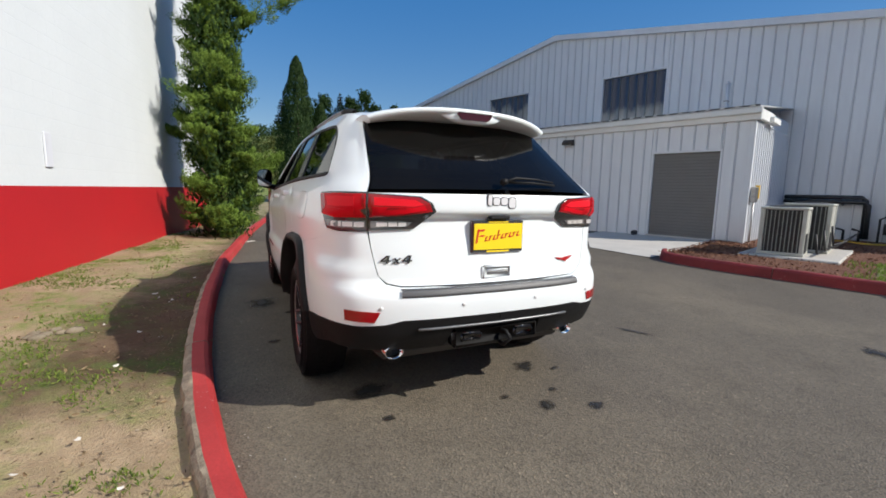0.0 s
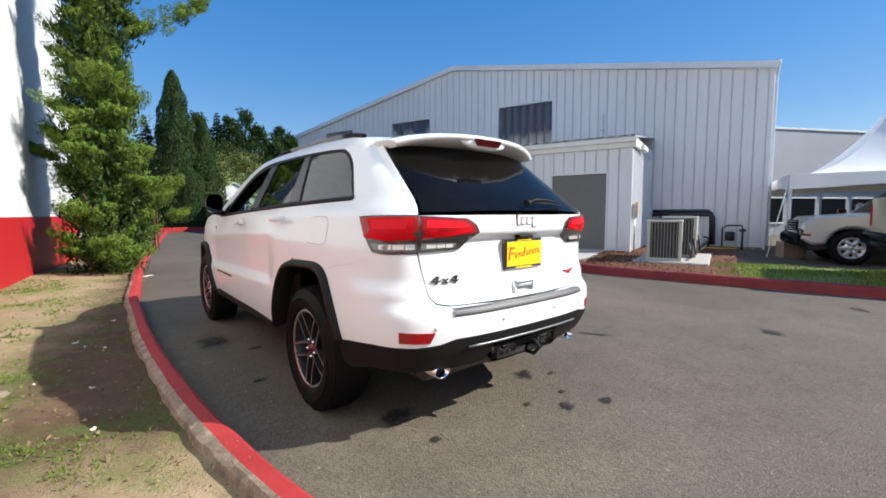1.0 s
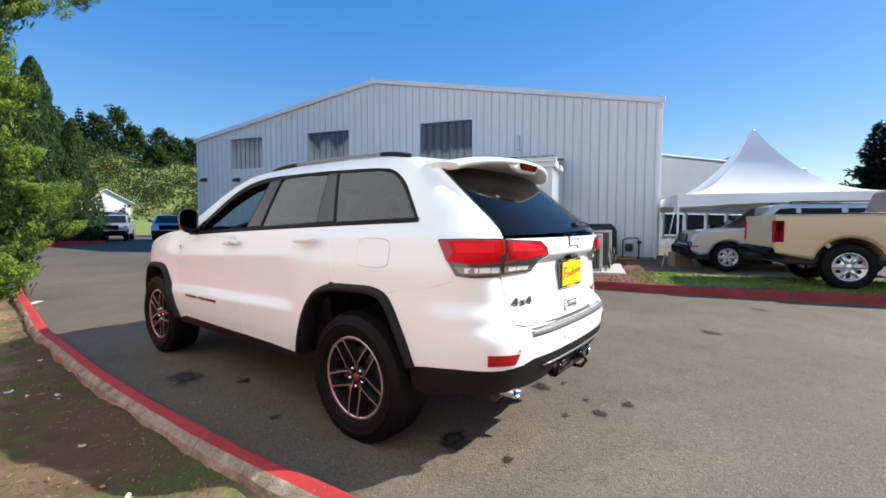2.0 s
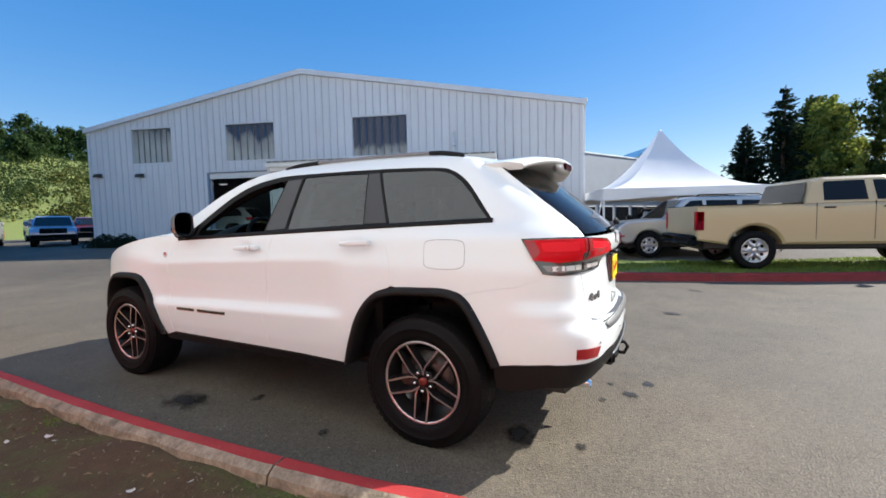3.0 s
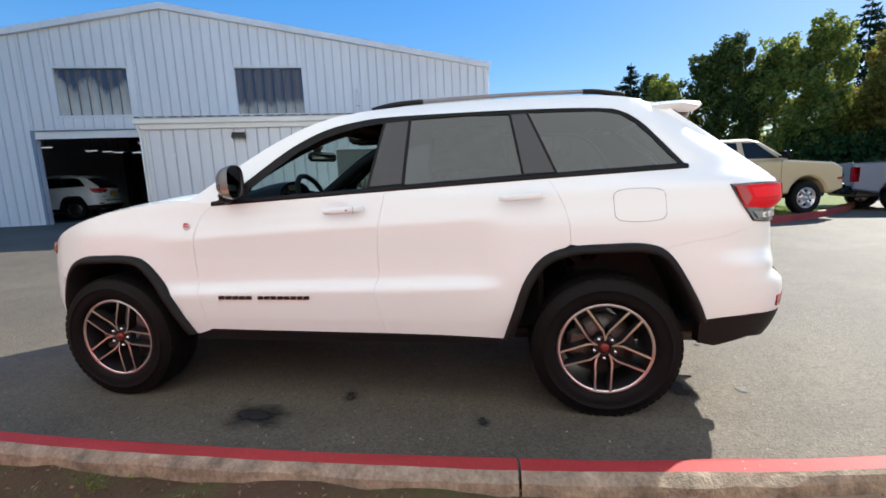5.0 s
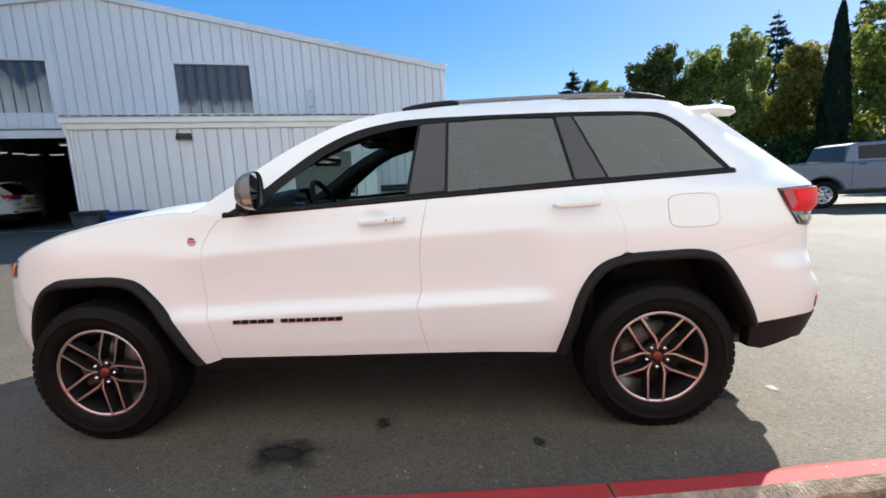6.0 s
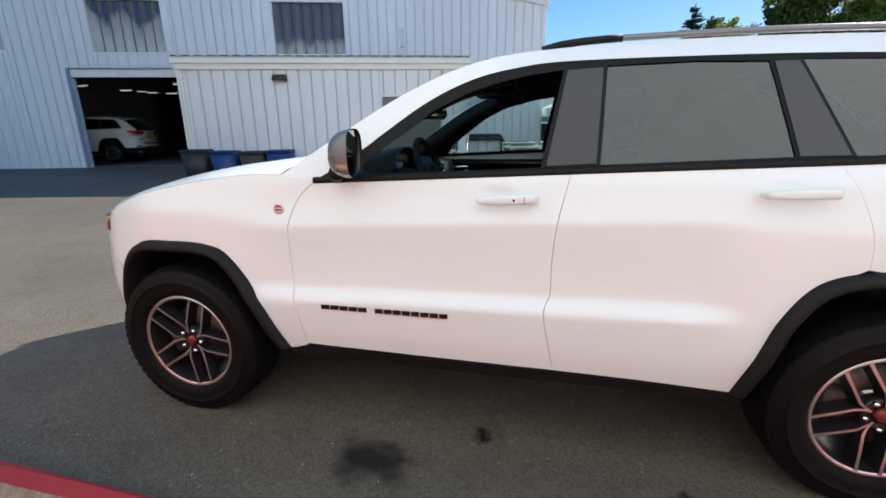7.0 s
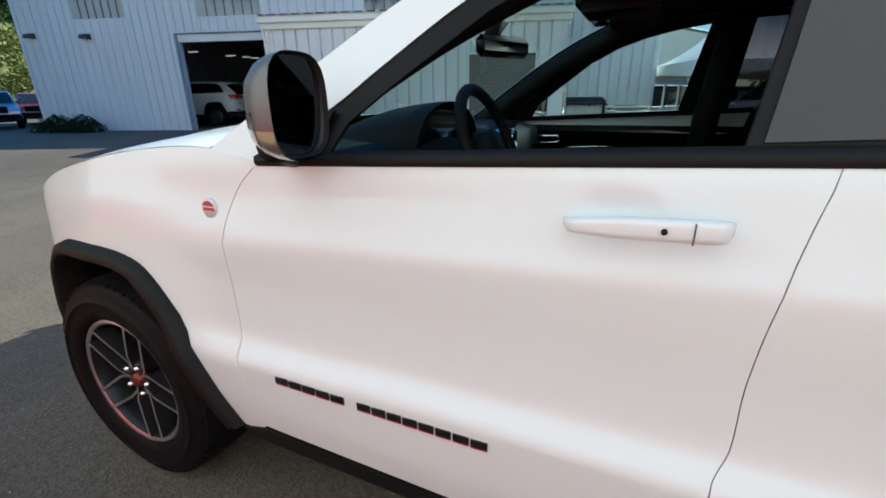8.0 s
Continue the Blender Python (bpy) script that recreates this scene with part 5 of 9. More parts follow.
        rb = (yz([(-1.722, 0.894), (-1.85, 0.924), (-2.0, 0.944)]) + [(u_of_y(-2.12), 0.984), (u_of_y(-2.135), 1.014), ((u_of_y(-2.035) + u_of_x(-0.69)) / 2 + 0.02, 1.003), (u_of_x(-0.69), 1.006), (u_of_x(-0.672), 0.92), (u_of_x(-0.64), 0.79), (u_of_x(-0.60), 0.745), (u_of_x(-0.53), 0.732), (u_of_x(-0.2), 0.728), (U_END, 0.728), (U_END, 0.575)]
              + xz([(-0.30, 0.575), (-0.52, 0.575), (-0.60, 0.555), (-0.70, 0.548)]) + [(u_of_y(-2.15), 0.555), (u_of_y(-2.0), 0.545)] + yz(arch_tail[::-1]))
        if not mirror:
            k = rb.index((U_END, 0.728))
            top_run, low_run = rb[:k], rb[k + 2:]
            other = [[(2 * U_END - u, z) for u, z in run[::-1]] for run in (top_run, low_run)]
            panel("rear_bumper", top_run + other[0] + other[1] + low_run, PAINT, car, 0.0, 0.03, 0.026)
        va = (yz([(-1.895, 0.520), (-1.93, 0.532)]) + [(u_of_y(-2.0), 0.541), (u_of_y(-2.15), 0.551)] + xz([(-0.70, 0.544), (-0.60, 0.551), (-0.52, 0.571), (-0.30, 0.571)]) + [(U_END, 0.571), (U_END, 0.51)] + xz([(-0.27, 0.51), (-0.29, 0.40), (-0.45, 0.395), (-0.62, 0.40)]) + [(u_of_y(-2.15), 0.43), (u_of_y(-1.98), 0.39), (u_of_y(-1.90), 0.41)])
        panel("rear_valance", va, BLACKTRIM, car, 0.004, 0.06, 0.05, **K)
        fb = yz([(1.90, 0.795), (1.97, 0.895)]) + [(u_of_y(2.02), 0.88), (PARC[0] + 0.45, 0.86), (0.0, 0.86), (0.0, 0.40), (0.45, 0.40), (u_of_y(1.98), 0.42)] + yz([p for p in arch_f if p[1] <= 0.70 and p[0] > 1.3][:-1])
        fb = [(max(a, 0.0), b) for a, b in fb]
        panel("front_bumper", fb, PAINT, car, 0.0, 0.03, 0.06, **K)
        panel("front_skirt", [(0.0, 0.395), (0.45, 0.395), (u_of_y(1.98), 0.415), (u_of_y(1.84), 0.43), (u_of_y(1.84), 0.34), (u_of_y(2.0), 0.32), (0.45, 0.30), (0.0, 0.30)], BLACKTRIM, car, 0.004, 0.04, 0.06, **K)
        hl = [(u_of_y(1.955), 0.985), (u_of_y(2.05), 0.965), (0.62, 0.955), (0.42, 0.945), (0.42, 0.875), (u_of_y(2.04), 0.89), (u_of_y(1.975), 0.905)]
        hp = panel("headlight", hl, CLEARLENS, car, 0.006, 0.03, 0.05, **K)
        panel("side_marker", [(u_of_y(1.965), 0.975), (u_of_y(2.02), 0.965), (u_of_y(2.02), 0.90), (u_of_y(1.98), 0.91)], ORANGE, hp, 0.012, 0.01, 0.05, **K)
        # fuel flap outline and flap
        if not mirror:
            fl = spline([(-1.50, 1.178), (-1.61, 1.190), (-1.715, 1.178), (-1.73, 1.11), (-1.718, 1.045), (-1.61, 1.032), (-1.505, 1.045), (-1.49, 1.11)], 4, True)
            fr = [(-1.612 + (y + 1.612) * 1.018, 1.111 + (z - 1.111) * 1.028) for y, z in fl]
            panel("fuel_flap_gap", yz(fr), SEAMGREY, car, 0.0007, 0.0, 0.05)
            panel("fuel_flap", yz(fl), PAINT, car, 0.002, 0.006, 0.05)
        # door handles
        for dp, y0, y1, z0 in ((d1, 0.02, -0.215, 1.124), (d2, -0.925, -1.155, 1.162)):
            hs = Shape(True)
            n = 22

            def hp_at(i, k, y0=y0, y1=y1, z0=z0):
                t = i / n
                y = y0 + (y1 - y0) * t
                arc = min(1.0, math.sin(math.pi * min(1, max(0, t))) * 5.0) ** 0.5
                a = 2 * math.pi * k / 16
                c, s = math.cos(a), math.sin(a)
                r = (abs(c) ** 4 + abs(s) ** 4) ** -0.25
                half = 0.0165 * (0.62 + 0.38 * min(1.0, t / 0.35)) * (0.55 + 0.45 * arc)
                base = Vector((-0.932 - 0.026 * arc, y, z0 + 0.010 * t + 0.004))
                return base + Vector((0.010 * arc * r * c, 0, half * r * s))
            hs.grid(hp_at, range(n + 1), range(17))
            if mirror:
                hs.v = [Vector((-p.x, p.y, p.z)) for p in hs.v]
            hnd = part("door_handle", hs, PAINT, dp)
            if dp is d1 and not mirror:
                kp = Vector((-0.968, -0.125, z0 + 0.010))
                part("handle_split", Shape().box((-0.9695, -0.1615, z0 - 0.006), (-0.955, -0.1635, z0 + 0.025)), SEAMGREY, hnd)
                part("lock_cylinder", Shape(True).cyl(kp + Vector((0.008, 0, 0)), kp - Vector((0.003, 0, 0)), 0.0045, None, 12), BLACKTRIM, hnd)
        # lower lettering on the front door: plain bars
        if not mirror:
            bars = [(0.682 - 0.0425 * k, 0.682 - 0.0425 * k - 0.0385) for k in range(5)] + [(0.437 - 0.0395 * k, 0.437 - 0.0395 * k - 0.0355) for k in range(8)]
            for y0, y1 in bars:
                b = panel("door_lettering_bar", yz([(y0, 0.667), (y1, 0.668), (y1, 0.647), (y0, 0.646)]), GLOSSBLACK, car, 0.003, 0.003, 0.05, label="black and red lettering strip")
                panel("red_edge", yz([(y0, 0.6485), (y1, 0.6495), (y1, 0.647), (y0, 0.646)]), REDMETAL, b, 0.0042, 0.001, 0.05)
            c = sy(0.868, 1.068, 0.0)
            bd = part("fender_badge", Shape(True).cyl(c + Vector((0.004, 0, 0)), c - Vector((0.005, 0, 0)), 0.026, 0.024, 24), BADGEWHITE, car, "round red and silver trail badge")
            ring = [(0.020 * math.cos(math.radians(20 + 14 * k)), 0.020 * math.sin(math.radians(20 + 14 * k))) for k in range(11)]
            part("badge_enamel", Shape().add([c + Vector((xx, p, q)) for xx in (-0.0066, -0.004) for p, q in ring], [tuple(range(11))] + [(k, (k + 1) % 11, 11 + (k + 1) % 11, 11 + k) for k in range(11)]), BADGEROSE, bd)
            part("badge_enamel", Shape().box(c + Vector((-0.0066, -0.019, -0.005)), c + Vector((-0.004, 0.019, 0.003)), 0.001), BADGEROSE, bd)
        # door mirror
        mr = Shape(True)
        cx, cyy, cz = -1.01, 0.515, 1.300

        def shell(a, b):
            # a 0..1 from the nose of the shell to its mouth, b round it
            t = 2 * math.pi * b
            w, h = 0.072 * (1 - (1 - a) ** 2.6) ** 0.5, 0.088 * (1 - (1 - a) ** 2.2) ** 0.5
            c, s = math.cos(t), math.sin(t)
            r = (abs(c) ** 3.2 + abs(s) ** 3.2) ** (-1 / 3.2)
            return Vector((cx + w * r * c * 1.0, cyy + 0.052 - 0.102 * a, cz + h * r * s + 0.006 * a))
        mr.grid(shell, [0.001, 0.06, 0.15, 0.3, 0.5, 0.7, 0.85, 1.0], [k / 28 for k in range(29)])
        lowp = Shape(True)
        lowp.grid(lambda a, b: shell(a, b) + Vector((0, 0.001, -0.003)), [0.1, 0.3, 0.5, 0.7, 0.9, 1.0], [0.56 + 0.38 * k / 14 for k in range(15)])
        rim = Shape(True)
        rim.grid(lambda a, b: (shell(1.0, b) if a < 0.5 else Vector((cx + (shell(1.0, b).x - cx) * 0.95, shell(1.0, b).y + 0.010, cz + (shell(1.0, b).z - cz) * 0.945))), [0.0, 1.0], [k / 28 for k in range(29)])
        gls = Shape()
        ring = [Vector((cx + (shell(1.0, k / 28).x - cx) * 0.945, shell(1.0, 0).y + 0.012 + 0.012 * ((shell(1.0, k / 28).x - cx)), cz + (shell(1.0, k / 28).z - cz) * 0.94)) for k in range(28)]
        ring = [p + Vector((0, 0.06 * (p.x - cx) - 0.04 * (p.z - cz) - 0.002, 0)) for p in ring]
        gls.add(ring, [tuple(range(28))])
        foot = Shape(True)
        foot.tube([(-0.885, 0.60, 1.205), (-0.95, 0.575, 1.222), (-1.01, 0.545, 1.235)], [0.032, 0.028, 0.03], 10)
        sail = Shape()
        sp = [(0.695, 1.19), (0.545, 1.205), (0.50, 1.295), (0.555, 1.268)]
        sail.prism(yz(sp), lambda a, b, t: skin(a, b, t), 0.0, 0.012)
        for s in (mr, lowp, rim, gls, foot, sail):
            if mirror:
                s.v = [Vector((-p.x, p.y, p.z)) for p in s.v]
        mo = part("door_mirror", mr, SATINGREYMETAL, car, "grey capped door mirror")
        part("mirror_lower_shell", lowp, DULLCHROME, mo, "dull chrome lower mirror shell")
        part("mirror_rim", rim, BLACKTRIM, mo)
        part("mirror_glass", gls, MIRROR, mo)
        part("mirror_foot", foot, BLACKTRIM, mo)
        part("mirror_sail", sail, BLACKTRIM, mo)
        ind = Shape(True)
        ind.grid(lambda a, b: shell(a, b) + Vector((0, 0.002, -0.005)), [0.12, 0.3, 0.55], [0.50 + 0.12 * k / 5 for k in range(6)])
        if mirror:
            ind.v = [Vector((-p.x, p.y, p.z)) for p in ind.v]
        part("mirror_indicator", ind, CLEARLENS, mo)
        taillamp(car, mirror)
        # reflector, exhaust tip, roof rail, wheels
        rf = xz([(-0.755, 0.630), (-0.625, 0.620), (-0.648, 0.568), (-0.755, 0.575)])
        panel("rear_reflector", rf, REDLENS, car, 0.006, 0.02, 0.05, **K)
        ex = Shape(True)
        ex.grid(lambda a, b: Vector((sg * (-0.552 + (0.050 if a in (0, 1) else 0.045) * math.cos(b)), (-2.20, -2.335, -2.335, -2.22)[a], 0.385 + (0.035 if a in (0, 1) else 0.031) * math.sin(b))), range(4), [2 * math.pi * k / 28 for k in range(29)])
        tip = part("exhaust_tip", ex, CHROME, car)
        # black disc put in for the unlit inside of the tailpipe
        part("tip_inner_shade", Shape(True).cyl((sg * -0.552, -2.29, 0.385), (sg * -0.552, -2.24, 0.385), 0.038, None, 20), BLACKTRIM, tip)
        part("silencer_pipe", Shape(True).cyl((sg * -0.552, -2.25, 0.385), (sg * -0.5, -1.6, 0.40), 0.03), DARKSTEEL, car)
        rl = spline([(-0.635, -0.20, 1.688), (-0.63, -0.30, 1.708), (-0.625, -0.5, 1.719), (-0.615, -1.0, 1.722), (-0.60, -1.38, 1.715), (-0.585, -1.50, 1.706), (-0.57, -1.60, 1.688)], 5)
        rs = Shape(True)
        rs.tube([(sg * abs(x) * -1, y, z) for x, y, z in rl], 0.012, 8)
        rr_ob = part("roof_rail", rs, RAILGREY, car, "satin graphite roof rail")
        for seg in (rl[:11], rl[-11:]):
            part("rail_end_cover", Shape(True).tube([(sg * abs(x) * -1, y, z) for x, y, z in seg], 0.0145, 8), BLACKTRIM, rr_ob)
        for y in (1.4575, -1.4575):
            spin = -15 if y > 0 else 3
            wheel(car, pose(sg * -0.80, y, 0.383 if y > 0 else 0.371, 0, 0, 180 if mirror else 0) @ pose(0, 0, 0, spin, 0, 0), mirror)
    # bonnet, screens, roof
    el = HOODLINE

    def bonnet(i, k):
        y, z = el[i]
        p = sy(y, z - 0.0005, -0.0005)
        t = k / 20
        s = 1 - (2 * t - 1) ** 2
        f = i / (len(el) - 1)
        fwd = 0.10 * s + (0.20 * f ** 2) * s ** 0.6
        ridge = 0.012 * math.exp(-((abs(2 * t - 1) - 0.62) / 0.05) ** 2) * (1 - f)
        return Vector((p.x * (1 - 2 * t), y + fwd, z + 0.045 * s ** 0.7 - 0.02 * f * s + ridge))
    bn = Shape(True)
    bn.grid(bonnet, range(len(el)), range(21))
    part("bonnet", bn, PAINT, car)
    nose = Shape(True)
    nose.grid(lambda k, b: [bonnet(len(el) - 1, k), Vector((bonnet(len(el) - 1, k).x * 0.98, bonnet(len(el) - 1, k).y + 0.03, 0.93)), Vector((bonnet(len(el) - 1, k).x * 0.98, bonnet(len(el) - 1, k).y + 0.03, 0.80))][b], range(21), range(3))
    part("grille_panel", nose, BLACKTRIM, car)
    el2 = [p for p in ROOFLINE if p[0] > -0.06]

    def screen(i, k):
        y, z = el2[i]
        p = sy(y, z, -0.004)
        t = k / 16
        s = 1 - (2 * t - 1) ** 2
        f = i / (len(el2) - 1)
        return Vector((p.x * (1 - 2 * t), p.y + 0.16 * s * (1 - f) + 0.10 * s * f, p.z + 0.004 * s + 0.03 * f * s))
    ws = Shape(True)
    ws.grid(screen, range(len(el2)), range(17))
    part("windscreen", ws, CLEARGLASS, car)
    cowl = Shape(True)
    cowl.grid(lambda i, k: [bonnet(0, k * 20 / 16), screen(0, k) + Vector((0, 0.02, -0.01))][i], range(2), range(17))
    part("cowl", cowl, BLACKTRIM, car)
    el3 = [p for p in ROOFLINE if p[0] <= 0.01]

    def roof(i, k, dz=0.0):
        y, z = el3[i]
        p = sy(y, z, -0.002)
        t = k / 16
        s = 1 - (2 * t - 1) ** 2
        f = i / (len(el3) - 1)
        return Vector((p.x * (1 - 2 * t), p.y + 0.10 * s * (1 - f) ** 3 - 0.05 * s * f ** 3, p.z + 0.035 * s ** 0.6 + dz))
    rf = Shape(True)
    rf.grid(roof, range(len(el3)), range(17))
    part("roof", rf, PAINT, car)
    hl = Shape(True)
    hl.grid(lambda i, k: roof(i, k, -0.055), range(len(el3)), [0.5 + 15 * q / 14 for q in range(15)])
    part("headliner", hl, HEADLINER, car)
    # tailgate with its glass
    tg = xz([(-0.684, 1.200), (-0.60, 1.203), (-0.3, 1.206)]) + [(U_END, 1.207)]
    tg += [(2 * U_END - a, b) for a, b in tg[:-1]][::-1]
    low = xz([(-0.684, 1.196), (-0.684, 1.02), (-0.668, 0.92), (-0.636, 0.79), (-0.595, 0.752), (-0.53, 0.739), (-0.2, 0.735)]) + [(U_END, 0.735)]
    loop = low + [(2 * U_END - a, b) for a, b in low[:-1]][::-1]
    gate = panel("tailgate", loop, PAINT, car, 0.0, 0.02, 0.017)
    gl = xz([(-0.676, 1.212), (-0.3, 1.220)]) + [(U_END, 1.222)]
    gl_top = xz([(-0.672, 1.60), (-0.3, 1.615)]) + [(U_END, 1.62)]
    gloop = gl + [(2 * U_END - a, b) for a, b in gl[:-1]][::-1] + ([(2 * U_END - a, b) for a, b in gl_top[:-1]]) + gl_top[::-1]
    panel("rear_window", gloop, PRIVACYREAR, gate, 0.002, 0.01, 0.06, label="dark tinted rear window")
    # spoiler with high stop lamp
    spo = Shape(True)
    prof = [(-1.58, 1.612), (-1.74, 1.634), (-1.88, 1.638), (-1.965, 1.624), (-1.978, 1.608), (-1.955, 1.592), (-1.88, 1.592), (-1.80, 1.592), (-1.72, 1.60)]

    def spoiler(i, k):
        t = -1 + 2 * k / 24
        y, z = prof[i]
        s = 1 - abs(t) ** 2.5
        half = 0.60 if i < 2 else (0.605 - 0.006 * (i - 1) if i < 5 else 0.57)
        drop = 0.012 * abs(t) ** 6
        return Vector((half * t, y - (0.14 if 1 < i < 7 else 0.06) * s, z + (0.050 if i < 6 else 0.030) * s - drop))
    spo.grid(spoiler, range(len(prof)), range(25), True)
    for k in (0, 24):
        spo.add([spoiler(i, k) for i in range(len(prof))], [tuple(range(len(prof)))])
    sp = part("tailgate_spoiler", spo, PAINT, gate)
    def lamp_bulge(i, k):
        x, a = -0.20 + 0.40 * i / 20, 2 * math.pi * k / 16
        f = max(0.0, 1 - abs(x / 0.20) ** 3.0)
        c, s = math.cos(a), math.sin(a)
        return Vector((x, -2.070 - 0.040 * f * math.copysign(abs(c) ** 0.6, c), 1.636 + (0.030 if s > 0 else 0.044) * f * math.copysign(abs(s) ** 0.7, s)))
    bulge = Shape(True)
    bulge.grid(lamp_bulge, range(21), range(17))
    part("stop_lamp_surround", bulge, PAINT, sp)
    lens = [(-0.106, 1.653), (0.106, 1.653), (0.112, 1.644), (0.092, 1.618), (0.080, 1.612), (-0.080, 1.612), (-0.092, 1.618), (-0.112, 1.644)]
    hl = Shape()
    hl.add([(x * k, y, 1.632 + (z - 1.632) * k) for y, k in ((-2.10, 1.0), (-2.1185, 1.0), (-2.1185, 0.94), (-2.1150, 0.90)) for x, z in lens],
           [(8 * r + i, 8 * r + (i + 1) % 8, 8 * r + 8 + (i + 1) % 8, 8 * r + 8 + i) for r in range(3) for i in range(8)] + [tuple(range(24, 32))])
    part("high_stop_lamp", hl, STOPDARK, sp, "dark red high stop lamp")
    # wiper
    wp = Shape(True)
    wp.tube([(0.02, -2.41, 1.262), (0.10, -2.405, 1.285), (0.22, -2.40, 1.282), (0.36, -2.385, 1.268)], [0.010, 0.008, 0.006, 0.005], 8)
    wi = part("rear_wiper", wp, BLACKTRIM, gate)
    part("wiper_pivot", Shape(True).cyl((0.02, -2.40, 1.262), (0.02, -2.43, 1.266), 0.02, 0.016, 14), BLACKTRIM, wi)
    part("wiper_blade", Shape(True).tube([(0.06, -2.40, 1.262), (0.22, -2.392, 1.262), (0.38, -2.375, 1.252)], 0.007, 6), RUBBERSEAL, wi)
    # plate and its frame
    py = -2.394
    fr = Shape().box((-0.16, py - 0.012, 0.890), (0.16, py + 0.02, 1.062), 0.006)
    pf = part("plate_frame", fr, SMOKE, gate)
    pl = part("plate", Shape().box((-0.150, py - 0.018, 0.908), (0.150, py - 0.013, 1.046), 0.002), YELLOW, pf, "yellow dealer plate with red bars")
    marks = [(-0.140, 0.009, 0.944, 1.018), (-0.126, 0.030, 1.006, 1.016), (-0.122, 0.026, 0.978, 0.986)]
    marks += [(-0.088 + 0.0245 * k, w, z + 0.003 * k, z + h + 0.003 * k) for k in range(9) for w, z, h in ((0.0065, 0.954, (0.050 if k == 3 else 0.026)), (0.016, 0.954 + (0.020 if k % 2 else 0.0), 0.006))]
    for x0, w, z0, z1 in marks:
        part("lettering_bar", Shape().add([(x0 + dx + (0.012 if zz == z1 else 0), yy, zz) for yy in (py - 0.0205, py - 0.0183) for dx, zz in ((0, z0), (w, z0), (w, z1), (0, z1))], [(0, 1, 2, 3), (7, 6, 5, 4), (0, 4, 5, 1), (1, 5, 6, 2), (2, 6, 7, 3), (3, 7, 4, 0)]), PLATERED, pl)
    for z0, z1, w in ((1.050, 1.058, 0.06), (0.894, 0.903, 0.07)):
        part("frame_lettering_bar", Shape().box((-w, py - 0.0135, z0), (w, py - 0.0125, z1)), YELLOW, pf)
    part("plate_lamp_housing", Shape().box((-0.06, -2.425, 1.066), (0.06, -2.38, 1.084), 0.006), BLACKTRIM, gate)
    # badges: a plain raised shape for the maker's name, the drive marking, a red emblem
    bd, bb = Shape(), Shape()
    for x0, x1, z0, z1 in ((-0.080, -0.057, 1.140, 1.196), (-0.049, -0.009, 1.143, 1.181), (-0.001, 0.039, 1.143, 1.181), (0.047, 0.090, 1.128, 1.181)):
        for sh, g, ya, yb in ((bd, 0.0, -2.4265, -2.4225), (bb, 0.0045, -2.4240, -2.410)):
            w, h, c, e = (x1 - x0) / 2 + g, (z1 - z0) / 2 + g, (x0 + x1) / 2, (z0 + z1) / 2
            loop = [(c + w * math.copysign(abs(math.cos(t)) ** 0.6, math.cos(t)), e + h * math.copysign(abs(math.sin(t)) ** 0.6, math.sin(t))) for t in (2 * math.pi * k / 20 for k in range(20))]
            sh.prism(loop, lambda p, q, t: (p, t, q), ya, yb)
    part("badge_edge", bb, BADGEEDGE, part("maker_badge", bd, BADGEWHITE, gate, "raised white maker's badge with a dark edge"))
    um = u_of_x(-0.630)
    tx = Shape()
    four = ([(0.026, 0.0), (0.037, 0.0), (0.037, 0.044), (0.026, 0.044)], [(0.0, 0.011), (0.048, 0.011), (0.048, 0.020), (0.0, 0.020)], [(0.0, 0.020), (0.012, 0.020), (0.030, 0.044), (0.019, 0.044)])
    cross = ([(0.0, 0.0), (0.012, 0.0), (0.040, 0.030), (0.028, 0.030)], [(0.028, 0.0), (0.040, 0.0), (0.012, 0.030), (0.0, 0.030)])
    for glyph, at in ((four, 0.0), (cross, 0.058), (four, 0.106)):
        for k, stroke in enumerate(glyph):
            tx.prism([(p * 1.02 + 0.30 * q, q * 0.92) for p, q in stroke], lambda p, q, t, at=at: skin(um + at + p, 0.850 + q, t), 0.002, 0.0075 + 0.0006 * k)
    part("drive_marking", tx, SMOKE, gate, "dark grey 4x4 marking")
    em = Shape()
    em.prism([(0.41, 0.842), (0.47, 0.836), (0.50, 0.842), (0.555, 0.846), (0.52, 0.828), (0.50, 0.822), (0.49, 0.812), (0.47, 0.822), (0.43, 0.830)], lambda a, b, t: skin(2 * U_END - u_of_x(-a), b, t), 0.001, 0.007)
    part("trail_emblem", em, REDMETAL, gate)
    # pull handle recess and lip
    hd = part("tailgate_handle", Shape(True).box((-0.088, -2.4115, 0.752), (0.088, -2.392, 0.824), 0.009), PAINT, gate)
    part("handle_slot", Shape().box((-0.066, -2.4128, 0.774), (0.066, -2.405, 0.789), 0.001), SEAMGREY, hd)
    part("handle_pull", Shape(True).box((-0.070, -2.4165, 0.789), (0.070, -2.404, 0.803), 0.005), PAINT, hd)
    # bumper step pad
    st = Shape(True)
    us = [u_of_x(-0.53) + (2 * U_END - 2 * u_of_x(-0.53)) * k / 30 for k in range(31)]
    rows = [(0.726, 0.012), (0.722, 0.016), (0.716, 0.013), (0.712, 0.017), (0.706, 0.013), (0.702, 0.017), (0.695, 0.012), (0.690, 0.008)]
    st.grid(lambda u, i: skin(u, rows[i][0], rows[i][1] - 0.004), us, range(8))
    part("bumper_step_pad", st, STEPGREY, car, "grey ribbed bumper step pad")
    tread = Shape(True)
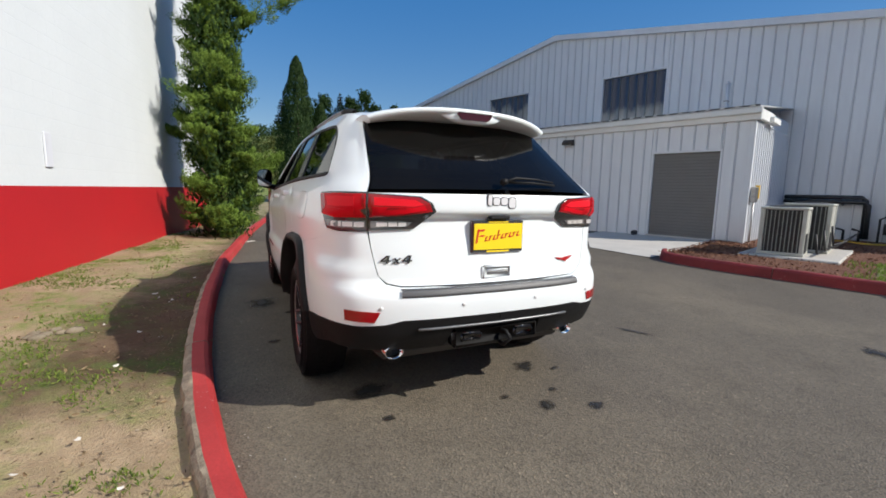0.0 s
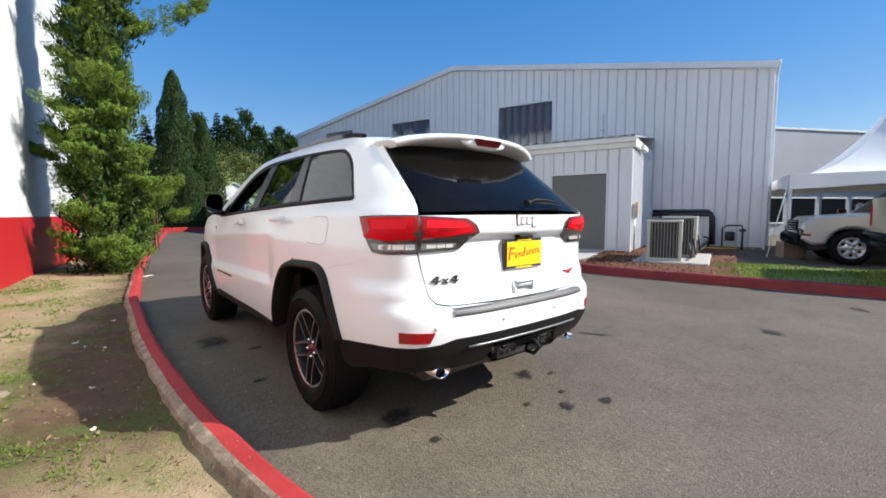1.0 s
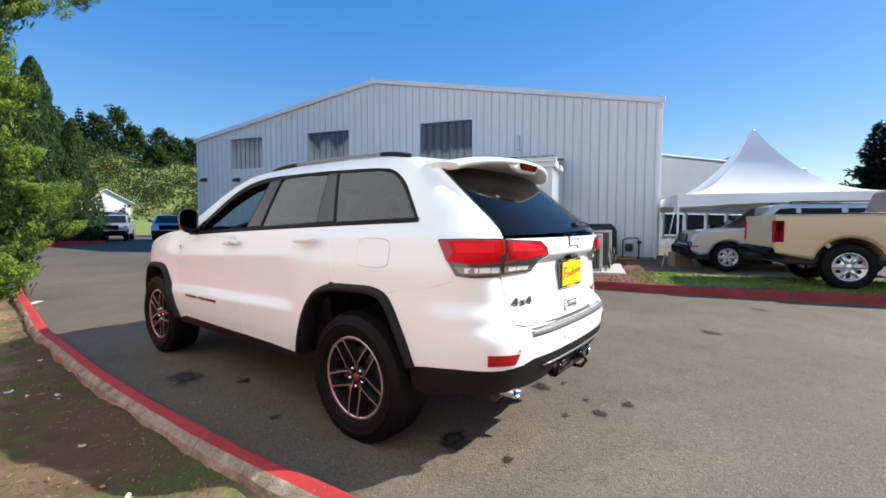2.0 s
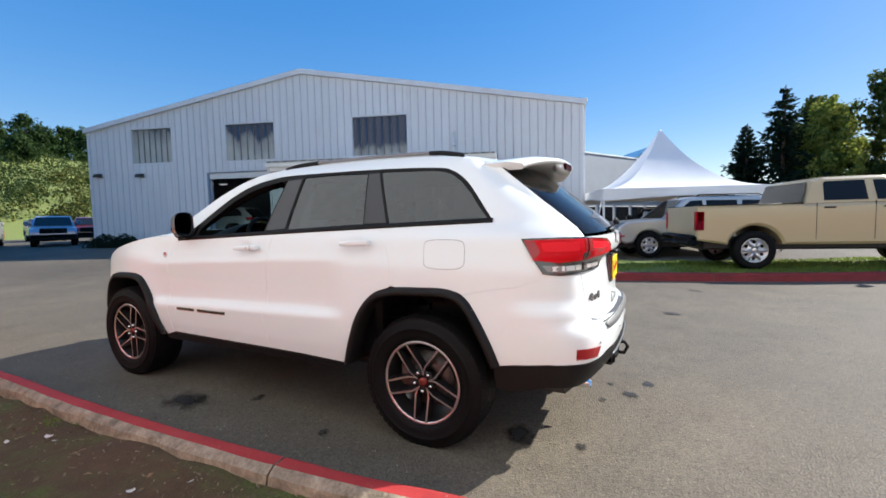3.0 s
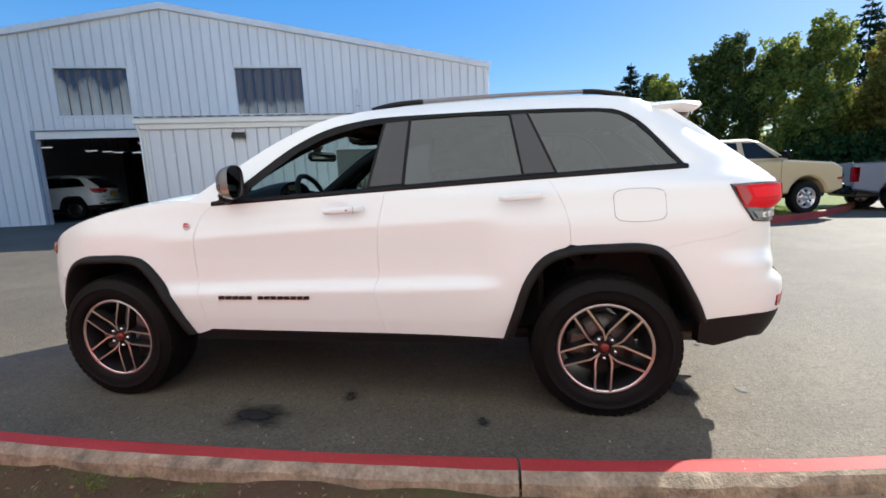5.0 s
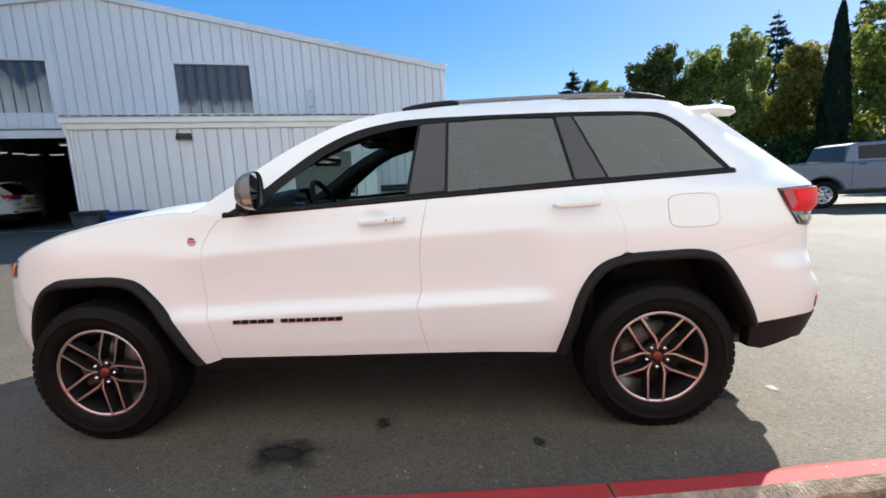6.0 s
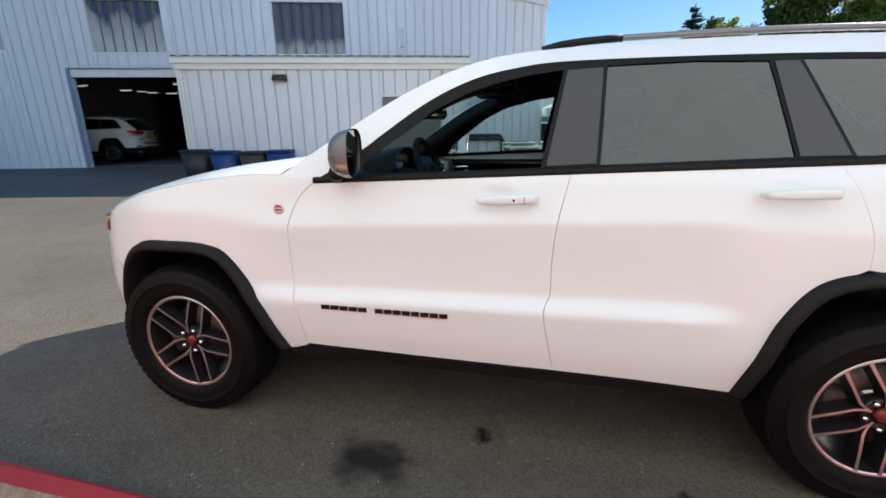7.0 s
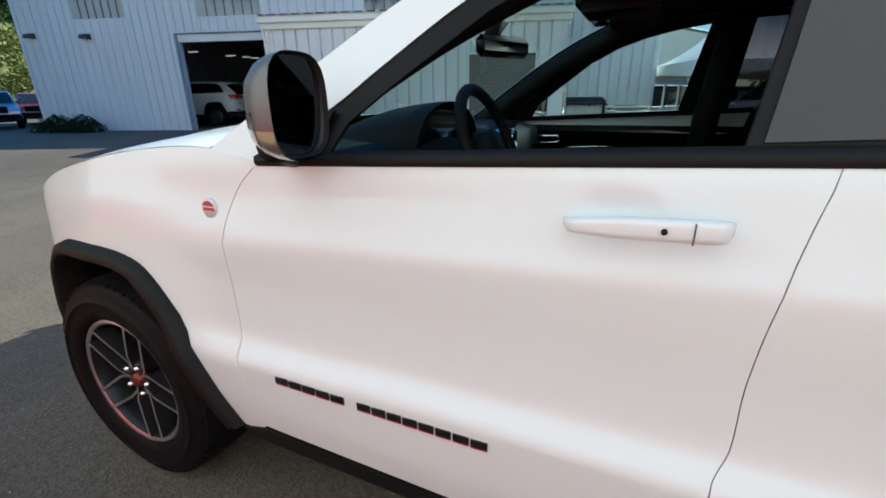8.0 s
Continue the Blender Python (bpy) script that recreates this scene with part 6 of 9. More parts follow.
    tread.grid(lambda u, i: skin(u, (0.7285, 0.731)[i], (0.008, -0.055)[i]), us, range(2), True)
    part("bumper_ledge", tread, STEPGREY, car)
    for x in (-0.62, -0.22, 0.22, 0.62):
        p = skin(u_of_x(x) if x < 0 else 2 * U_END - u_of_x(-x), 0.64, 0.0)
        part("parking_sensor", Shape(True).cyl(p + Vector((0, 0.004, 0)), p + Vector((0, -0.004, 0)), 0.010, 0.009, 16), CLEARPLASTIC, car)
    part("valance_insert", Shape(True).box((-0.27, -2.435, 0.395), (0.27, -2.36, 0.508), 0.02), BLACKTRIM, car)
    part("tow_cover", Shape(True).box((-0.225, -2.448, 0.432), (-0.10, -2.42, 0.482), 0.012), GLOSSBLACK, car)
    part("tow_cover", Shape(True).box((0.10, -2.448, 0.425), (0.225, -2.42, 0.482), 0.012), GLOSSBLACK, car)
    part("tow_hook", Shape(True).tube([(0.02, -2.40, 0.40), (0.02, -2.47, 0.40), (0.05, -2.49, 0.435), (0.03, -2.47, 0.47), (0.02, -2.40, 0.47)], 0.012, 8), BLACKTRIM, car)
    part("valance_strip", Shape(True).tube([skin(u, 0.525, 0.012) for u in [u_of_x(-0.45) + (2 * U_END - 2 * u_of_x(-0.45)) * k / 16 for k in range(17)]], 0.007, 6), SATINGREYMETAL, car)
    # under-body, so that no light passes
    part("underbody", Shape().box((-0.62, -2.25, 0.30), (0.62, 2.1, 0.42), 0.05), DARKSTEEL, car)
    part("floor_pan", Shape().box((-0.86, -0.9, 0.40), (0.86, 0.85, 0.46), 0.02), INTERIOR, car)
    interior(car)
    return car


def shrink(loop, d):
    """The outline moved inwards by d, for a shut line."""
    n = len(loop)
    area = sum(loop[i][0] * loop[(i + 1) % n][1] - loop[(i + 1) % n][0] * loop[i][1] for i in range(n))
    s = 1 if area > 0 else -1
    out = []
    for i in range(n):
        a, b = Vector(loop[i - 1]), Vector(loop[(i + 1) % n])
        t = (b - a).normalized()
        out.append((loop[i][0] - s * t.y * d, loop[i][1] + s * t.x * d))
    return out


def interior(car):
    """Dark cabin: dashboard, wheel, seats, door card, mirror."""
    db = Shape(True)
    prof = [(0.93, 1.19), (0.75, 1.205), (0.55, 1.20), (0.46, 1.165), (0.44, 1.08), (0.50, 0.95), (0.55, 0.75)]
    db.grid(lambda i, x: (x, prof[i][0] + 0.0, prof[i][1] + 0.03 * math.exp(-((x + 0.38) / 0.17) ** 2) * (1 if 0 < i < 4 else 0)), range(len(prof)), [-0.80 + 1.6 * k / 20 for k in range(21)])
    part("dashboard", db, INTERIOR, car)
    hood = Shape(True)
    hood.grid(lambda i, k: Vector((-0.38 + 0.24 * math.cos(math.pi * k / 14), 0.455 + 0.30 * i / 8, 1.10 + (0.208 - 0.06 * (i / 8) ** 2) * math.sin(math.pi * k / 14) ** 0.6)), range(9), range(15))
    part("instrument_hood", hood, INTERIOR, car)
    face = Shape()
    face.add([(-0.38 + 0.225 * math.cos(math.pi * k / 14), 0.485, 1.10 + 0.185 * math.sin(math.pi * k / 14) ** 0.6) for k in range(15)], [tuple(range(15))])
    part("instrument_panel", face, GLOSSBLACK, car)
    sw = Shape(True)
    c, q = Vector((-0.38, 0.322, 1.168)), Euler((radians(68), 0, 0)).to_matrix()
    ring = [c + q @ Vector((0.185 * math.cos(t), 0.185 * math.sin(t), 0)) for t in (2 * math.pi * k / 36 for k in range(37))]
    sw.tube(ring, 0.017, 8, False)
    wh = part("steering_wheel", sw, INTERIOR, car)
    part("wheel_boss", Shape(True).cyl(c + q @ Vector((0, 0, -0.03)), c + q @ Vector((0, 0, 0.025)), 0.07, 0.055, 20), INTERIOR, wh)
    for a in (200, 340, 270):
        t = radians(a)
        part("wheel_spoke", Shape(True).tube([c, c + q @ Vector((0.18 * math.cos(t), 0.18 * math.sin(t), 0))], [0.02, 0.012], 6), SATINGREYMETAL if a != 270 else INTERIOR, wh)
    for x in (-0.38, 0.38):
        st = part("seat", Shape(True).box((x - 0.26, -0.42, 0.62), (x + 0.26, 0.14, 0.80), 0.06), INTERIOR, car)
        part("seat_back", Shape(True).box((x - 0.25, -0.12, -0.07), (x + 0.25, 0.06, 0.58), 0.06, Matrix.Translation((0, -0.40, 0.74)) @ pose(0, 0, 0, 14, 0, 0)), INTERIOR, st)
        part("headrest", Shape(True).box((x - 0.13, -0.66, 1.34), (x + 0.13, -0.54, 1.52), 0.05), INTERIOR, st)
    rs = part("rear_seat", Shape(True).box((-0.66, -1.35, 0.62), (0.66, -0.85, 0.82), 0.06), INTERIOR, car)
    part("rear_seat_back", Shape(True).box((-0.66, -1.50, 0.78), (0.66, -1.34, 1.36), 0.06), INTERIOR, rs)
    for s in (-1, 1):
        dc = part("door_card", Shape(True).box((s * 0.80, -1.15, 0.46), (s * 0.87, 0.80, 1.175), 0.03), INTERIOR, car)
        if s > 0:
            part("inner_handle", Shape(True).tube([(0.79, 0.455, 1.085), (0.785, 0.44, 1.118), (0.783, 0.34, 1.122), (0.785, 0.32, 1.105), (0.783, 0.34, 1.088), (0.785, 0.44, 1.080), (0.79, 0.455, 1.085)], 0.0075, 8), CHROME, dc)
            part("chrome_strip", Shape(True).tube([(0.795, 0.455, 1.052), (0.795, 0.15, 1.070), (0.795, -0.135, 1.084)], 0.005, 6), CHROME, dc)
    part("console", Shape(True).box((-0.13, -0.4, 0.5), (0.13, 0.5, 0.93), 0.04), INTERIOR, car)
    part("centre_stack_trim", Shape(True).box((-0.15, 0.40, 0.98), (0.15, 0.45, 1.17), 0.01), SATINGREYMETAL, car)
    part("vent_bezel", Shape(True).box((-0.165, 0.325, 1.135), (-0.085, 0.40, 1.215), 0.012), CHROME, car)
    mi = part("inner_mirror", Shape(True).box((-0.130, -0.022, -0.036), (0.130, 0.022, 0.036), 0.022, pose(0, 0.415, 1.486, 0, 0, -27)), INTERIOR, car)
    part("mirror_stem", Shape(True).tube([(0, 0.43, 1.49), (0, 0.455, 1.525), (0, 0.44, 1.575)], [0.02, 0.03, 0.045], 8), INTERIOR, mi)
    for s in (-1, 1):
        pil = [p for p in ROOFLINE if p[0] > -0.06]
        pi = Shape(True)
        pi.tube([(s * abs(sy(y, z, -0.055).x), y - 0.035, z - 0.055) for y, z in pil], 0.052, 8)
        part("front_pillar_trim", pi, INTERIOR, car)
        part("centre_pillar_trim", Shape(True).tube([(s * 0.80, -0.32, 0.6), (s * 0.79, -0.33, 1.2), (s * 0.61, -0.37, 1.62)], 0.055, 8), INTERIOR, car)
        part("sun_visor", Shape(True).box((s * 0.2, 0.02, 1.60), (s * 0.55, 0.18, 1.625), 0.01), HEADLINER, car)
    part("windscreen_header", Shape(True).box((-0.62, -0.12, 1.585), (0.62, 0.13, 1.655), 0.03), HEADLINER, car)
    part("overhead_console", Shape(True).box((-0.12, -0.1, 1.56), (0.12, 0.16, 1.66), 0.02), HEADLINER, car)


PRIVACYREAR = thin_glass("rear_privacy_glass", (0.05, 0.05, 0.05), -0.065, 0.0, 0.012)
STICKER = material("window_sheet_paper", (0.62, 0.66, 0.60), 0.8, dark=0.6, scale=9, fine=40, stretch=(1, 1, 3))
STOPDARK = plain("dark_stop_lens", (0.045, 0.003, 0.005), 0.12)
BADGEEDGE = plain("dark_badge_edge", (0.10, 0.10, 0.105), 0.4)
BADGEWHITE = plain("pale_badge_metal", (0.72, 0.72, 0.73), 0.3, 0.1)
SEAMGREY = plain("shut_line_shade", (0.10, 0.10, 0.10), 0.6)
PLATERED = plain("red_plate_ink", (0.55, 0.015, 0.01), 0.45)
STEPGREY = material("grey_step_plastic", (0.085, 0.085, 0.088), 0.5, dark=0.85, scale=10, fine=200, bump=0.1)
CLEARPLASTIC = plain("sensor_cap", (0.62, 0.62, 0.62), 0.35)
SUV = suv()


# ---- other vehicles ----
def slab_body(sh, outline, W, edge=0.05, tumble=0.0, zb=1.0, step=0.0):
    """A body closed all round from a side outline: full width, with its rim rounded off."""
    inner = shrink(outline, edge)
    n = len(outline)

    def wx(w, z):
        return w - tumble * max(0.0, z - zb)
    rows = [(-1, inner, W), (-1, outline, W - edge * 0.8), (1, outline, W - edge * 0.8), (1, inner, W)]
    for (s0, l0, w0), (s1, l1, w1) in zip(rows, rows[1:]):
        sh.add([(s0 * wx(w0, z), y, z) for y, z in l0] + [(s1 * wx(w1, z), y, z) for y, z in l1], [(i, (i + 1) % n, n + (i + 1) % n, n + i) for i in range(n)])
    v2, _, tri = fill(inner)
    for s in (-1, 1):
        sh.add([(s * wx(W, z), y, z) for y, z in v2], tri)


def plain_wheel(parent, x, y, r, rim, spokes=6):
    hub = new("wheel", None)
    hub.parent = parent
    hub.matrix_local = pose(x, y, r, 0, 0, 0 if x < 0 else 180)
    part("tyre", Shape(True).lathe([(-0.09, r * 0.62), (-0.115, r * 0.68), (-0.12, r * 0.85), (-0.10, r * 0.97), (-0.07, r), (0.07, r), (0.10, r * 0.97), (0.12, r * 0.8), (0.1, r * 0.62)], 36), RUBBER, hub)
    rm = part("rim", Shape(True).lathe([(-0.095, r * 0.63), (-0.105, r * 0.60), (-0.07, r * 0.56), (-0.05, r * 0.5), (-0.06, r * 0.3), (-0.085, r * 0.2), (-0.095, 0.0)], 36), rim, hub)
    for k in range(spokes):
        a = 2 * math.pi * k / spokes
        part("spoke", Shape(True).tube([(-0.09, r * 0.15 * math.cos(a), r * 0.15 * math.sin(a)), (-0.075, r * 0.57 * math.cos(a), r * 0.57 * math.sin(a))], [r * 0.10, r * 0.07], 6), rim, rm)
    for k in range(spokes):
        a = 2 * math.pi * (k + 0.5) / spokes
        part("rim_hole", Shape(True).cyl((-0.045, r * 0.42 * math.cos(a), r * 0.42 * math.sin(a)), (-0.064, r * 0.42 * math.cos(a), r * 0.42 * math.sin(a)), r * 0.085, None, 10), BLACKTRIM, rm)
    return hub


def vehicle(name, label, m, paint, kind, lower=None, rim=None, bed=0.0):
    """Pickup, estate or hatchback seen from afar, with glazing, lamps, mirrors, handles and shut lines."""
    car = thing(name, label, "pickup" if kind == "pickup" else "car", m, "parked cars")
    rim = rim or MACHINED
    if kind == "pickup":
        W, r, wh = 0.99, 0.40, (1.93, -1.87 + bed)
        top = [(-2.98 + bed, 0.62), (-2.98 + bed, 1.33), (-1.02, 1.34), (-1.0, 1.32), (0.0, 1.33), (1.02, 1.31), (1.25, 1.34), (2.6, 1.24), (2.86, 1.10), (2.90, 0.60), (2.6, 0.50)]
        zb = 0.52
        cab = [(-0.98, 1.29), (-0.84, 1.80), (-0.60, 1.86), (0.45, 1.87), (0.72, 1.81), (1.40, 1.31)]
        panes = [[(-0.64, 1.39), (-0.62, 1.74), (-0.58, 1.77), (0.10, 1.78), (0.12, 1.39)], [(0.27, 1.39), (0.24, 1.78), (0.60, 1.77), (1.13, 1.38)]]
        seams = [(-0.80, 0.62, 1.33), (0.20, 0.62, 1.37), (1.18, 0.62, 1.32)]
        handles = [(-0.58, 1.25), (0.42, 1.25)]
        screen, back = ((1.35, 1.35), (0.76, 1.79)), ((-0.965, 1.36), (-0.87, 1.77))
    elif kind == "estate":
        W, r, wh = 0.91, 0.37, (1.45, -1.45)
        top = [(-2.30, 0.55), (-2.36, 1.0), (-2.25, 1.12), (0.9, 1.10), (1.0, 1.14), (2.1, 1.05), (2.30, 0.90), (2.34, 0.55), (2.1, 0.42)]
        zb = 0.45
        cab = [(-2.24, 1.08), (-2.0, 1.66), (-1.8, 1.73), (0.2, 1.74), (0.42, 1.68), (1.12, 1.10)]
        panes = [[(-1.95, 1.2), (-1.78, 1.6), (-1.12, 1.62), (-1.05, 1.18)], [(-0.98, 1.18), (-0.98, 1.62), (-0.15, 1.63), (-0.15, 1.17)], [(-0.05, 1.17), (-0.05, 1.63), (0.28, 1.62), (0.85, 1.15)]]
        seams = [(-1.02, 0.6, 1.16), (-0.1, 0.55, 1.16), (0.92, 0.55, 1.12)]
        handles = [(-0.85, 1.03), (0.05, 1.03)]
        screen, back = ((1.08, 1.13), (0.46, 1.66)), ((-2.22, 1.14), (-2.03, 1.60))
    else:
        W, r, wh = 0.87, 0.33, (1.28, -1.28)
        top = [(-1.92, 0.50), (-2.0, 0.92), (-1.9, 1.02), (0.8, 0.98), (0.95, 0.99), (1.85, 0.86), (2.02, 0.70), (2.03, 0.42), (1.8, 0.34)]
        zb = 0.36
        cab = [(-1.9, 0.98), (-1.62, 1.42), (-1.4, 1.49), (-0.1, 1.50), (0.12, 1.46), (1.02, 0.98)]
        panes = [[(-1.5, 1.06), (-1.38, 1.36), (-0.72, 1.40), (-0.72, 1.05)], [(-0.62, 1.05), (-0.62, 1.40), (-0.05, 1.40), (0.62, 1.03)]]
        seams = [(-0.67, 0.5, 1.04), (0.72, 0.5, 1.0)]
        handles = [(-1.0, 0.92), (-0.4, 0.92)]
        screen, back = ((0.98, 1.01), (0.16, 1.44)), ((-1.87, 1.03), (-1.65, 1.39))
    outline = list(top)
    gap = r + (0.12 if kind == "pickup" else 0.07)
    for y in sorted(wh, reverse=True):
        n = 14
        for k in range(n + 1):
            a = math.pi * k / n
            outline.append((y + gap * math.cos(a), max(zb, r + gap * math.sin(a))))
    sh = Shape(False)
    slab_body(sh, outline, W, 0.05)
    body = part("body", sh.weld(), paint, car)
    cb = Shape(False)
    slab_body(cb, cab, W - 0.05, 0.05, 0.28, cab[0][1])
    part("cabin", cb.weld(), paint, car)

    def side_x(z):
        return W - 0.05 - 0.28 * max(0.0, z - cab[0][1]) + 0.004
    for s in (-1, 1):
        for pn in panes:
            ps = Shape()
            ps.add([(s * side_x(z), y, z) for y, z in pn], [tuple(range(len(pn)))])
            part("window", ps, CARGLASS, car)
        for y, z0, z1 in seams:
            part("door_seam", Shape().box((s * (W - 0.012), y - 0.005, z0), (s * (W + 0.002), y + 0.005, z1)), RUBBERSEAL, body)
        for y, z in handles:
            part("door_handle", Shape(True).box((s * (W - 0.01), y - 0.10, z - 0.016), (s * (W + 0.03), y + 0.10, z + 0.016), 0.01), BLACKTRIM if kind == "pickup" else paint, body)
        f0 = top[-2][0]
        part("headlight", Shape(True).box((s * (W - 0.30), f0 - 0.16, top[-3][1] - 0.30), (s * (W - 0.004), f0 + 0.01, top[-3][1] - 0.12), 0.03), CLEARLENS, car)
        part("indicator", Shape(True).box((s * (W - 0.12), f0 - 0.20, top[-3][1] - 0.29), (s * (W + 0.004), f0 - 0.02, top[-3][1] - 0.22), 0.01), ORANGE, car)
        b0 = top[0][0]
        part("taillight", Shape(True).box((s * (W - 0.12), b0 - 0.012, top[1][1] - 0.52), (s * (W + 0.006), b0 + 0.16, top[1][1] - 0.10), 0.02), REDLENS2, car)
        mp = cab[-1]
        mo = part("door_mirror", Shape(True).box((s * (W + 0.02), mp[0] - 0.30, mp[1] + 0.06), (s * (W + 0.22), mp[0] - 0.16, mp[1] + 0.26), 0.04), BLACKTRIM if kind == "pickup" else paint, car)
        part("mirror_arm", Shape().box((s * (W - 0.08), mp[0] - 0.26, mp[1] + 0.08), (s * (W + 0.05), mp[0] - 0.2, mp[1] + 0.12), 0.01), BLACKTRIM, mo)
        for y in wh:
            plain_wheel(car, s * (W - 0.12), y, r, rim)
    for (y0, z0), (y1, z1), d, nm in ((*screen, 0.016, "windscreen"), (*back, -0.016, "rear_window")):
        q = Shape().add([(-side_x(z0) + 0.08, y0 + d, z0 + 0.006), (side_x(z0) - 0.08, y0 + d, z0 + 0.006), (side_x(z1) - 0.06, y1 + d, z1), (-side_x(z1) + 0.06, y1 + d, z1)], [(0, 1, 2, 3)])
        part(nm, q, CARGLASS, car)
    low = lower or BLACKTRIM
    f0, b0 = top[-2][0], top[0][0]
    part("front_bumper", Shape(True).box((-W + 0.02, f0 - 0.10, zb - 0.05), (W - 0.02, f0 + 0.10, zb + 0.22), 0.05), low, car)
    part("rear_bumper", Shape(True).box((-W + 0.02, b0 - 0.13, zb - 0.02), (W - 0.02, b0 + 0.06, zb + 0.20), 0.04), low, car)
    part("grille", Shape(True).box((-0.5, f0 - 0.05, zb + 0.26), (0.5, f0 + 0.015, zb + 0.52), 0.02), BLACKTRIM, car)
    for k in range(4):
        part("grille_bar", Shape().box((-0.49, f0 + 0.010, zb + 0.29 + k * 0.06), (0.49, f0 + 0.022, zb + 0.31 + k * 0.06), 0.004), CHROME if kind != "hatch" else BLACKTRIM, car)
    part("underbody", Shape().box((-W + 0.25, b0 + 0.2, 0.40 if kind == "pickup" else 0.28), (W - 0.25, f0 - 0.2, zb + 0.1), 0.04), DARKSTEEL, car)
    if kind == "pickup":
        part("load_bed_rail", Shape(True).box((-W + 0.01, -2.96 + bed, 1.332), (-W + 0.09, -1.02, 1.352), 0.008), BLACKTRIM, car)
        part("load_bed_rail", Shape(True).box((W - 0.09, -2.96 + bed, 1.332), (W - 0.01, -1.02, 1.352), 0.008), BLACKTRIM, car)
    if kind == "estate":
        for s in (-1, 1):
            part("roof_rail", Shape(True).tube([(s * 0.62, 0.1, 1.73), (s * 0.62, 0.0, 1.79), (s * 0.62, -1.6, 1.79), (s * 0.62, -1.75, 1.72)], 0.018, 6), BLACKTRIM, car)
    return car


CARGLASS = plain("dark_car_glass", (0.012, 0.014, 0.016), 0.06)
CARGLASS.node_tree.nodes["Principled BSDF"].inputs["Specular IOR Level"].default_value = 0.22
TAN = plain("tan_car_paint", (0.50, 0.40, 0.23), 0.35, coat=0.6)
SILVER = plain("silver_car_paint", (0.52, 0.52, 0.50), 0.32, 0.4, coat=0.7)
SILVERBLUE = plain("silver_blue_car_paint", (0.42, 0.47, 0.58), 0.3, 0.3, coat=0.8)
GREYBLUE = plain("grey_blue_car_paint", (0.13, 0.17, 0.22), 0.4, 0.1, coat=0.2)
BLUE = plain("blue_car_paint", (0.03, 0.09, 0.32), 0.3, 0.2, coat=0.8)
REDCAR = plain("dark_red_car_paint", (0.15, 0.010, 0.010), 0.3, coat=0.8)
DARKCAR = plain("dark_car_paint", (0.03, 0.012, 0.014), 0.25, coat=0.8)
vehicle("pickup", "tan crew-cab pickup parked on the grass strip", pose(8.21, -7.39, 0.13, 0, 0, 177.7), TAN, "pickup")
vehicle("pickup", "grey-blue crew-cab pickup parked across the yard", pose(7.57, -14.22, 0.0, 0, 0, 152.6), GREYBLUE, "pickup", bed=0.40)
vehicle("estate_car", "silver estate car with dark bumpers beside the tent", pose(11.75, -5.9, 0.06, 0, 0, 3), SILVER, "estate")
vehicle("hatchback", "silver-blue hatchback parked beyond the warehouse", pose(16.6, 22.7, 0.38, 0, 0, 140), SILVERBLUE, "hatch")
vehicle("hatchback", "dull red hatchback parked beyond the warehouse", pose(20.4, 24.7, 0.38, 0, 0, 138), REDCAR, "hatch")
vehicle("estate_car", "dark maroon estate car parked by the cedar hedge", pose(16.4, 28.6, 0.38, 0, 0, 125), DARKCAR, "estate")
vehicle("hatchback", "pale silver hatchback parked at the road's end", pose(15.2, 25.6, 0.38, 0, 0, 140), SILVER, "hatch")
vehicle("hatchback", "bright blue hatchback parked at the road's end", pose(22.8, 31.0, 0.38, 0, 0, 150), BLUE, "hatch")
vehicle("hatchback", "dark car parked beneath the white tent", pose(15.3, -6.3, 0.07, 0, 0, 60), DARKCAR, "hatch")
vehicle("estate_car", "dark red estate car parked under the trees", pose(12.6, -23.5, 0, 0, 0, 205), DARKCAR, "estate")
garage_car = copy_thing(SUV, pose(17.85, 14.25, 0.40, 0, 0, 0))
tagged(garage_car, "white estate car standing inside the dim workshop", "car")


# ---- workshop interior ----
GLOWTUBE = plain("fluorescent_tube", (0.9, 0.97, 1.0), 0.4, emit=0.4)
# near-black colour of the added lining carries the workshop's dimness
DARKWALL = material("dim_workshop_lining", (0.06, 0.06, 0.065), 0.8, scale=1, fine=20)


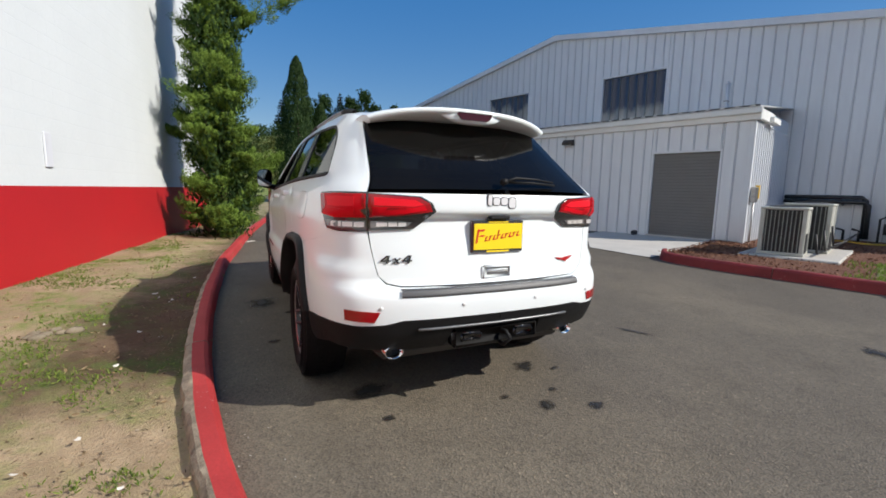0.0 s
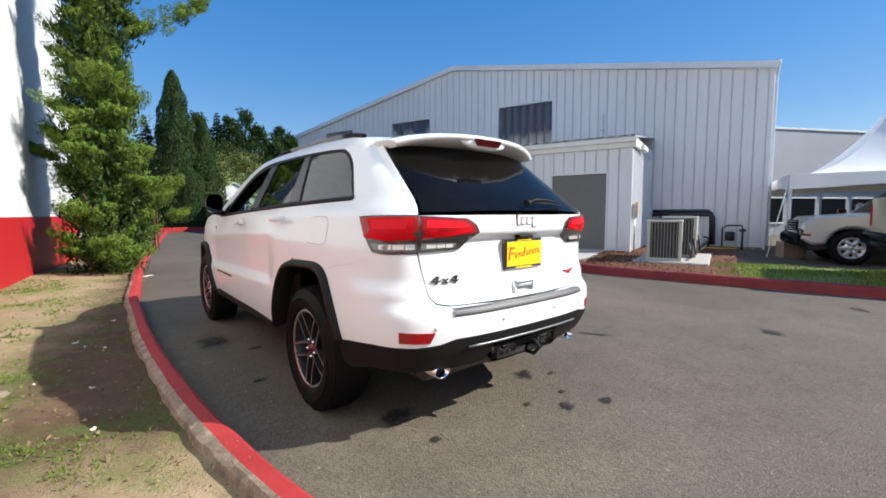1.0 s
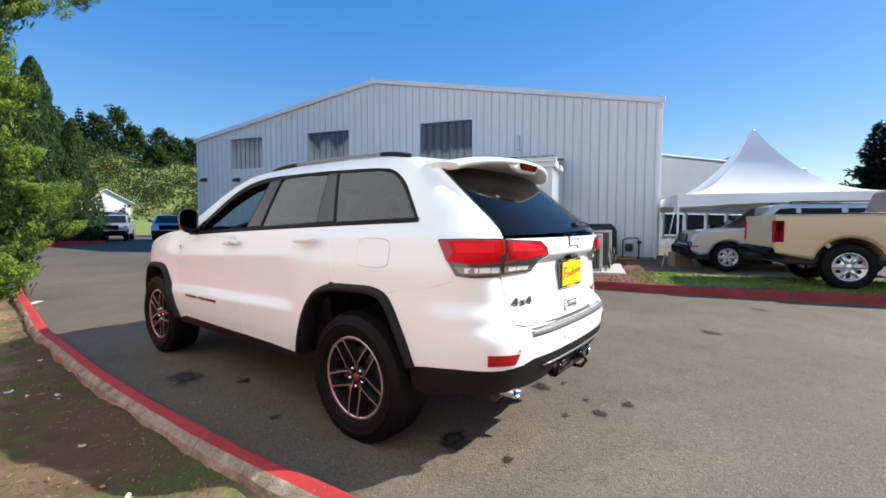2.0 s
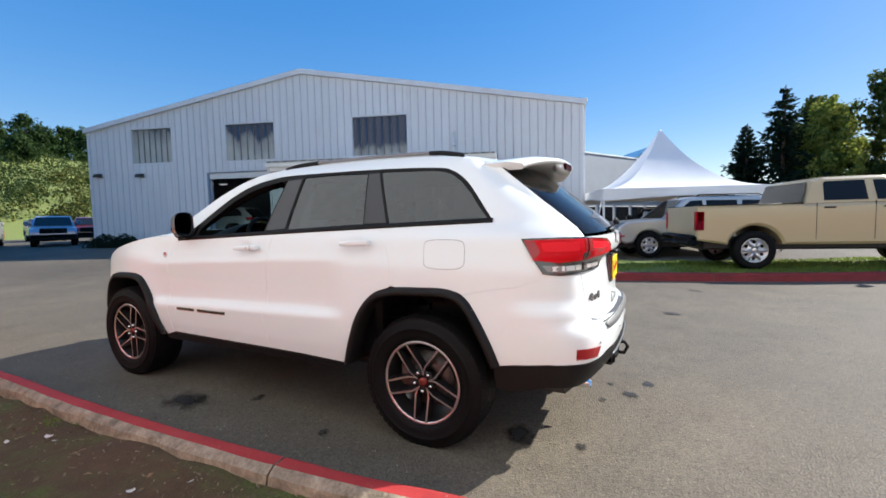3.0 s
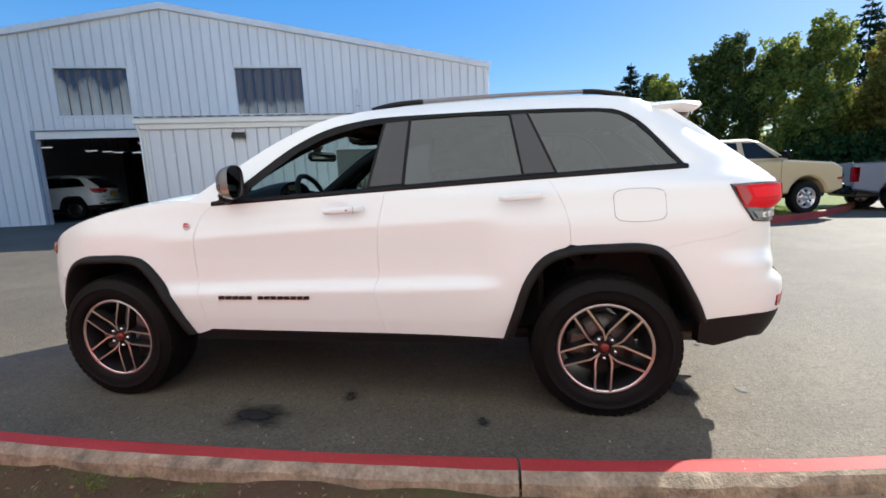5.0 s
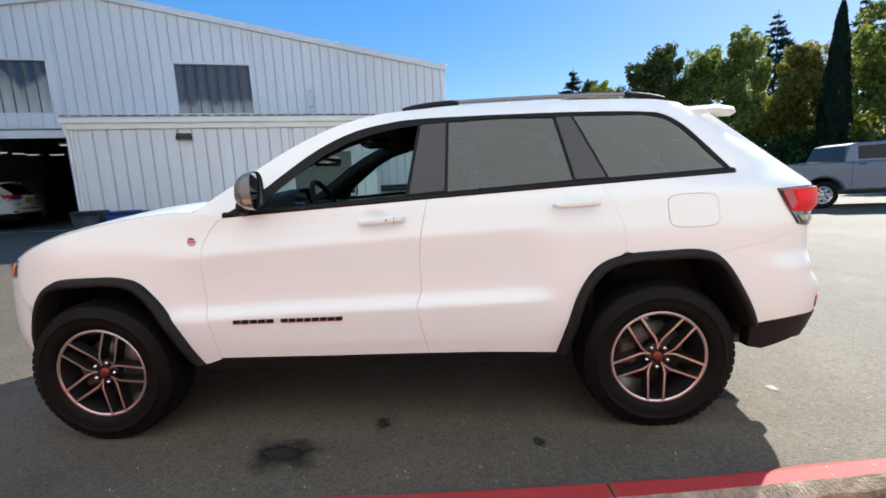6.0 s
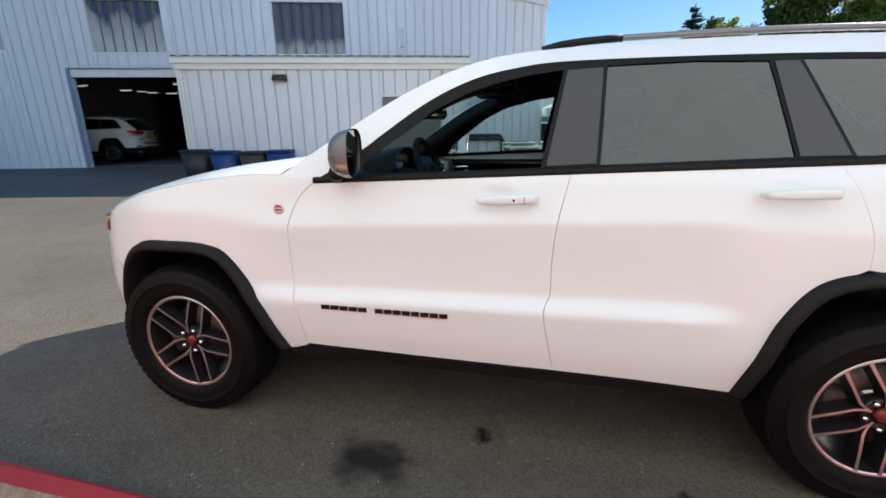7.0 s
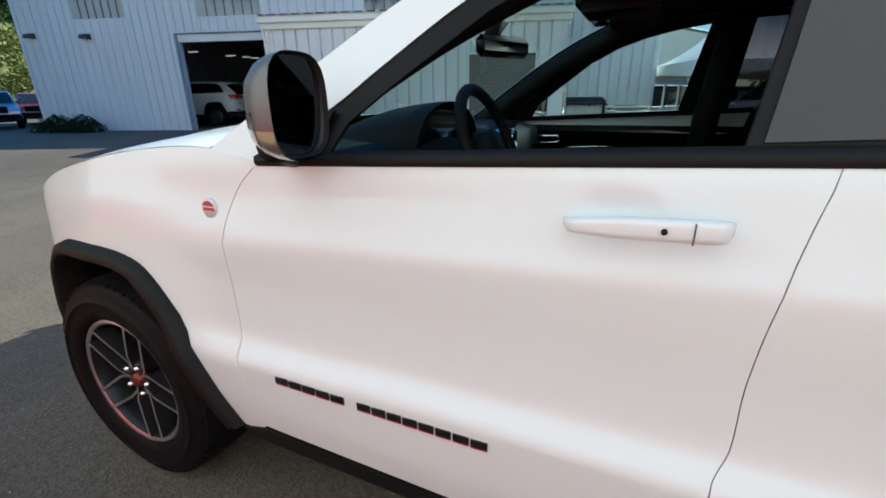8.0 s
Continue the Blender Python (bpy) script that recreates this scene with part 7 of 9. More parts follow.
def workshop():
    for x, y, z in ((20, 15.4, 3.5), (21, 14.2, 3.4), (24, 14.6, 3.55), (26, 16.2, 3.8), (22, 12.7, 3.35), (17.5, 10.2, 3.3)):
        lamp = thing("tube_light", "lit fluorescent tube hung in the workshop", "lamp", None, "workshop lights")
        part("tube", Shape(True).cyl((x, y - 0.24, z), (x, y + 0.24, z), 0.016, None, 8), GLOWTUBE, lamp)
        part("fitting", Shape().box((x - 0.05, y - 0.28, z + 0.025), (x + 0.05, y + 0.28, z + 0.08), 0.01), TRIMWHITE, lamp)
        part("hanger", Shape().box((x - 0.006, y - 0.006, z + 0.08), (x + 0.006, y + 0.006, 6.4)), DARKSTEEL, lamp)
    inner = thing("workshop_partition", "dim workshop lining", "wall", None, "", "structure")
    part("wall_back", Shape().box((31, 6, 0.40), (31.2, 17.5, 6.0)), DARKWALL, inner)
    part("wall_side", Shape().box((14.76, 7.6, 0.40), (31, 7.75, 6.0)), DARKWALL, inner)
    for y in (9.2, 15.0):
        post = thing("vehicle_lift", "dark steel vehicle lift in the workshop", "lift", pose(25.5, y, 0.40))
        part("column", Shape().box((-0.15, -0.15, 0), (0.15, 0.15, 3.3), 0.02), DARKSTEEL, post)
        part("base", Shape().box((-0.4, -0.3, 0), (0.4, 0.3, 0.04), 0.01), DARKSTEEL, post)
        part("arm", Shape().box((-0.06, -0.05, 0.6), (0.06, 1.2 if y < 12 else 0.2, 0.7), 0.01), DARKSTEEL, post)


workshop()


# ---- tent ----
def tent():
    t = thing("marquee", "white peaked fabric marquee on metal legs", "tent", pose(15.3, -6.2, 0, 0, 0, 2))
    h, ez, pz = 2.75, 2.18, 4.45
    n = 24
    cv = Shape(True)
    for s in range(4):
        a = math.pi / 2 * s
        rot = Matrix.Rotation(a, 4, "Z")

        def at(i, k, rot=rot):
            f = i / n                      # from peak to eave
            q = -1 + 2 * k / 16
            d = 0.05 + (h - 0.05) * f
            z = pz - (pz - ez) * (1 - (1 - f) ** 2.3)
            sag = 0.05 * math.sin(math.pi * f) * (1 - q * q)
            return rot @ Vector((-d, q * d, z - sag))
        cv.grid(at, range(n + 1), range(17))
    part("canopy", cv, TENTWHITE, t)
    va = Shape(True)
    for s in range(4):
        rot = Matrix.Rotation(math.pi / 2 * s, 4, "Z")
        va.grid(lambda i, k, rot=rot: rot @ Vector((-h - 0.003, -h + 2 * h * k / 24, ez - (0.0, 0.28 + 0.10 * abs(math.cos(math.pi * k / 24)) ** 3)[i])), range(2), range(25))
    part("valance", va, TENTWHITE, t)
    for x in (-1, 1):
        for y in (-1, 1):
            leg = part("leg", Shape(True).cyl((x * (h - 0.04), y * (h - 0.04), 0), (x * (h - 0.04), y * (h - 0.04), ez), 0.035, None, 10), TRIMWHITE, t)
            part("foot_plate", Shape().box((x * h - 0.14 * x - 0.09, y * h - 0.14 * y - 0.09, 0), (x * h - 0.14 * x + 0.13, y * h - 0.14 * y + 0.13, 0.012)), STEEL, leg)
    for x in (-1, 1):
        part("eave_bar", Shape(True).cyl((x * (h - 0.04), -h, ez - 0.03), (x * (h - 0.04), h, ez - 0.03), 0.025, None, 8), TRIMWHITE, t)
        part("eave_bar", Shape(True).cyl((-h, x * (h - 0.04), ez - 0.03), (h, x * (h - 0.04), ez - 0.03), 0.025, None, 8), TRIMWHITE, t)
        for a, b in (((-h, x * (h - 0.05), ez - 0.8), (-h + 0.8, x * (h - 0.05), ez - 0.05)),):
            part("corner_brace", Shape(True).tube([a, b], 0.02, 6), TRIMWHITE, t)
    part("guy_strap", Shape(True).tube([(-h, h, ez - 0.1), (-h - 0.5, h + 0.45, 0.02)], 0.012, 6), TRIMWHITE, t)
    part("mast", Shape(True).cyl((0, 0, ez), (0, 0, pz + 0.05), 0.04, None, 8), TRIMWHITE, t)


TENTWHITE = material("white_tent_fabric", (0.80, 0.80, 0.80), 0.6, dark=0.95, scale=1.5, fine=30, fine_amt=0.04)
tent()


# ---- plant and fittings by the annex ----
BEIGE = material("beige_unit_paint", (0.50, 0.50, 0.44), 0.5, dark=0.85, scale=4, fine=40, fine_amt=0.12)


# front bars grey, darker than the beige bars at the side
GUARDGREY = material("front_guard_paint", (0.27, 0.28, 0.25), 0.6, dark=0.8, scale=6, fine=40)


def cooling_unit(m, label, w=0.80, d=0.72, h=0.88):
    u = thing("air_conditioner", label, "air conditioner", m, "outdoor cooling units")
    part("core", Shape().box((-d / 2 + 0.05, -w / 2 + 0.05, 0.02), (d / 2 - 0.05, w / 2 - 0.05, h - 0.05)), DARKSTEEL, u)
    for x in (-1, 1):
        for y in (-1, 1):
            part("corner_post", Shape().box((x * d / 2 - x * 0.07, y * w / 2 - y * 0.07, 0.0), (x * d / 2, y * w / 2, h - 0.04), 0.01), BEIGE, u)
    part("top_cover", Shape().box((-d / 2 - 0.01, -w / 2 - 0.01, h - 0.05), (d / 2 + 0.01, w / 2 + 0.01, h), 0.015), BEIGE, u)
    part("base_pan", Shape().box((-d / 2 - 0.005, -w / 2 - 0.005, 0.0), (d / 2 + 0.005, w / 2 + 0.005, 0.06), 0.01), BEIGE, u)
    n = 9
    for i in range(n):
        y = -w / 2 + 0.10 + (w - 0.20) * i / (n - 1)
        part("guard_bar", Shape().box((-d / 2 - 0.002, y - 0.008, 0.06), (-d / 2 + 0.02, y + 0.008, h - 0.06), 0.004), GUARDGREY, u)
    for i in range(n):
        x = -d / 2 + 0.10 + (d - 0.20) * i / (n - 1)
        if x < 0.02:
            continue
        part("guard_bar", Shape().box((x - 0.012, -w / 2 - 0.002, 0.06), (x + 0.012, -w / 2 + 0.02, h - 0.06), 0.006), BEIGE, u)
    part("side_panel", Shape().box((-d / 2 + 0.07, -w / 2 - 0.002, 0.06), (0.03, -w / 2 + 0.03, h - 0.06), 0.006), BEIGE, u)
    part("service_panel", Shape().box((-d / 2 + 0.02, -w / 2 - 0.012, 0.06), (-d / 2 + 0.36, -w / 2 - 0.003, 0.42), 0.006), DARKSTEEL, u)
    part("fan_grille", Shape(True).lathe([(h + 0.002, 0.28), (h + 0.02, 0.25), (h + 0.025, 0.05)], 24, "Z"), DARKSTEEL, u)
    return u


def yard_fittings():
    pad = thing("concrete_pad", "pale concrete pad under the cooling units", "pavement", None, "", "structure", Shape().box((8.45, -1.95, 0.02), (11.0, -0.50, 0.17), 0.02), SLAB)
    cooling_unit(pose(9.0, -1.08, 0.17, 0, 0, 3), "beige louvred cooling unit on a concrete pad", 0.68)
    cooling_unit(pose(10.0, -1.30, 0.17, 0, 0, 0), "taller beige cooling unit behind another", 0.72, 0.7, 0.95)
    for k, (z, x0) in enumerate(((0.24, 8.8), (0.30, 9.1), (0.36, 9.5))):
        thing("conduit", "dark flexible conduit run along the pad", "pipe", None, "conduits", "", Shape(True).tube([(x0, -1.56 - 0.07 * k, z + 0.35), (x0 + 0.05, -1.60 - 0.07 * k, z), (11.0, -1.66 - 0.07 * k, z - 0.02), (FX - 0.1, -1.66 - 0.07 * k, z)], 0.018, 8), DARKSTEEL)
    pf = thing("pipe_rack", "black lagged pipes on the warehouse wall", "pipe")
    for z, o in ((1.26, 0.0), (1.14, 0.06)):
        part("lagged_pipe", Shape(True).tube([(FX - 0.12 - o, -0.15, z), (FX - 0.14 - o, -1.0, z), (FX - 0.14 - o, -1.75 - o, z), (FX - 0.16 - o, -1.84 - o, z - 0.08), (FX - 0.16 - o, -1.86 - o, 0.2)], 0.055, 10), DARKSTEEL, pf)
    for y in (-0.4, -1.4):
        part("bracket", Shape().box((FX - 0.25, y - 0.02, 1.04), (FX - 0.03, y + 0.02, 1.08), 0.005), DARKSTEEL, pf)
    gm = thing("gas_meter", "dark gas meter with bent pipes by the wall", "meter", pose(FX - 0.35, -2.35, 0.13))
    part("meter_body", Shape(True).cyl((0, 0.12, 0.35), (0, -0.12, 0.35), 0.14, None, 20), DARKSTEEL, gm)
    part("regulator", Shape(True).cyl((0, -0.32, 0.5), (0, -0.32, 0.58), 0.10, 0.06, 16), DARKSTEEL, gm)
    part("riser", Shape(True).tube([(0, 0.2, -0.1), (0, 0.2, 0.6), (0, 0.05, 0.68), (0, -0.3, 0.68), (0, -0.32, 0.5), (0, -0.32, -0.1)], 0.025, 8), DARKSTEEL, gm)
    for y in (0.55, 0.85):
        part("support_leg", Shape(True).tube([(0, y, -0.1), (0, y, 0.28), (0, y + 0.15, 0.32)], 0.03, 8), DARKSTEEL, gm)
    eb = thing("meter_box", "grey electrical box on the annex corner", "box", pose(AX + 0.18, AYR - 0.04, 0))
    part("case", Shape().box((-0.12, -0.10, 1.10), (0.14, 0.0, 1.45), 0.01), STEEL, eb)
    part("conduit", Shape(True).tube([(0.0, -0.05, 1.10), (0.0, -0.05, 0.15)], 0.02, 8), STEEL, eb)
    part("yellow_cover", Shape().box((0.28, -0.08, 1.18), (0.40, -0.0, 1.50), 0.01), YELLOWCOVER, eb)
    for nm, lab, x, y, z in (("wall_light", "bronze wall light on the annex front", AX, 4.72, 2.76), ("wall_light", "bronze wall light on the warehouse wall", FX, 15.44, 3.48), ("wall_light", "small wall light near the warehouse corner", FX, 17.55, 3.55)):
        wl = thing(nm, lab, "lamp", pose(x, y, z), "wall lights")
        part("housing", Shape(True).add([(-0.22, -0.17, -0.06), (-0.22, 0.17, -0.06), (-0.035, 0.17, -0.09), (-0.035, -0.17, -0.09), (-0.16, -0.15, 0.07), (-0.16, 0.15, 0.07), (-0.03, 0.15, 0.09), (-0.03, -0.15, 0.09)], [(0, 1, 2, 3), (4, 7, 6, 5), (0, 4, 5, 1), (1, 5, 6, 2), (2, 6, 7, 3), (3, 7, 4, 0)]), BRONZE, wl)
        part("lens", Shape().box((-0.215, -0.14, -0.085), (-0.06, 0.14, -0.066), 0.005), CLEARLENS, wl)
    sb = thing("junction_box", "small white box on the annex wall", "box", pose(AX, 6.45, 2.28), "", "", Shape().box((-0.05, -0.06, -0.05), (-0.026, 0.06, 0.05), 0.006), TRIMWHITE)
    vp = thing("vent_pipe", "grey vent pipe standing against the warehouse wall", "pipe", pose(FX - 0.12, 1.57, 0))
    part("pipe", Shape(True).cyl((0, 0, 3.3), (0, 0, 4.62), 0.045, None, 10), CLADDING, vp)
    part("cap", Shape(True).cyl((0, 0, 4.62), (0, 0, 4.70), 0.06, 0.03, 10), CLADDING, vp)
    part("strap", Shape().box((-0.06, -0.06, 4.1), (0.09, 0.06, 4.13), 0.004), STEEL, vp)
    for i, (y, mt, h, lab) in enumerate(((6.85, DARKSTEEL, 0.84, "black wheeled bin against the annex"), (6.15, BINBLUE, 0.82, "blue wheeled bin against the annex"), (5.45, BINBROWN, 0.82, "brown wheeled bin against the annex"), (4.8, BINBLUE, 0.86, "bright blue wheeled bin against the annex"))):
        b = thing("wheeled_bin", lab, "bin", pose(AX - 0.42, y, ground_z(AX - 0.42, y)), "wheeled bins")
        part("body", Shape(True).add([(sx * w, sy_ * w, z) for z, w in ((0.05, 0.22), (h - 0.1, 0.28)) for sx, sy_ in ((-1, -1), (1, -1), (1, 1), (-1, 1))], [(3, 2, 1, 0), (4, 5, 6, 7), (0, 1, 5, 4), (1, 2, 6, 5), (2, 3, 7, 6), (3, 0, 4, 7)]), mt, b)
        part("lid", Shape(True).box((-0.31, -0.30, h - 0.1), (0.31, 0.30, h), 0.03), mt, b)
        for s in (-1, 1):
            part("wheel", Shape(True).cyl((0.2, s * 0.2, 0.1), (0.2, s * 0.26, 0.1), 0.1, None, 16), RUBBER, b)
        part("lid_handle", Shape(True).tube([(0.31, -0.2, h - 0.04), (0.37, -0.18, h - 0.03), (0.37, 0.18, h - 0.03), (0.31, 0.2, h - 0.04)], 0.014, 6), mt, b)
    cx = thing("cardboard_box", "open brown box beside the marquee leg", "box", pose(12.2, -3.62, 0.05, 0, 0, 20))
    part("box_side", Shape().box((-0.2, -0.24, 0), (0.2, 0.24, 0.42), 0.006), CARDBOARD, cx)
    part("flap", Shape().box((-0.21, -0.27, 0.2), (-0.205, 0.25, 0.44), 0.0, pose(0, 0, 0, 0, 0, 0)), CARDBOARD, cx)
    wedge = thing("door_stop", "small dark block by the roll-up door", "block", pose(10.7, 2.45, 0.12), "", "", Shape(True).box((-0.08, -0.07, 0), (0.08, 0.07, 0.13), 0.03), DARKSTEEL)
    hs = thing("garden_hose", "short yellow hose lying on the mulch", "hose", None, "", "", Shape(True).tube(spline([(13.2, -1.2, 0.17), (13.4, -1.6, 0.18), (13.1, -2.0, 0.17), (13.3, -2.5, 0.17)], 6), 0.022, 6), YELLOWCOVER)


YELLOWCOVER = material("yellow_plastic", (0.65, 0.42, 0.05), 0.5, scale=5)
BRONZE = plain("bronze_fitting", (0.05, 0.042, 0.035), 0.4, 0.3)
BINBLUE = material("blue_bin_plastic", (0.02, 0.06, 0.22), 0.5, scale=5)
BINBROWN = material("brown_bin_plastic", (0.06, 0.045, 0.035), 0.6, scale=5)
CARDBOARD = material("brown_board", (0.26, 0.20, 0.14), 0.85, scale=5)
yard_fittings()


# ---- far buildings ----
def far_buildings():
    a = thing("office_building", "long grey building with a dark window band", "building", None, "", "structure")
    p0, p1 = Vector((22.6, -2.0)), Vector((36.0, -15.3))
    d = (p1 - p0).normalized()
    nrm = Vector((-d.y, d.x))
    m = Matrix(((d.x, nrm.x, 0, p0.x), (d.y, nrm.y, 0, p0.y), (0, 0, 1, 0), (0, 0, 0, 1)))
    a.matrix_world = m
    L = (p1 - p0).length
    part("upper_wall", Shape().box((0, 0, 2.75), (L, 9, 5.2)), OFFICEGREY, a)
    part("lower_wall", Shape().box((0.15, 0.35, 0), (L - 0.15, 9, 2.747)), OFFICESHADE, a)
    part("roof_edge", Shape().box((-0.05, -0.05, 5.2), (L + 0.05, 9, 5.3), 0.02), TRIMWHITE, a)
    for i in range(9):
        w = part("window", Shape().box((0.6 + i * 2.0, 0.30, 0.7), (2.1 + i * 2.0, 0.347, 1.9)), CARGLASS, a)
        for z in (0.64, 1.9):
            part("frame", Shape().box((0.55 + i * 2.0, 0.27, z), (2.15 + i * 2.0, 0.345, z + 0.06), 0.006), TRIMWHITE, w)
    s = thing("shed", "small white gabled shed at the foot of the hill", "shed", pose(26.2, 43.5, 0, 0, 0, -28), "", "structure")
    part("walls", Shape().prism([(-2, 0), (2, 0), (2, 3.4), (0, 4.6), (-2, 3.4)], lambda p, q, t: (p, t, q), 0, 5), TRIMWHITE, s)
    for sg in (-1, 1):
        part("roof", Shape().add([(0, -0.2, 4.66), (0, 5.2, 4.66), (sg * 2.3, 5.2, 3.30), (sg * 2.3, -0.2, 3.30), (0, -0.2, 4.74), (0, 5.2, 4.74), (sg * 2.3, 5.2, 3.38), (sg * 2.3, -0.2, 3.38)], [(0, 1, 2, 3), (4, 7, 6, 5), (0, 4, 5, 1), (1, 5, 6, 2), (2, 6, 7, 3), (3, 7, 4, 0)]), TRIMWHITE, s)
    part("door", Shape().box((-0.5, -0.03, 0), (0.5, -0.004, 2.1), 0.01), ROLLUP, s)
    g = thing("glass_tower", "pale blue-green glazed roof beyond the marquee", "building", pose(41, -12.3, 0, 0, 0, 10), "", "structure")
    part("glazed_roof", Shape().prism([(-2.2, 0), (2.2, 0), (2.2, 7.8), (1.7, 7.8), (-2.2, 5.2)], lambda p, q, t: (t, -p, q), 0, 6), TEALGLASS, g)
    k = thing("kerb_end", "red painted kerb across the road's end", "kerb", None, "", "structure")
    for i in range(4):
        part("kerb_section", Shape().box((i * 0.9, -0.08, 0.1), (0.892 + i * 0.9, 0.08, 0.50), 0.02, pose(9.0, 23.2, 0, 0, 0, -27)), KERBRED, k)
    po = thing("marker_post", "rust-red timber post beside the kerb", "post", pose(4.9, 13.2, 0.05), "", "", Shape(True).box((-0.06, -0.06, 0), (0.06, 0.06, 1.55), 0.015), POSTRED)
    w = thing("wall_retaining", "low pale retaining wall under the trees", "wall", None, "", "structure", Shape().box((12, -36.5, 0), (34, -36.2, 2.6), 0.03, pose(0, 0, 0, 0, 0, 0)), SLAB)


OFFICEGREY = material("grey_render", (0.42, 0.45, 0.48), 0.7, scale=0.5, fine=10, fine_amt=0.06)
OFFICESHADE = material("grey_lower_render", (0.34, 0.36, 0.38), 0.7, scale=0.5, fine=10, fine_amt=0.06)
TEALGLASS = plain("teal_glazing", (0.25, 0.42, 0.45), 0.15, coat=0.5)
POSTRED = material("stained_timber", (0.30, 0.09, 0.05), 0.8, scale=4)
far_buildings()


# ---- trees ----
def blades(sh, rnd, p, axis, n, length, width, spread):
    """A tuft of small leaf blades about a point, leaning along an axis."""
    for _ in range(n):
        d = (axis + Vector((rnd.gauss(0, 1), rnd.gauss(0, 1), rnd.gauss(0, 1))) * spread).normalized()
        s = d.cross(Vector((rnd.gauss(0, 1), rnd.gauss(0, 1), rnd.gauss(0, 1)))).normalized()
        l, w = length * rnd.uniform(0.6, 1.2), width * rnd.uniform(0.7, 1.3)
        k = len(sh.v)
        up = d.cross(s) * w * 0.25
        sh.v += [p, p + d * l * 0.5 + s * w * 0.5 + up, p + d * l, p + d * l * 0.5 - s * w * 0.5 + up]
        sh.f.append((k, k + 1, k + 2, k + 3))
        sh.s.append(0)


def trunk_of(tree, h, r, limbs, rnd, lean=0.0):
    sh = Shape(True)
    pts = [Vector((lean * t * t + 0.05 * math.sin(5 * t), 0.05 * math.cos(4 * t), h * t)) for t in (k / 8 for k in range(9))]
    sh.tube(pts, [r * (1.25 if k == 0 else 1 - 0.85 * k / 8) for k in range(9)], 10)
    for z, a, l in limbs:
        t = z / h
        p = pts[min(8, int(t * 8))]
        d = Vector((math.cos(a), math.sin(a), 0.6))
        sh.tube([p, p + d * l * 0.5, p + d * l + Vector((0, 0, 0.2 * l))], [r * 0.5 * (1 - t * 0.6), r * 0.3 * (1 - t * 0.6), r * 0.1], 6)
    part("trunk", sh, BARK, tree)


def leaf_cloud(sh, rg, P, N, T, length, width, jitter, lean):
    """Small leaves at points P that lie along the surface whose outward normals are N, combed along T."""
    n = len(P)
    N = N + rg.normal(0, jitter, (n, 3))
    T = T + rg.normal(0, lean, (n, 3))
    N /= np.linalg.norm(N, axis=1)[:, None] + 1e-9
    T -= N * (T * N).sum(1)[:, None]
    T /= np.linalg.norm(T, axis=1)[:, None] + 1e-9
    B = np.cross(N, T)
    l, w = length * rg.uniform(0.6, 1.3, (n, 1)), width * rg.uniform(0.7, 1.3, (n, 1))
    q = np.stack([P - T * l * 0.5, P + B * w * 0.5 + N * w * 0.25, P + T * l * 0.5 + N * l * 0.12, P - B * w * 0.5 + N * w * 0.25], 1).reshape(-1, 3)
    k = len(sh.v)
    sh.v += q.tolist()
    sh.f += (np.arange(4 * n).reshape(-1, 4) + k).tolist()
    sh.s += [0] * n


def tuft(sh, rg, c, axis, a, b, n, length, width, jitter=0.45, lean=0.5, fill=0.35):
    """A clump of leaves: the skin of an egg with half-length a along its axis and half-width b, thinned and roughened."""
    ax = np.array(axis, float)
    ax /= np.linalg.norm(ax)
    d = rg.normal(0, 1, (n, 3))
    d /= np.linalg.norm(d, axis=1)[:, None]
    al = d @ ax
    r = 1 - fill * rg.random((n, 1)) ** 2 + rg.normal(0, 0.07, (n, 1))
    along = np.outer(al * a, ax)
    across = (d - np.outer(al, ax)) * (b * (1 - 0.35 * al))[:, None]
    P = np.array(c, float) + (along + across) * r
    N = across / b + along / a
    leaf_cloud(sh, rg, P, N, np.tile(ax, (n, 1)), length, width, jitter, lean)


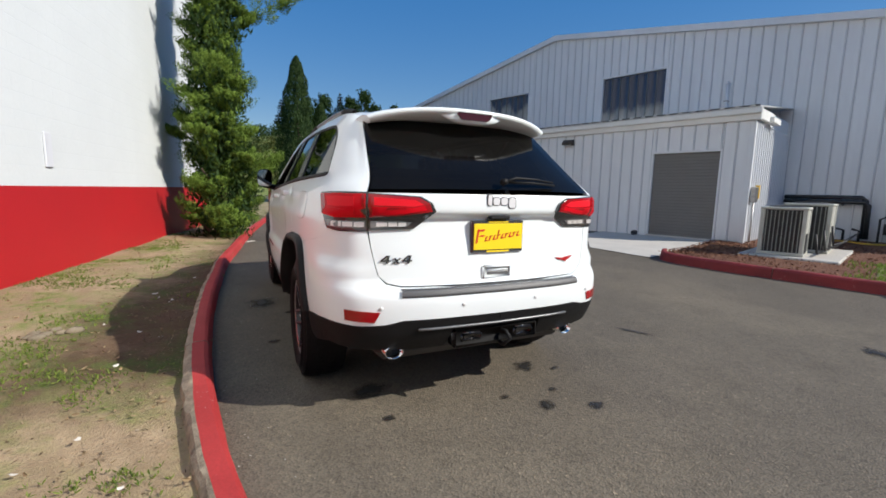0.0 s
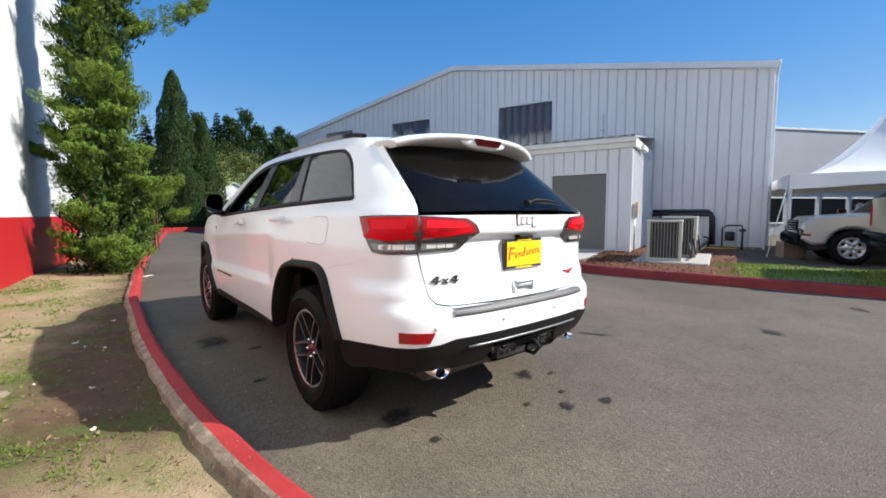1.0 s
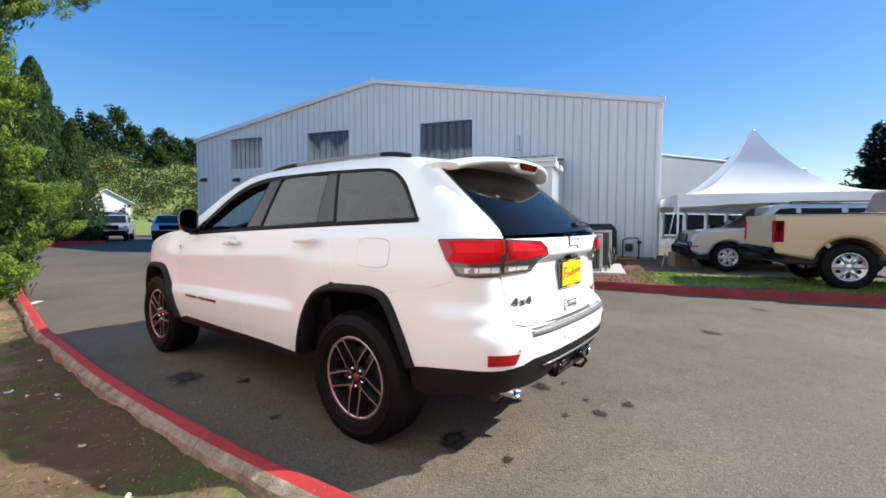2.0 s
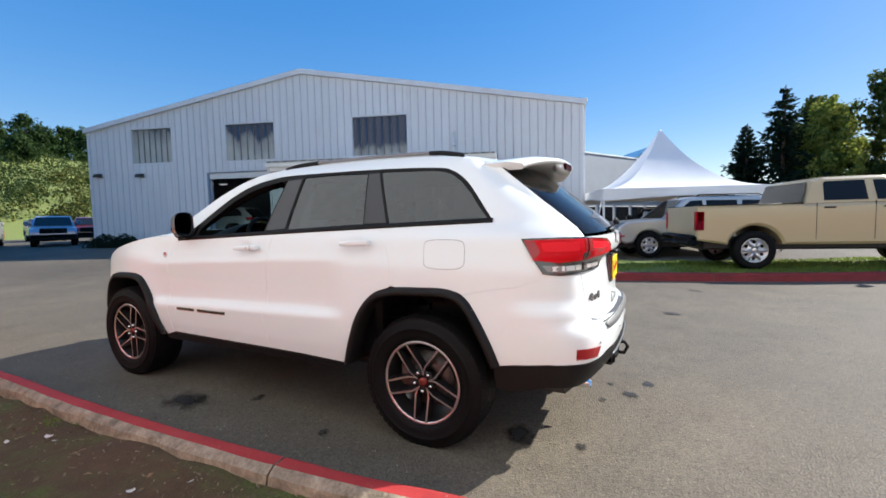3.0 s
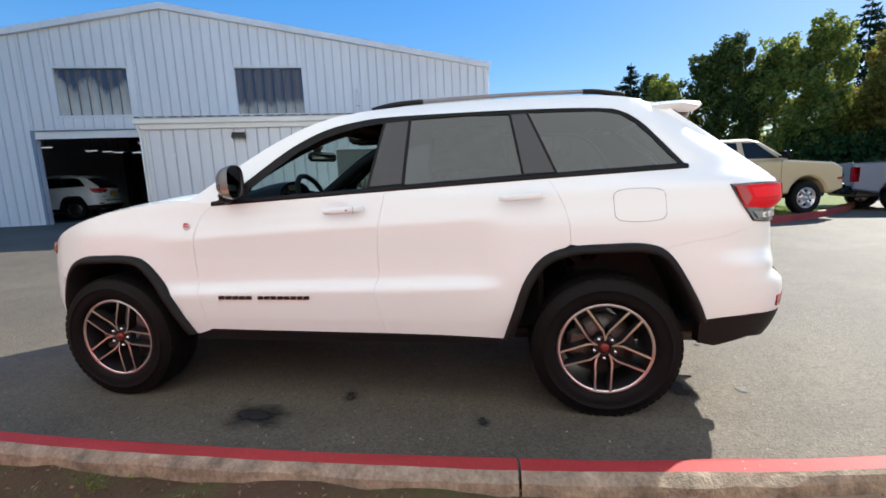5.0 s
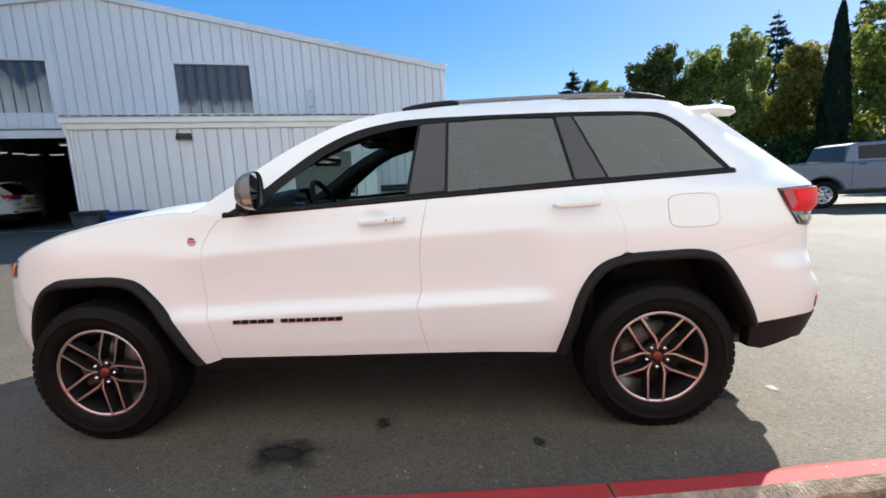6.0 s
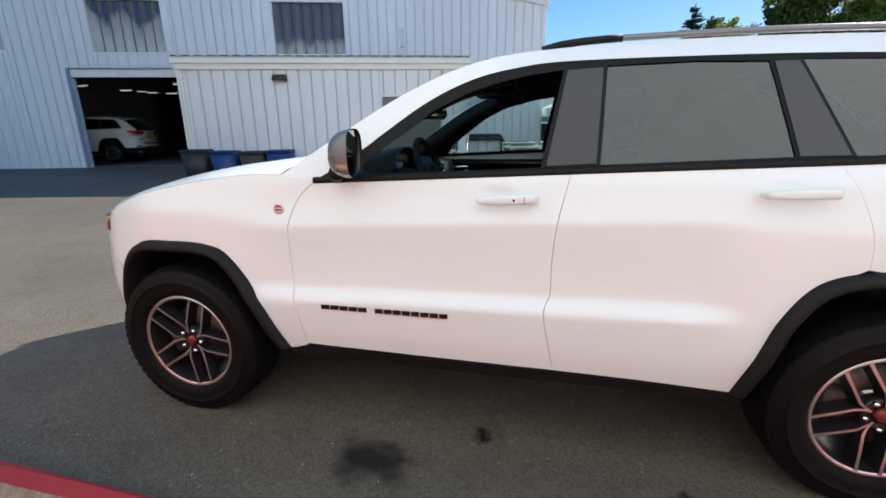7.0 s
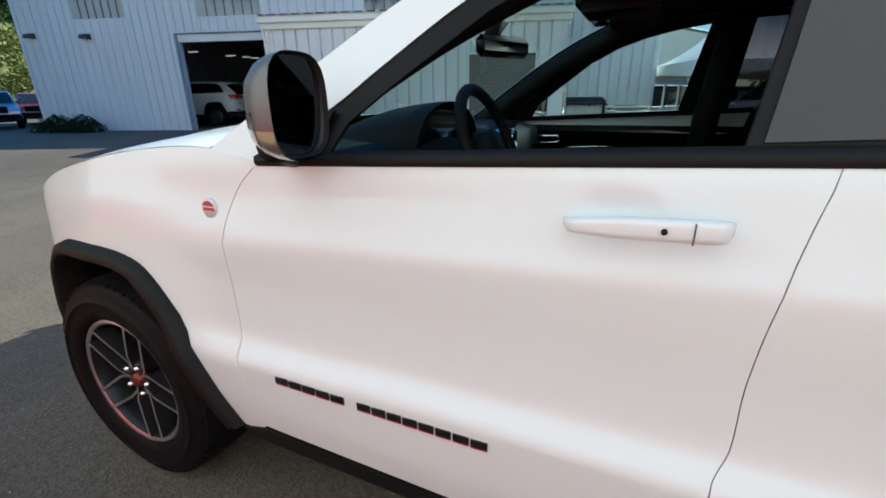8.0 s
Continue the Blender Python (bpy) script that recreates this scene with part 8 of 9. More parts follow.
def plume_cypress(m, label, h, rad, seed):
    """Shaggy cypress: limbs that end in upswept, bushy clumps with dark hollows between them."""
    rnd, rg = random.Random(seed), np.random.default_rng(seed)
    t = thing("cypress_tree", label, "tree", m)
    trunk_of(t, h * 0.97, 0.14, [(h * q, rnd.uniform(0, 6.28), 0.6) for q in (0.06, 0.1, 0.16, 0.2, 0.26, 0.3, 0.38, 0.45, 0.52, 0.6, 0.7, 0.8)], rnd)
    sh, core = Shape(), Shape()
    n = 185
    for k in range(n):
        q = (k + 0.5) / n
        z = 0.16 + q * (h - 0.45)
        a = k * 2.39996 + rnd.uniform(-0.5, 0.5)
        env = rad * (1.0 + 0.85 * noise.noise(Vector((math.cos(a) * 1.3, math.sin(a) * 1.3, z * 0.95 + seed)))) * (1.06 - 0.60 * q) * (1 - 0.6 * max(0.0, q - 0.80) / 0.20)
        if noise.noise(Vector((math.cos(a) * 2.2, math.sin(a) * 2.2, z * 1.7 + 11))) < -0.22:
            continue
        r = env * rnd.uniform(0.72, 1.10)
        out = Vector((math.cos(a), math.sin(a), 0))
        side = Vector((-math.sin(a), math.cos(a), 0))
        ax = (out + side * rnd.gauss(0, 0.35) + Vector((0, 0, rnd.uniform(-0.25, 0.95)))).normalized()
        up = ax.cross(side).normalized()
        if up.z < 0:
            up = -up
        big = rnd.choice((0.65, 0.85, 1.0, 1.25, 1.5))
        L, B, T = big * rnd.uniform(0.26, 0.40), big * rnd.uniform(0.18, 0.27), big * rnd.uniform(0.08, 0.17)
        c0 = out * (r - L) + Vector((0, 0, z))
        # a cushion of plumes, domed above and hollow below, with ragged upturned tips at its rim
        for j in range(15):
            b, f = j * 2.39996, math.sqrt((j + 0.5) / 15)
            u, v = f * math.cos(b), f * math.sin(b)
            d = (ax * (0.75 + 0.3 * u) + side * v * 0.75 + up * rnd.uniform(0.15, 0.75)).normalized()
            pl = (0.6 + 0.4 * big) * rnd.uniform(0.11, 0.17) * (1.6 if f > 0.7 and rnd.random() < 0.45 else 1.0)
            c = c0 + ax * (L * u) + side * (B * v * (1 - 0.3 * u)) + up * (T * (1 - f * f) + 0.05 * f * f)
            tuft(sh, rg, c, d, pl, pl * rnd.uniform(0.46, 0.62), 185, 0.048, 0.017, 0.22, 0.30, 0.25)
        # dark core leaves stand in for shade in the crown's hollows
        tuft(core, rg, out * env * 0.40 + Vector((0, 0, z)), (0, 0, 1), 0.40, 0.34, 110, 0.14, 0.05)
    # one long limb that leans out over the drive
    for k in range(34):
        f = math.sqrt(rnd.random())
        w = 0.24 - 0.13 * f
        c = Vector((0.35 + 1.45 * f, -0.15 - 0.55 * f, 4.78 + 0.95 * f ** 1.6)) + Vector((rnd.gauss(0, 1), rnd.gauss(0, 1), rnd.gauss(0, 1))) * w * 0.55
        tuft(sh, rg, c, (0.8, -0.3, rnd.uniform(0.1, 0.9)), 0.19 - 0.05 * f, 0.10, 190, 0.048, 0.017, 0.25, 0.30)
    part("crown", sh, LEAF_CYPRESS, t)
    part("shaded_core_foliage", core, LEAF_DARK, t)
    return t


def column_cedar(m, label, h, rad, seed, mat=None, n=6000, size=0.20, taper=0.75, belly=0.12):
    """Clipped or columnar conifer: a close skin of upright sprays, faintly lumpy."""
    rnd, rg = random.Random(seed), np.random.default_rng(seed)
    t = thing("cedar_tree", label, "tree", m, "columnar cedars")
    trunk_of(t, h * 0.9, 0.16, [], rnd)
    q = rg.random(n) ** (1.15 if taper > 0.5 else 0.95)
    a = rg.uniform(0, 2 * math.pi, n)
    lump = np.array([noise.noise(Vector((math.cos(x) * 1.8, math.sin(x) * 1.8, y * h * 1.1 + seed))) for x, y in zip(a, q)])
    rr = rad * (1 - q) ** taper * np.minimum(1.0, 0.72 + q / belly * 0.28) * (0.93 + 0.34 * lump) * (1 - 0.40 * rg.random(n) ** 2)
    P = np.stack([np.cos(a) * rr, np.sin(a) * rr, 0.05 + q * h], 1)
    N = np.stack([np.cos(a), np.sin(a), np.full(n, rad / h)], 1)
    sh = Shape()
    leaf_cloud(sh, rg, P, N, np.tile((0.0, 0.0, 1.0), (n, 1)) + N * 0.35, size, size * 0.34, 0.45, 0.3)
    part("crown", sh, mat or LEAF_DARK, t)
    return t


def fir(m, label, h, rad, seed, n=26):
    rnd = random.Random(seed)
    t = thing("fir_tree", label, "tree", m)
    trunk_of(t, h, 0.2, [], rnd)
    sh = Shape()
    for lv in range(n):
        q = lv / n
        z = 0.08 * h + 0.92 * h * q
        for k in range(9):
            a = rnd.uniform(0, 2 * math.pi)
            L = rad * (1 - q) ** 0.95 * rnd.uniform(0.65, 1.15) + 0.10
            for i in range(8):
                f = (i + 0.5) / 8
                p = Vector((math.cos(a) * L * f, math.sin(a) * L * f, z - 0.22 * L * f + 0.08 * L * f * f * 2 + rnd.gauss(0, 0.05)))
                blades(sh, rnd, p, Vector((math.cos(a), math.sin(a), -0.25)), 3, min(0.5, 0.10 + 0.38 * L), min(0.15, 0.05 + 0.08 * L), 0.55)
    part("crown", sh, LEAF_FIR, t)
    return t


def broadleaf(m, label, h, rad, seed, mat, n=17000, size=0.27):
    rnd = random.Random(seed)
    t = thing("broadleaf_tree", label, "tree", m)
    trunk_of(t, h * 0.8, 0.2, [(h * q, rnd.uniform(0, 6.28), rad * 0.6) for q in (0.3, 0.4, 0.5, 0.6)], rnd)
    rg = np.random.default_rng(seed)
    sh = Shape()
    lobes = 74
    for k in range(lobes):
        q = rnd.uniform(0.16, 0.95)
        a = k * 2.39996
        env = rad * math.sin(math.pi * min(0.97, 0.20 + q * 0.77)) ** 0.9 * rnd.uniform(0.8, 1.15)
        f = rnd.uniform(0.35, 0.95)
        c = Vector((math.cos(a) * env * f, math.sin(a) * env * f, h * q))
        r = rad * rnd.uniform(0.17, 0.36)
        tuft(sh, rg, c, (math.cos(a) * 0.6, math.sin(a) * 0.6, 0.7), r * 1.35, r * 0.85, n // lobes, size, size * 0.6, 0.5, 1.0, 0.45)
    part("crown", sh, mat, t)
    return t


plume_cypress(pose(1.80, 8.05, 0.06), "tall shaggy bright green cypress beside the white wall", 8.6, 1.02, 3)
column_cedar(pose(11.28, 24.9, 0.3), "dark conical cedar at the road's end", 9.1, 1.85, 5, None, 17000, 0.20, 0.6)
column_cedar(pose(13.0, 25.1, 0.34), "smaller dark conical cedar beside another", 6.5, 1.55, 6, None, 11000, 0.20, 0.62)
column_cedar(pose(11.4, 23.75, 0.3), "short clipped green cedar in the row", 3.2, 1.35, 8, None, 5000, 0.16, 0.28, 0.2)
fir(pose(30.4, -18.9, 0), "dark fir across the yard", 9.8, 3.4, 11)
fir(pose(31.6, -17.2, 0), "small dark fir across the yard", 7.6, 2.4, 12)
fir(pose(30.5, -40.5, 0), "tall dark fir above the other trees", 15.5, 4.4, 13)
fir(pose(25.5, -43.5, 0), "tall ragged fir behind the maples", 15.0, 3.6, 14)
broadleaf(pose(27.1, -24.0, 0), "full green maple across the yard", 10.9, 2.9, 21, LEAF_DEEP, 22000)
broadleaf(pose(29.3, -21.0, 0), "half-turned maple across the yard", 8.3, 2.2, 22, LEAF_MAPLE)
broadleaf(pose(33.5, -22.5, 0), "green maple behind the fir", 9.5, 2.6, 23, LEAF_DEEP)
broadleaf(pose(25.5, -27.0, 0), "broad green maple across the yard", 10.3, 2.6, 24, LEAF_MAPLE)
broadleaf(pose(24.0, -29.0, 0), "tall green maple across the yard", 11.0, 2.3, 25, LEAF_MAPLE)
broadleaf(pose(21.6, -31.3, 0), "russet turning maple among green trees", 9.6, 2.3, 26, LEAF_RUSSET)
broadleaf(pose(17.6, -33.6, 0), "dense green maple above the wall", 12.0, 2.8, 27, LEAF_MAPLE)
broadleaf(pose(14.5, -34.5, 0), "dense green maple at the yard's edge", 12.0, 2.8, 28, LEAF_MAPLE)
broadleaf(pose(22.8, -33.2, 0), "golden green maple among other trees", 9.0, 2.4, 29, LEAF_MAPLE)
column_cedar(pose(17.6, -28.6, 0), "near-black columnar cypress by the yard", 10.5, 1.12, 30, LEAF_FIR, 17000, 0.24, 0.62, 0.42)
column_cedar(pose(25.6, -25.2, 0), "slim columnar cypress among the maples", 8.0, 0.7, 31, LEAF_DARK, 3000, 0.2, 0.4, 0.3)


def shrub_mass(name, label, category, pts, mat, seed, n, size, kind="stuff"):
    rg = np.random.default_rng(seed)
    sh = Shape()
    for x, y, z, r in pts:
        tuft(sh, rg, (x, y, z), (0, 0, 1), r * 0.8, r, max(12, n // len(pts)), size, size * 0.55, 0.38, 1.0, 0.3)
    return thing(name, label, category, None, "", kind, sh, mat)


rr = random.Random(40)
shrub_mass("undergrowth", "dark undergrowth below the far trees", "shrubs", [(33 - 0.62 * k + rr.uniform(-1, 1), -21 - 0.42 * k * 0.9 + rr.uniform(-1.2, 1.2), rr.uniform(0.6, 2.6), 1.7) for k in range(32)], LEAF_DARK, 41, 9000, 0.36)
shrub_mass("shrub", "low dark shrub at the warehouse foot", "shrub", [(13.9, 15.6 + 0.26 * k, 0.50 + 0.12 * math.sin(k * 1.7), 0.44) for k in range(8)], LEAF_FIR, 42, 3600, 0.10, "")


# ---- wooded hill ----
def hill_height(x, y):
    # rises away along the ray to the far left
    d = (x * 0.55 + y * 0.835) - 46
    side = (x * 0.835 - y * 0.55)
    return max(0.0, min(1.0, d / 34)) ** 0.8 * 11.5 * (1 + 0.12 * noise.noise(Vector((x * 0.05, y * 0.05, 2)))) * math.exp(-((side + 1) / 60) ** 2)


def hill():
    sh = Shape(True)
    us, vs = [40 + 4 * k for k in range(24)], [-60 + 4 * k for k in range(31)]

    def at(u, v):
        x, y = 0.55 * u + 0.835 * v, 0.835 * u - 0.55 * v
        return (x, y, hill_height(x, y) - 0.3)
    sh.grid(at, us, vs)
    structure("hillside", "scrub-covered hillside behind the yard", "hill", sh, GREENLAWN)
    rnd = random.Random(50)
    low, shade, high = [], [], []
    for k in range(620):
        u, v = rnd.uniform(50, 90), rnd.uniform(-30, 30)
        x, y = 0.55 * u + 0.835 * v, 0.835 * u - 0.55 * v
        r = rnd.uniform(0.9, 2.2)
        crest = 77 + 3 * noise.noise(Vector((v * 0.15, 3, 1)))
        deep = noise.noise(Vector((x * 0.16, y * 0.16, 6))) + 0.025 * (u - 63) + rnd.uniform(-0.15, 0.15) > -0.07
        (high if u >= crest else shade if deep else low).append((x, y, hill_height(x, y) + (0.0 if u < crest else 0.6), r))
    shrub_mass("hill_scrub", "olive and yellow-green scrub covering the hillside", "shrubs", low, LEAF_HILL, 51, 26000, 0.34)
    shrub_mass("hill_bushes", "deep green bushes among the hillside scrub", "shrubs", shade, LEAF_BUSH, 53, 22000, 0.34)
    shrub_mass("hill_trees", "dark green thicket along the hilltop", "trees", high, LEAF_DARK, 52, 14000, 0.40)
    for k, (u, v, h, rad, kind) in enumerate(((82, -5.4, 7.2, 1.7, 2), (81, -3.4, 6.0, 2.0, 0), (82, -1.0, 7.6, 2.5, 0), (80, 1.2, 4.6, 2.0, 0), (82, 4.8, 5.4, 2.1, 0), (81, 6.6, 4.0, 1.8, 0), (82, 9.0, 4.8, 2.0, 0), (81, 11.5, 5.4, 2.2, 0), (82, 14.5, 6.0, 1.6, 2), (81, 17, 5.0, 2.2, 0), (83, -8.5, 7.0, 2.4, 0), (82, -12, 6.6, 2.4, 0), (83, -16, 7.0, 1.7, 2), (74, 3.6, 3.6, 1.8, 0))):
        x, y = 0.55 * u + 0.835 * v, 0.835 * u - 0.55 * v
        z = hill_height(x, y)
        if kind == 0:
            broadleaf(pose(x, y, z - 0.4), "dark green tree on the hilltop", h, rad, 60 + k, LEAF_DARK, 2600, 0.40)
        else:
            fir(pose(x, y, z - 0.4), "dark fir on the hilltop", h, rad, 60 + k, 14)


hill()


# ---- small things on the ground ----
def stain_material():
    m = bpy.data.materials.new("oil_stain")
    m.use_nodes = True
    t = m.node_tree
    p = t.nodes["Principled BSDF"]
    p.inputs["Base Color"].default_value = (0.022, 0.021, 0.02, 1)
    p.inputs["Roughness"].default_value = 0.55
    tc = t.nodes.new("ShaderNodeTexCoord")
    ln = t.nodes.new("ShaderNodeVectorMath")
    ln.operation = "LENGTH"
    t.links.new(tc.outputs["Object"], ln.inputs[0])
    add = t.nodes.new("ShaderNodeMath")
    add.operation = "MULTIPLY_ADD"
    oi = t.nodes.new("ShaderNodeObjectInfo")
    n = t.nodes.new("ShaderNodeTexNoise")
    n.inputs["Scale"].default_value, n.inputs["Detail"].default_value = 2.6, 5
    off = t.nodes.new("ShaderNodeVectorMath")
    off.operation = "ADD"
    t.links.new(tc.outputs["Object"], off.inputs[0])
    t.links.new(oi.outputs["Location"], off.inputs[1])
    t.links.new(off.outputs[0], n.inputs["Vector"])
    t.links.new(n.outputs["Fac"], add.inputs[0])
    add.inputs[1].default_value = 0.9
    t.links.new(ln.outputs["Value"], add.inputs[2])
    f = ramp(t, add.outputs[0], [(0.62, (0.82,) * 3), (0.98, (0, 0, 0))])
    tr, mx = t.nodes.new("ShaderNodeBsdfTransparent"), t.nodes.new("ShaderNodeMixShader")
    t.links.new(f, mx.inputs[0])
    t.links.new(tr.outputs[0], mx.inputs[1])
    t.links.new(p.outputs[0], mx.inputs[2])
    t.links.new(mx.outputs[0], t.nodes["Material Output"].inputs[0])
    return m


OIL = stain_material()


def stains():
    disc = Shape().add([(math.cos(2 * math.pi * k / 24), math.sin(2 * math.pi * k / 24), 0) for k in range(24)], [tuple(range(24))])
    me = disc.mesh("oil_stain", OIL)
    for k, (x, y, a, b, rz) in enumerate(((1.21, -0.94, 0.16, 0.11, 20), (1.06, -1.27, 0.06, 0.04, 0), (0.86, -1.36, 0.10, 0.08, 40), (1.08, -1.55, 0.09, 0.07, 10), (0.09, -0.90, 0.065, 0.05, 0), (0.2, -0.55, 0.20, 0.16, 0), (0.43, 1.87, 0.30, 0.20, 60), (0.08, 0.64, 0.07, 0.05, 0), (0.52, 1.35, 0.09, 0.07, 0), (2.6, -1.1, 0.30, 0.04, 100), (3.6, -2.6, 0.2, 0.12, 30), (4.6, 4.5, 0.5, 0.2, 70), (5.4, -3.6, 0.22, 0.14, 30), (1.35, -1.1, 0.05, 0.04, 0), (0.75, -1.15, 0.05, 0.04, 0))):
        ob = new("oil_stain", me)
        ob.matrix_world = pose(x, y, 0.004 + 0.0004 * k, 0, 0, rz) @ Matrix.Diagonal((a * 1.35, b * 1.35, 1, 1))
        tagged(ob, "dark oil drip stain on the asphalt", "stain", "oil stains", "structure")


stains()
PALECHIP = material("pale_litter", (0.72, 0.68, 0.60), 0.8, scale=8)
DRYLEAF = material("dry_leaf", (0.34, 0.24, 0.13), 0.85, scale=10, rnd=0.5)


def lawn_surface(x, y):
    i = min(range(len(inner)), key=lambda k: (inner[k][0] - x) ** 2 + (inner[k][1] - y) ** 2)
    k = 0
    return 0.075 + noise.noise(Vector((x * 0.9, y * 0.9, 0))) * 0.02 + 0.015


def litter():
    rnd = random.Random(70)
    for x, y, s in ((-0.94, -0.37, 0.02), (-1.15, -0.3, 0.03), (-0.41, 2.3, 0.03), (-1.34, -0.45, 0.03), (-0.37, 2.03, 0.025), (-0.93, 0.54, 0.03), (-0.41, 2.51, 0.045), (-0.33, 2.12, 0.04), (-0.72, 1.2, 0.03), (0.1, 3.15, 0.03), (-1.6, 0.4, 0.03), (-1.5, 1.0, 0.02), (-1.05, -0.8, 0.02), (-0.9, 1.6, 0.02), (-1.8, -0.6, 0.03), (-0.62, 0.98, 0.03)):
        lf = Shape(True)
        s *= 0.36
        lf.grid(lambda a, b: (a * s * 1.6, b * s * (1 - 0.5 * abs(a)), 0.012 * s / 0.03 * (a * a + 0.6 * b)), [-1, -0.5, 0, 0.5, 1], [-1, 0, 1])
        ob = thing("litter_scrap", "small pale scrap lying on the dry lawn", "litter", pose(x, y, lawn_surface(x, y) + 0.012, rnd.uniform(-8, 8), rnd.uniform(-8, 8), rnd.uniform(0, 360)), "lawn litter", "", lf, PALECHIP)
    sh = Shape()
    for k in range(1300):
        i = rnd.randrange(2, len(inner) - 4)
        t = rnd.random() ** 1.5
        a, b = Vector(inner[i]), Vector(outer[i])
        p = a.lerp(b, 0.02 + 0.9 * t)
        p += Vector((rnd.uniform(-0.2, 0.2), rnd.uniform(-0.2, 0.2)))
        blades(sh, rnd, Vector((p.x, p.y, lawn_z(p.x, p.y, t) + 0.012)), Vector((rnd.gauss(0, 1), rnd.gauss(0, 1), 0.05)), 1, 0.04, 0.016, 0.2)
    thing("fallen_leaves", "scattered dry leaves on the lawn", "leaves", None, "", "stuff", sh, DRYLEAF)
    stump = thing("root_stump", "weathered grey root stump in the lawn", "stump", pose(-1.22, 1.6, 0.075, 0, 0, 15))
    for k in range(9):
        rk = Shape(True)
        c = Vector((rnd.uniform(-0.14, 0.14), rnd.uniform(-0.07, 0.07), 0.02))
        r = rnd.uniform(0.02, 0.045)
        rk.grid(lambda a, b: c + Vector((math.cos(a) * math.cos(b) * r * 1.5, math.sin(a) * math.cos(b) * r, math.sin(b) * r * 0.7)) * (1 + 0.3 * noise.noise(Vector((a * 2, b * 3, k)))), [2 * math.pi * q / 10 for q in range(11)], [-1.5, -0.7, 0, 0.7, 1.5])
        part("root", rk, PALEROOT, stump)
    # crumbs of soil, twigs and leaf bits
    rg = np.random.default_rng(77)
    crumbs = Shape()
    P = []
    for k in range(5200):
        i = rnd.randrange(1, len(inner) - 3)
        t = rnd.random() ** 1.8
        a, b = Vector(inner[i]), Vector(outer[i])
        p = a.lerp(b, 0.012 + 0.85 * t ** 1.6) + Vector((rnd.uniform(-0.12, 0.12), rnd.uniform(-0.12, 0.12)))
        P.append((p.x, p.y, lawn_z(p.x, p.y, 0.012 + 0.85 * t ** 1.6) + 0.003))
    leaf_cloud(crumbs, rg, np.array(P), np.tile((0.0, 0.0, 1.0), (len(P), 1)), np.tile((1.0, 0.0, 0.0), (len(P), 1)), 0.020, 0.008, 0.35, 1.5)
    thing("soil_crumbs", "crumbs, twigs and leaf bits on the bare soil", "debris", None, "", "stuff", crumbs, CRUMB)
    # grass: tufts in patches
    gs = Shape()
    for k in range(13000):
        i = rnd.randrange(0, len(inner) - 2)
        t = rnd.random()
        a, b = Vector(inner[i]), Vector(outer[i])
        p = a.lerp(b, 0.03 + 0.95 * t) + Vector((rnd.uniform(-0.25, 0.25), rnd.uniform(-0.25, 0.25)))
        if noise.noise(Vector((p.x * 1.3, p.y * 1.3, 7))) + 0.5 * noise.noise(Vector((p.x * 4, p.y * 4, 2))) < (0.10 if p.y < -0.6 or t > 0.35 else 0.48) or abs(p.y) > 12:
            continue
        z = lawn_z(p.x, p.y, max(0.0, min(1.0, (p - a).length / max((b - a).length, 0.01)) ** (1 / 1.6)))
        for j in range(3):
            q = Vector((p.x + rnd.gauss(0, 0.04), p.y + rnd.gauss(0, 0.04), z - 0.004))
            blades(gs, rnd, q, Vector((0, 0, 1)), 3, 0.030, 0.007, 0.8)
    thing("grass_tufts", "thin green grass tufts on the dry lawn", "grass", None, "", "stuff", gs, LEAF_GRASS)
    # blades on the mown strip behind the far kerb
    gb, P = Shape(), []
    for k in range(26000):
        i = rnd.randrange(0, len(strip))
        t = rnd.random()
        x, y = strip[i][0] + 0.04 + 2.5 * t + rnd.uniform(-0.1, 0.1), strip[i][1] + 0.1 * t + rnd.uniform(-0.35, 0.35)
        if y < -11 or noise.noise(Vector((x * 1.2, y * 1.2, 4))) + rnd.uniform(-0.5, 0.3) < -0.32:
            continue
        P.append((x, y, 0.145 + 0.02 * noise.noise(Vector((x * 2, y * 2, 9)))))
    P = np.array(P)
    side = rg.normal(0, 1, (len(P), 3)) * (1, 1, 0.1)
    leaf_cloud(gb, rg, P, side, np.tile((0.0, 0.0, 1.0), (len(P), 1)), 0.075, 0.014, 0.3, 0.35)
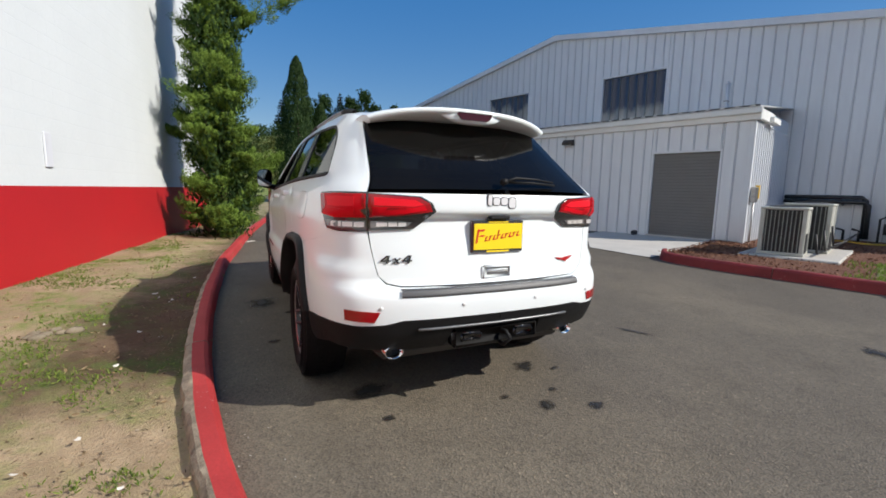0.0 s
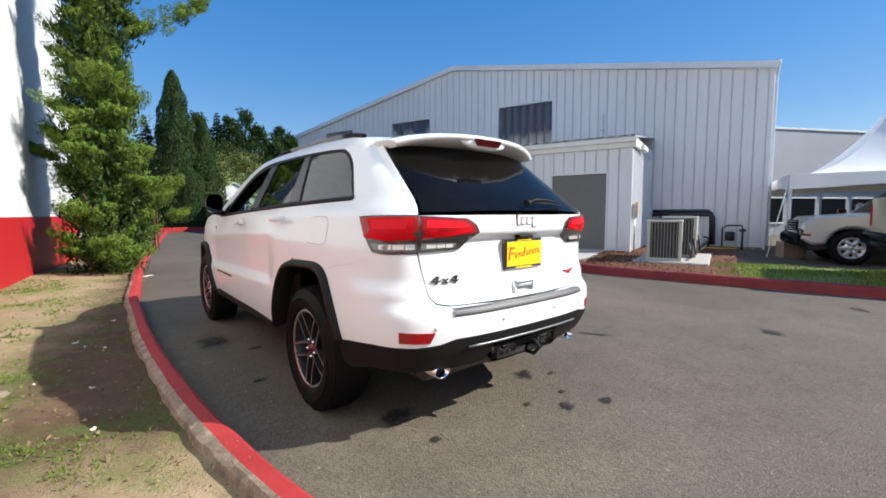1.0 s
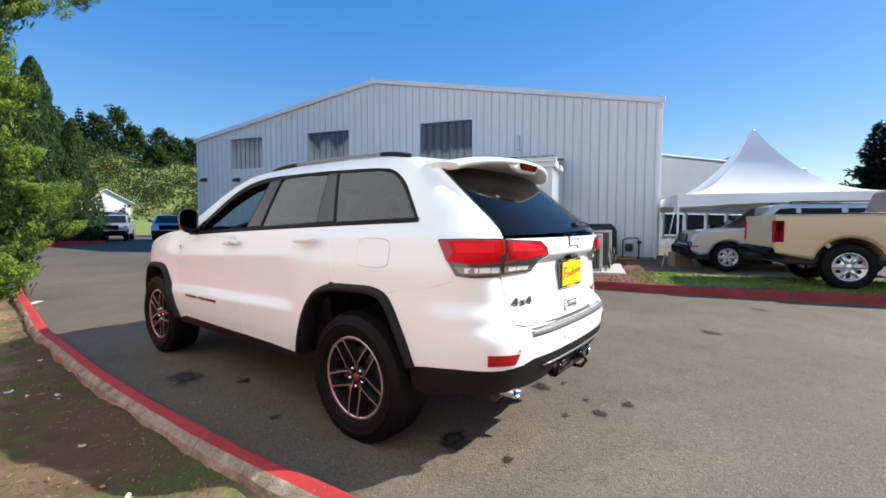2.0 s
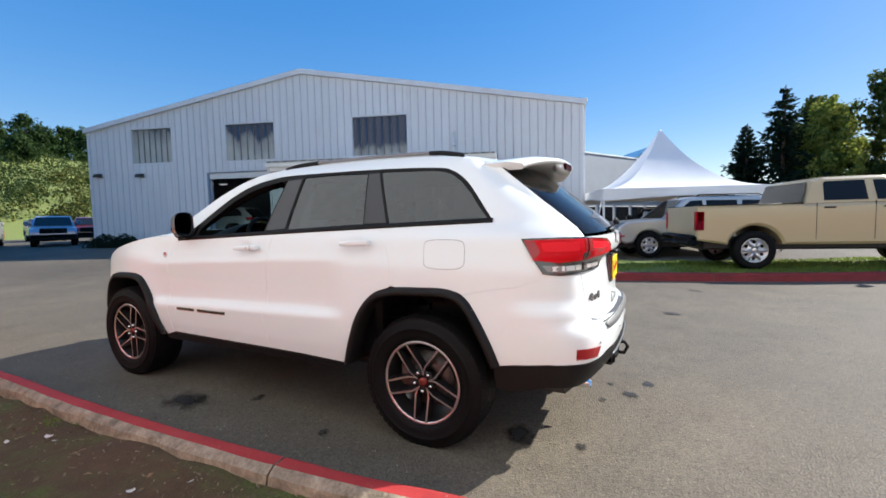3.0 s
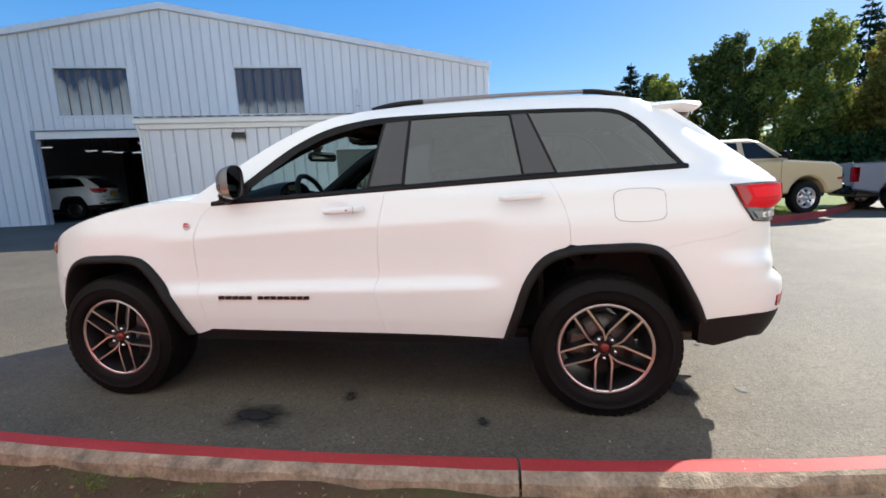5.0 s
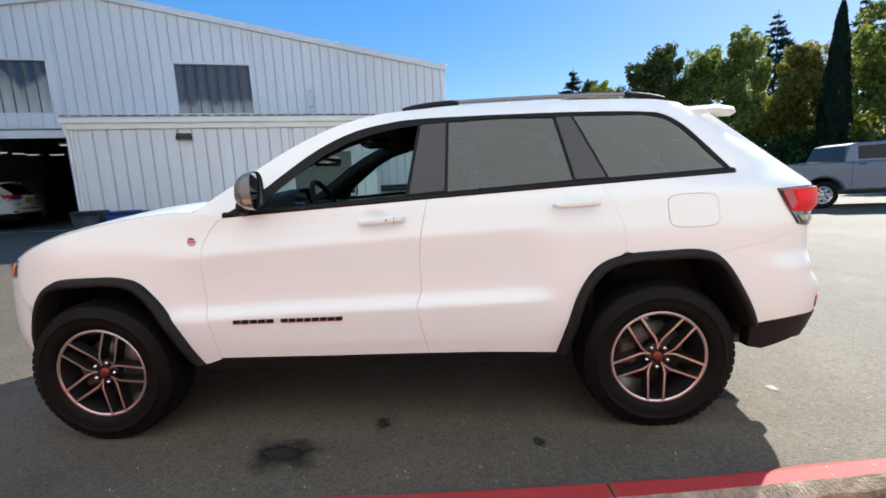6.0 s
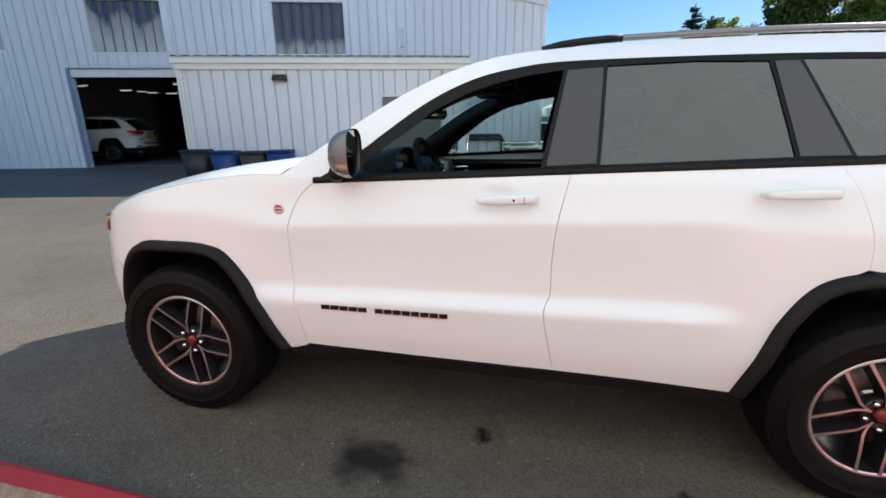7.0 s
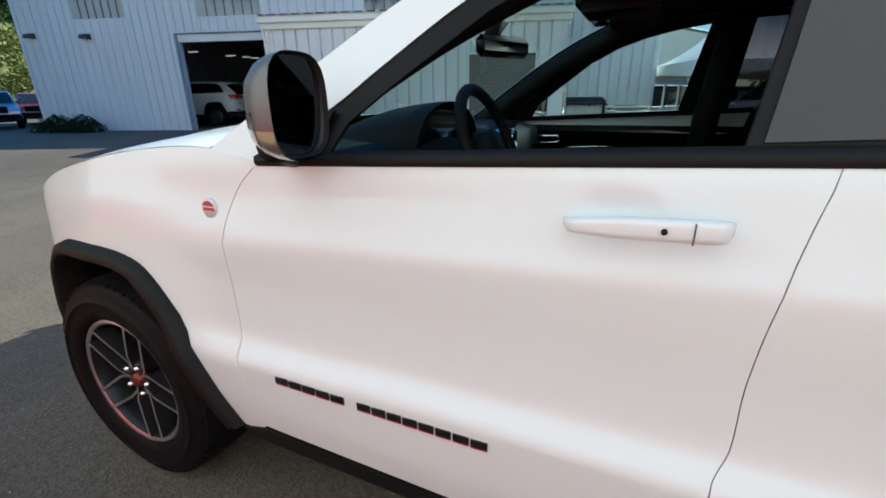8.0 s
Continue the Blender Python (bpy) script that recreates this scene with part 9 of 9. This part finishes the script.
    thing("strip_grass", "mown green grass behind the red kerb", "grass", None, "", "stuff", gb, LEAF_GRASS)
    # bark chips on the bed
    chips, P = Shape(), []
    for k in range(5200):
        i = rnd.randrange(0, len(bed))
        t = rnd.random()
        x, y = bed[i][0] + (12.6 - bed[i][0]) * t, min(bed[i][1], 0.3) + rnd.uniform(-0.25, 0.25)
        P.append((x, y, 0.148 + 0.03 * noise.noise(Vector((x, y, 5)))))
    leaf_cloud(chips, rg, np.array(P), np.tile((0.0, 0.0, 1.0), (len(P), 1)), np.tile((1.0, 0.0, 0.0), (len(P), 1)), 0.055, 0.024, 0.45, 1.5)
    thing("bark_chips", "loose reddish bark chips on the planting bed", "mulch", None, "", "stuff", chips, BARKCHIP)
    # pale grit washed along the kerb
    grit, P = Shape(), []
    for k in range(420):
        p = CAR @ Vector((-0.95 - 1.2 * rnd.random() ** 0.7, rnd.uniform(-2.6, 3.4), 0))
        P.append((p.x, p.y, ground_z(p.x, p.y) + 0.004))
    leaf_cloud(grit, rg, np.array(P), np.tile((0.0, 0.0, 1.0), (len(P), 1)), np.tile((1.0, 0.0, 0.0), (len(P), 1)), 0.011, 0.007, 0.2, 1.5)
    thing("grit", "pale grit scattered on the asphalt beside the kerb", "debris", None, "", "stuff", grit, GRIT)
    scrap = thing("paper_scrap", "flattened white paper lying on the asphalt by the kerb", "litter", pose(2.14, 7.27, 0.004, 0, 0, 40), "", "", Shape().box((-0.14, -0.05, 0), (0.14, 0.05, 0.006), 0.002), PALECHIP)


BARKCHIP = leaf_material("bark_chip", (0.10, 0.04, 0.022), (0.30, 0.15, 0.085), 0.0)
GRIT = leaf_material("pale_grit", (0.20, 0.19, 0.17), (0.62, 0.60, 0.55))
CRUMB = leaf_material("soil_crumb", (0.10, 0.06, 0.035), (0.42, 0.32, 0.20))
PALEROOT = material("weathered_root", (0.27, 0.22, 0.15), 0.9, dark=0.6, scale=12, fine=60, bump=0.5)
LEAF_GRASS = leaf_material("grass_blade", (0.12, 0.19, 0.03), (0.26, 0.34, 0.07))
litter()
